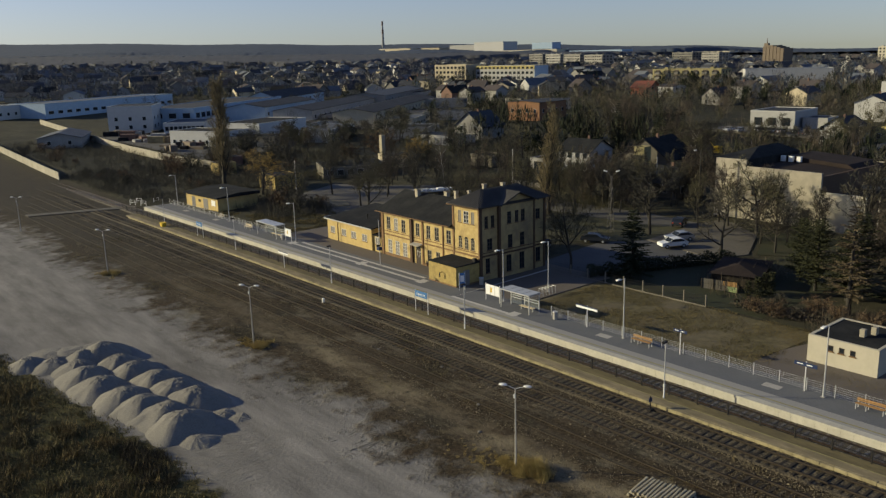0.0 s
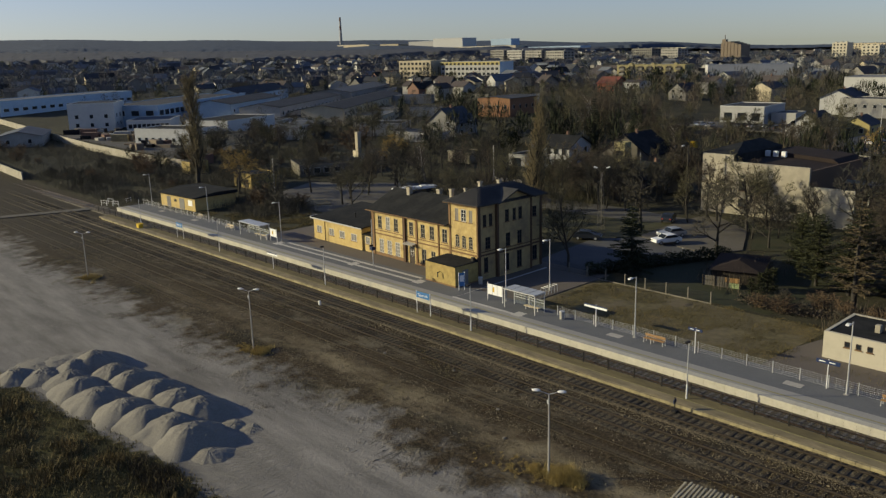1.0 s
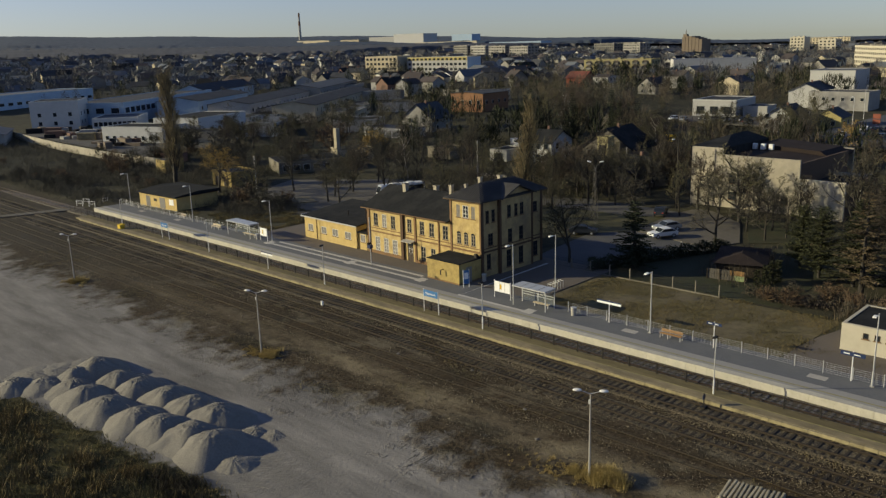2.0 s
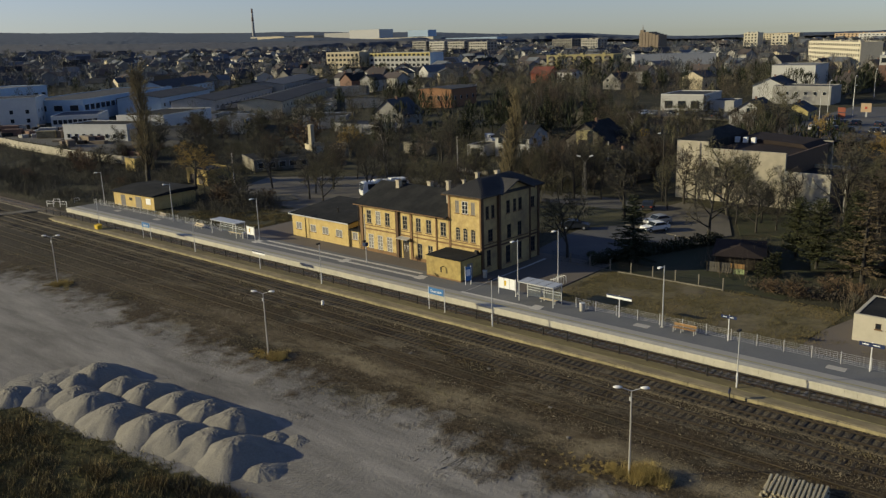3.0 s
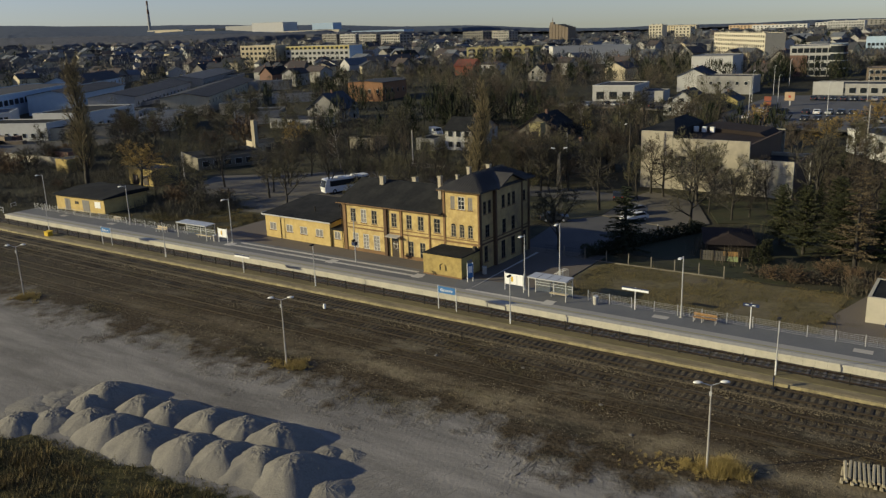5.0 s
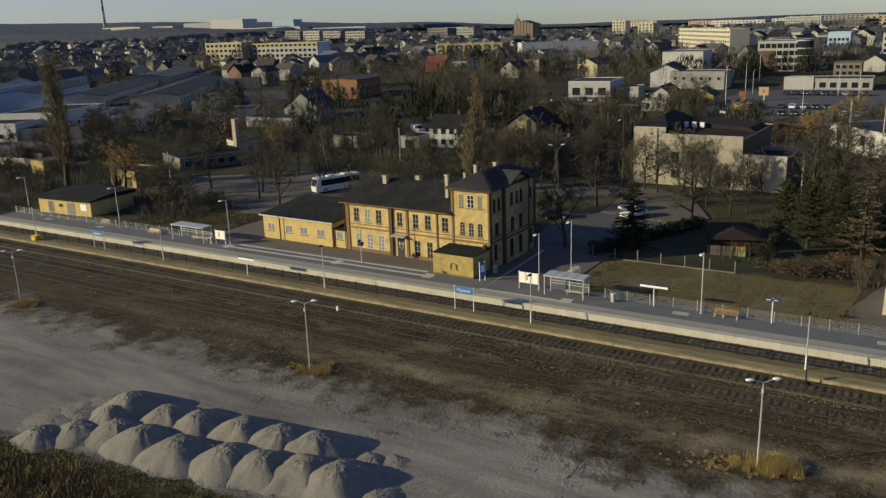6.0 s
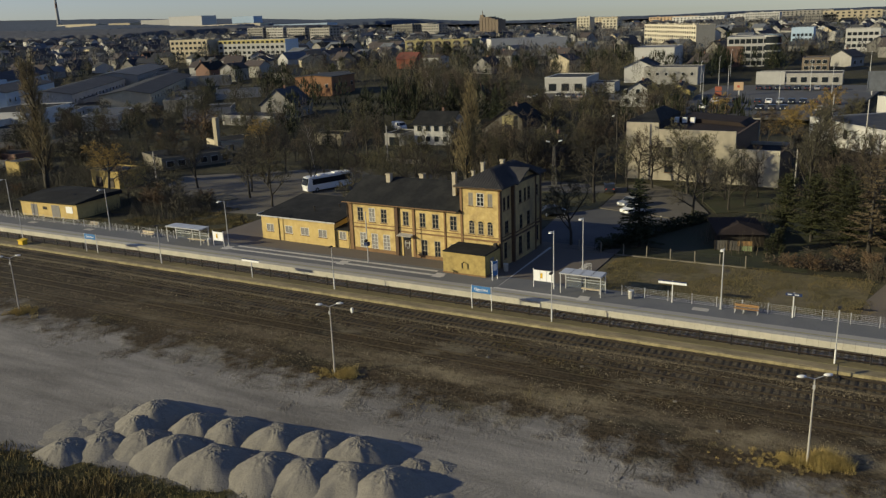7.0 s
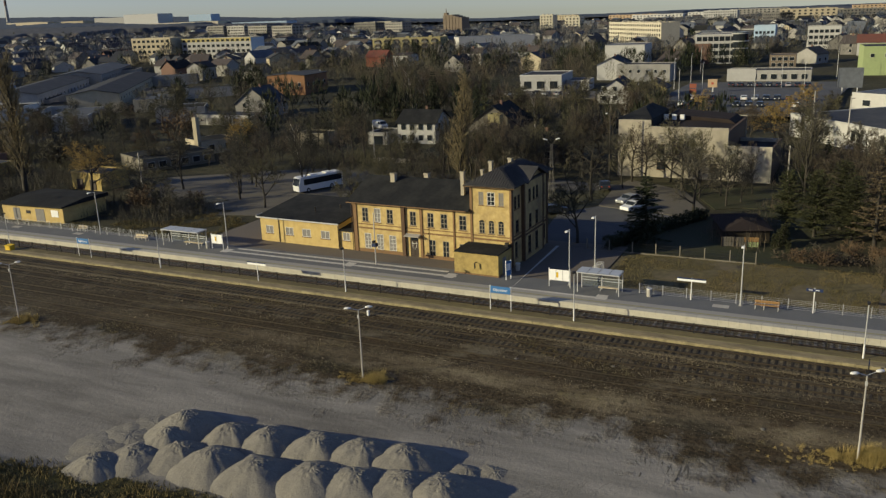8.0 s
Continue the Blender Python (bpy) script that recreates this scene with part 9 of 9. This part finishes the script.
# low pale garden wall, cycle stands, crossing
lw = thing("garden_wall", pose(130.5, 126.5, 0.66), "low pale concrete garden wall with arched panels", "wall")
for i in range(5):
    w = fresh()
    prism(w, [(0, -0.2), (1.7, -0.2), (1.7, 0.9), (0.85, 1.15), (0, 0.9)], "x", -0.08, 0.08)
    o = part("panel", w, M["concrete_wall"], lw)
    o.location.y = i * 1.75
for i in range(5):
    cs = thing("cycle_stand", pose(70.2 + i * 0.55, 69.6, 0.775), "bent steel cycle stand beside the shelter", "cycle stand", "cycle stands")
    c = fresh()
    for a, b in (((0, 0, 0), (0, 0, 0.85)), ((0, 0, 0.85), (0, 0.7, 0.85)), ((0, 0.7, 0.85), (0, 0.7, 0))):
        tube(c, a, b, 0.035, 0.035, 6)
    part("hoop", c, M["galvanised"], cs)
crs = thing("board_crossing", pose(0, 0, 0), "pale worn crossing of boards over the tracks", "crossing", kind="structure")
for i in range(44):
    x = 40.5 + i * 0.45
    part("board", boxed(x, 183.5 + (x - 40) * -0.35, 0.0, x + 0.44, 186.0 + (x - 40) * -0.35, 0.17 + random.uniform(0, 0.02)), M["pale_gravel"], crs)
for x, y, rz in ((60.8, 179.2, 20), (62.6, 180.2, 20), (64.4, 178.0, -60), (62.0, 176.2, 20)):
    bz = thing("crossing_barrier", pose(x, y, 0.15, 0, 0, rz), "white and red zigzag pedestrian barrier", "barrier", "crossing barriers")
    for s in (0, 1.6):
        part("post", boxed(-0.04, s - 0.04, 0, 0.04, s + 0.04, 1.15), M["white_paint"], bz)
    for z in (0.55, 1.05):
        part("rail", boxed(-0.03, 0.04, z, 0.03, 1.56, z + 0.07), M["white_paint"], bz)
# yellow digger by the houses
dg = thing("small_digger", pose(198.3, 124.6, g(198, 124)), "small yellow digger with a raised arm", "digger")
part("cab", bevelled(boxed(-0.9, -0.9, 0.6, 0.9, 0.9, 2.4), 0.1), M["yellow_paint"], dg)
a = fresh()
tube(a, (0, 0.9, 1.6), (0, 2.6, 3.6), 0.2, 0.16, 6)
tube(a, (0, 2.6, 3.6), (0, 3.8, 2.2), 0.16, 0.12, 6)
part("arm", a, M["yellow_paint"], dg)
for s in (-0.8, 0.8):
    part("track", bevelled(boxed(s - 0.22, -1.3, 0, s + 0.22, 1.3, 0.6), 0.1), M["tyre"], dg)
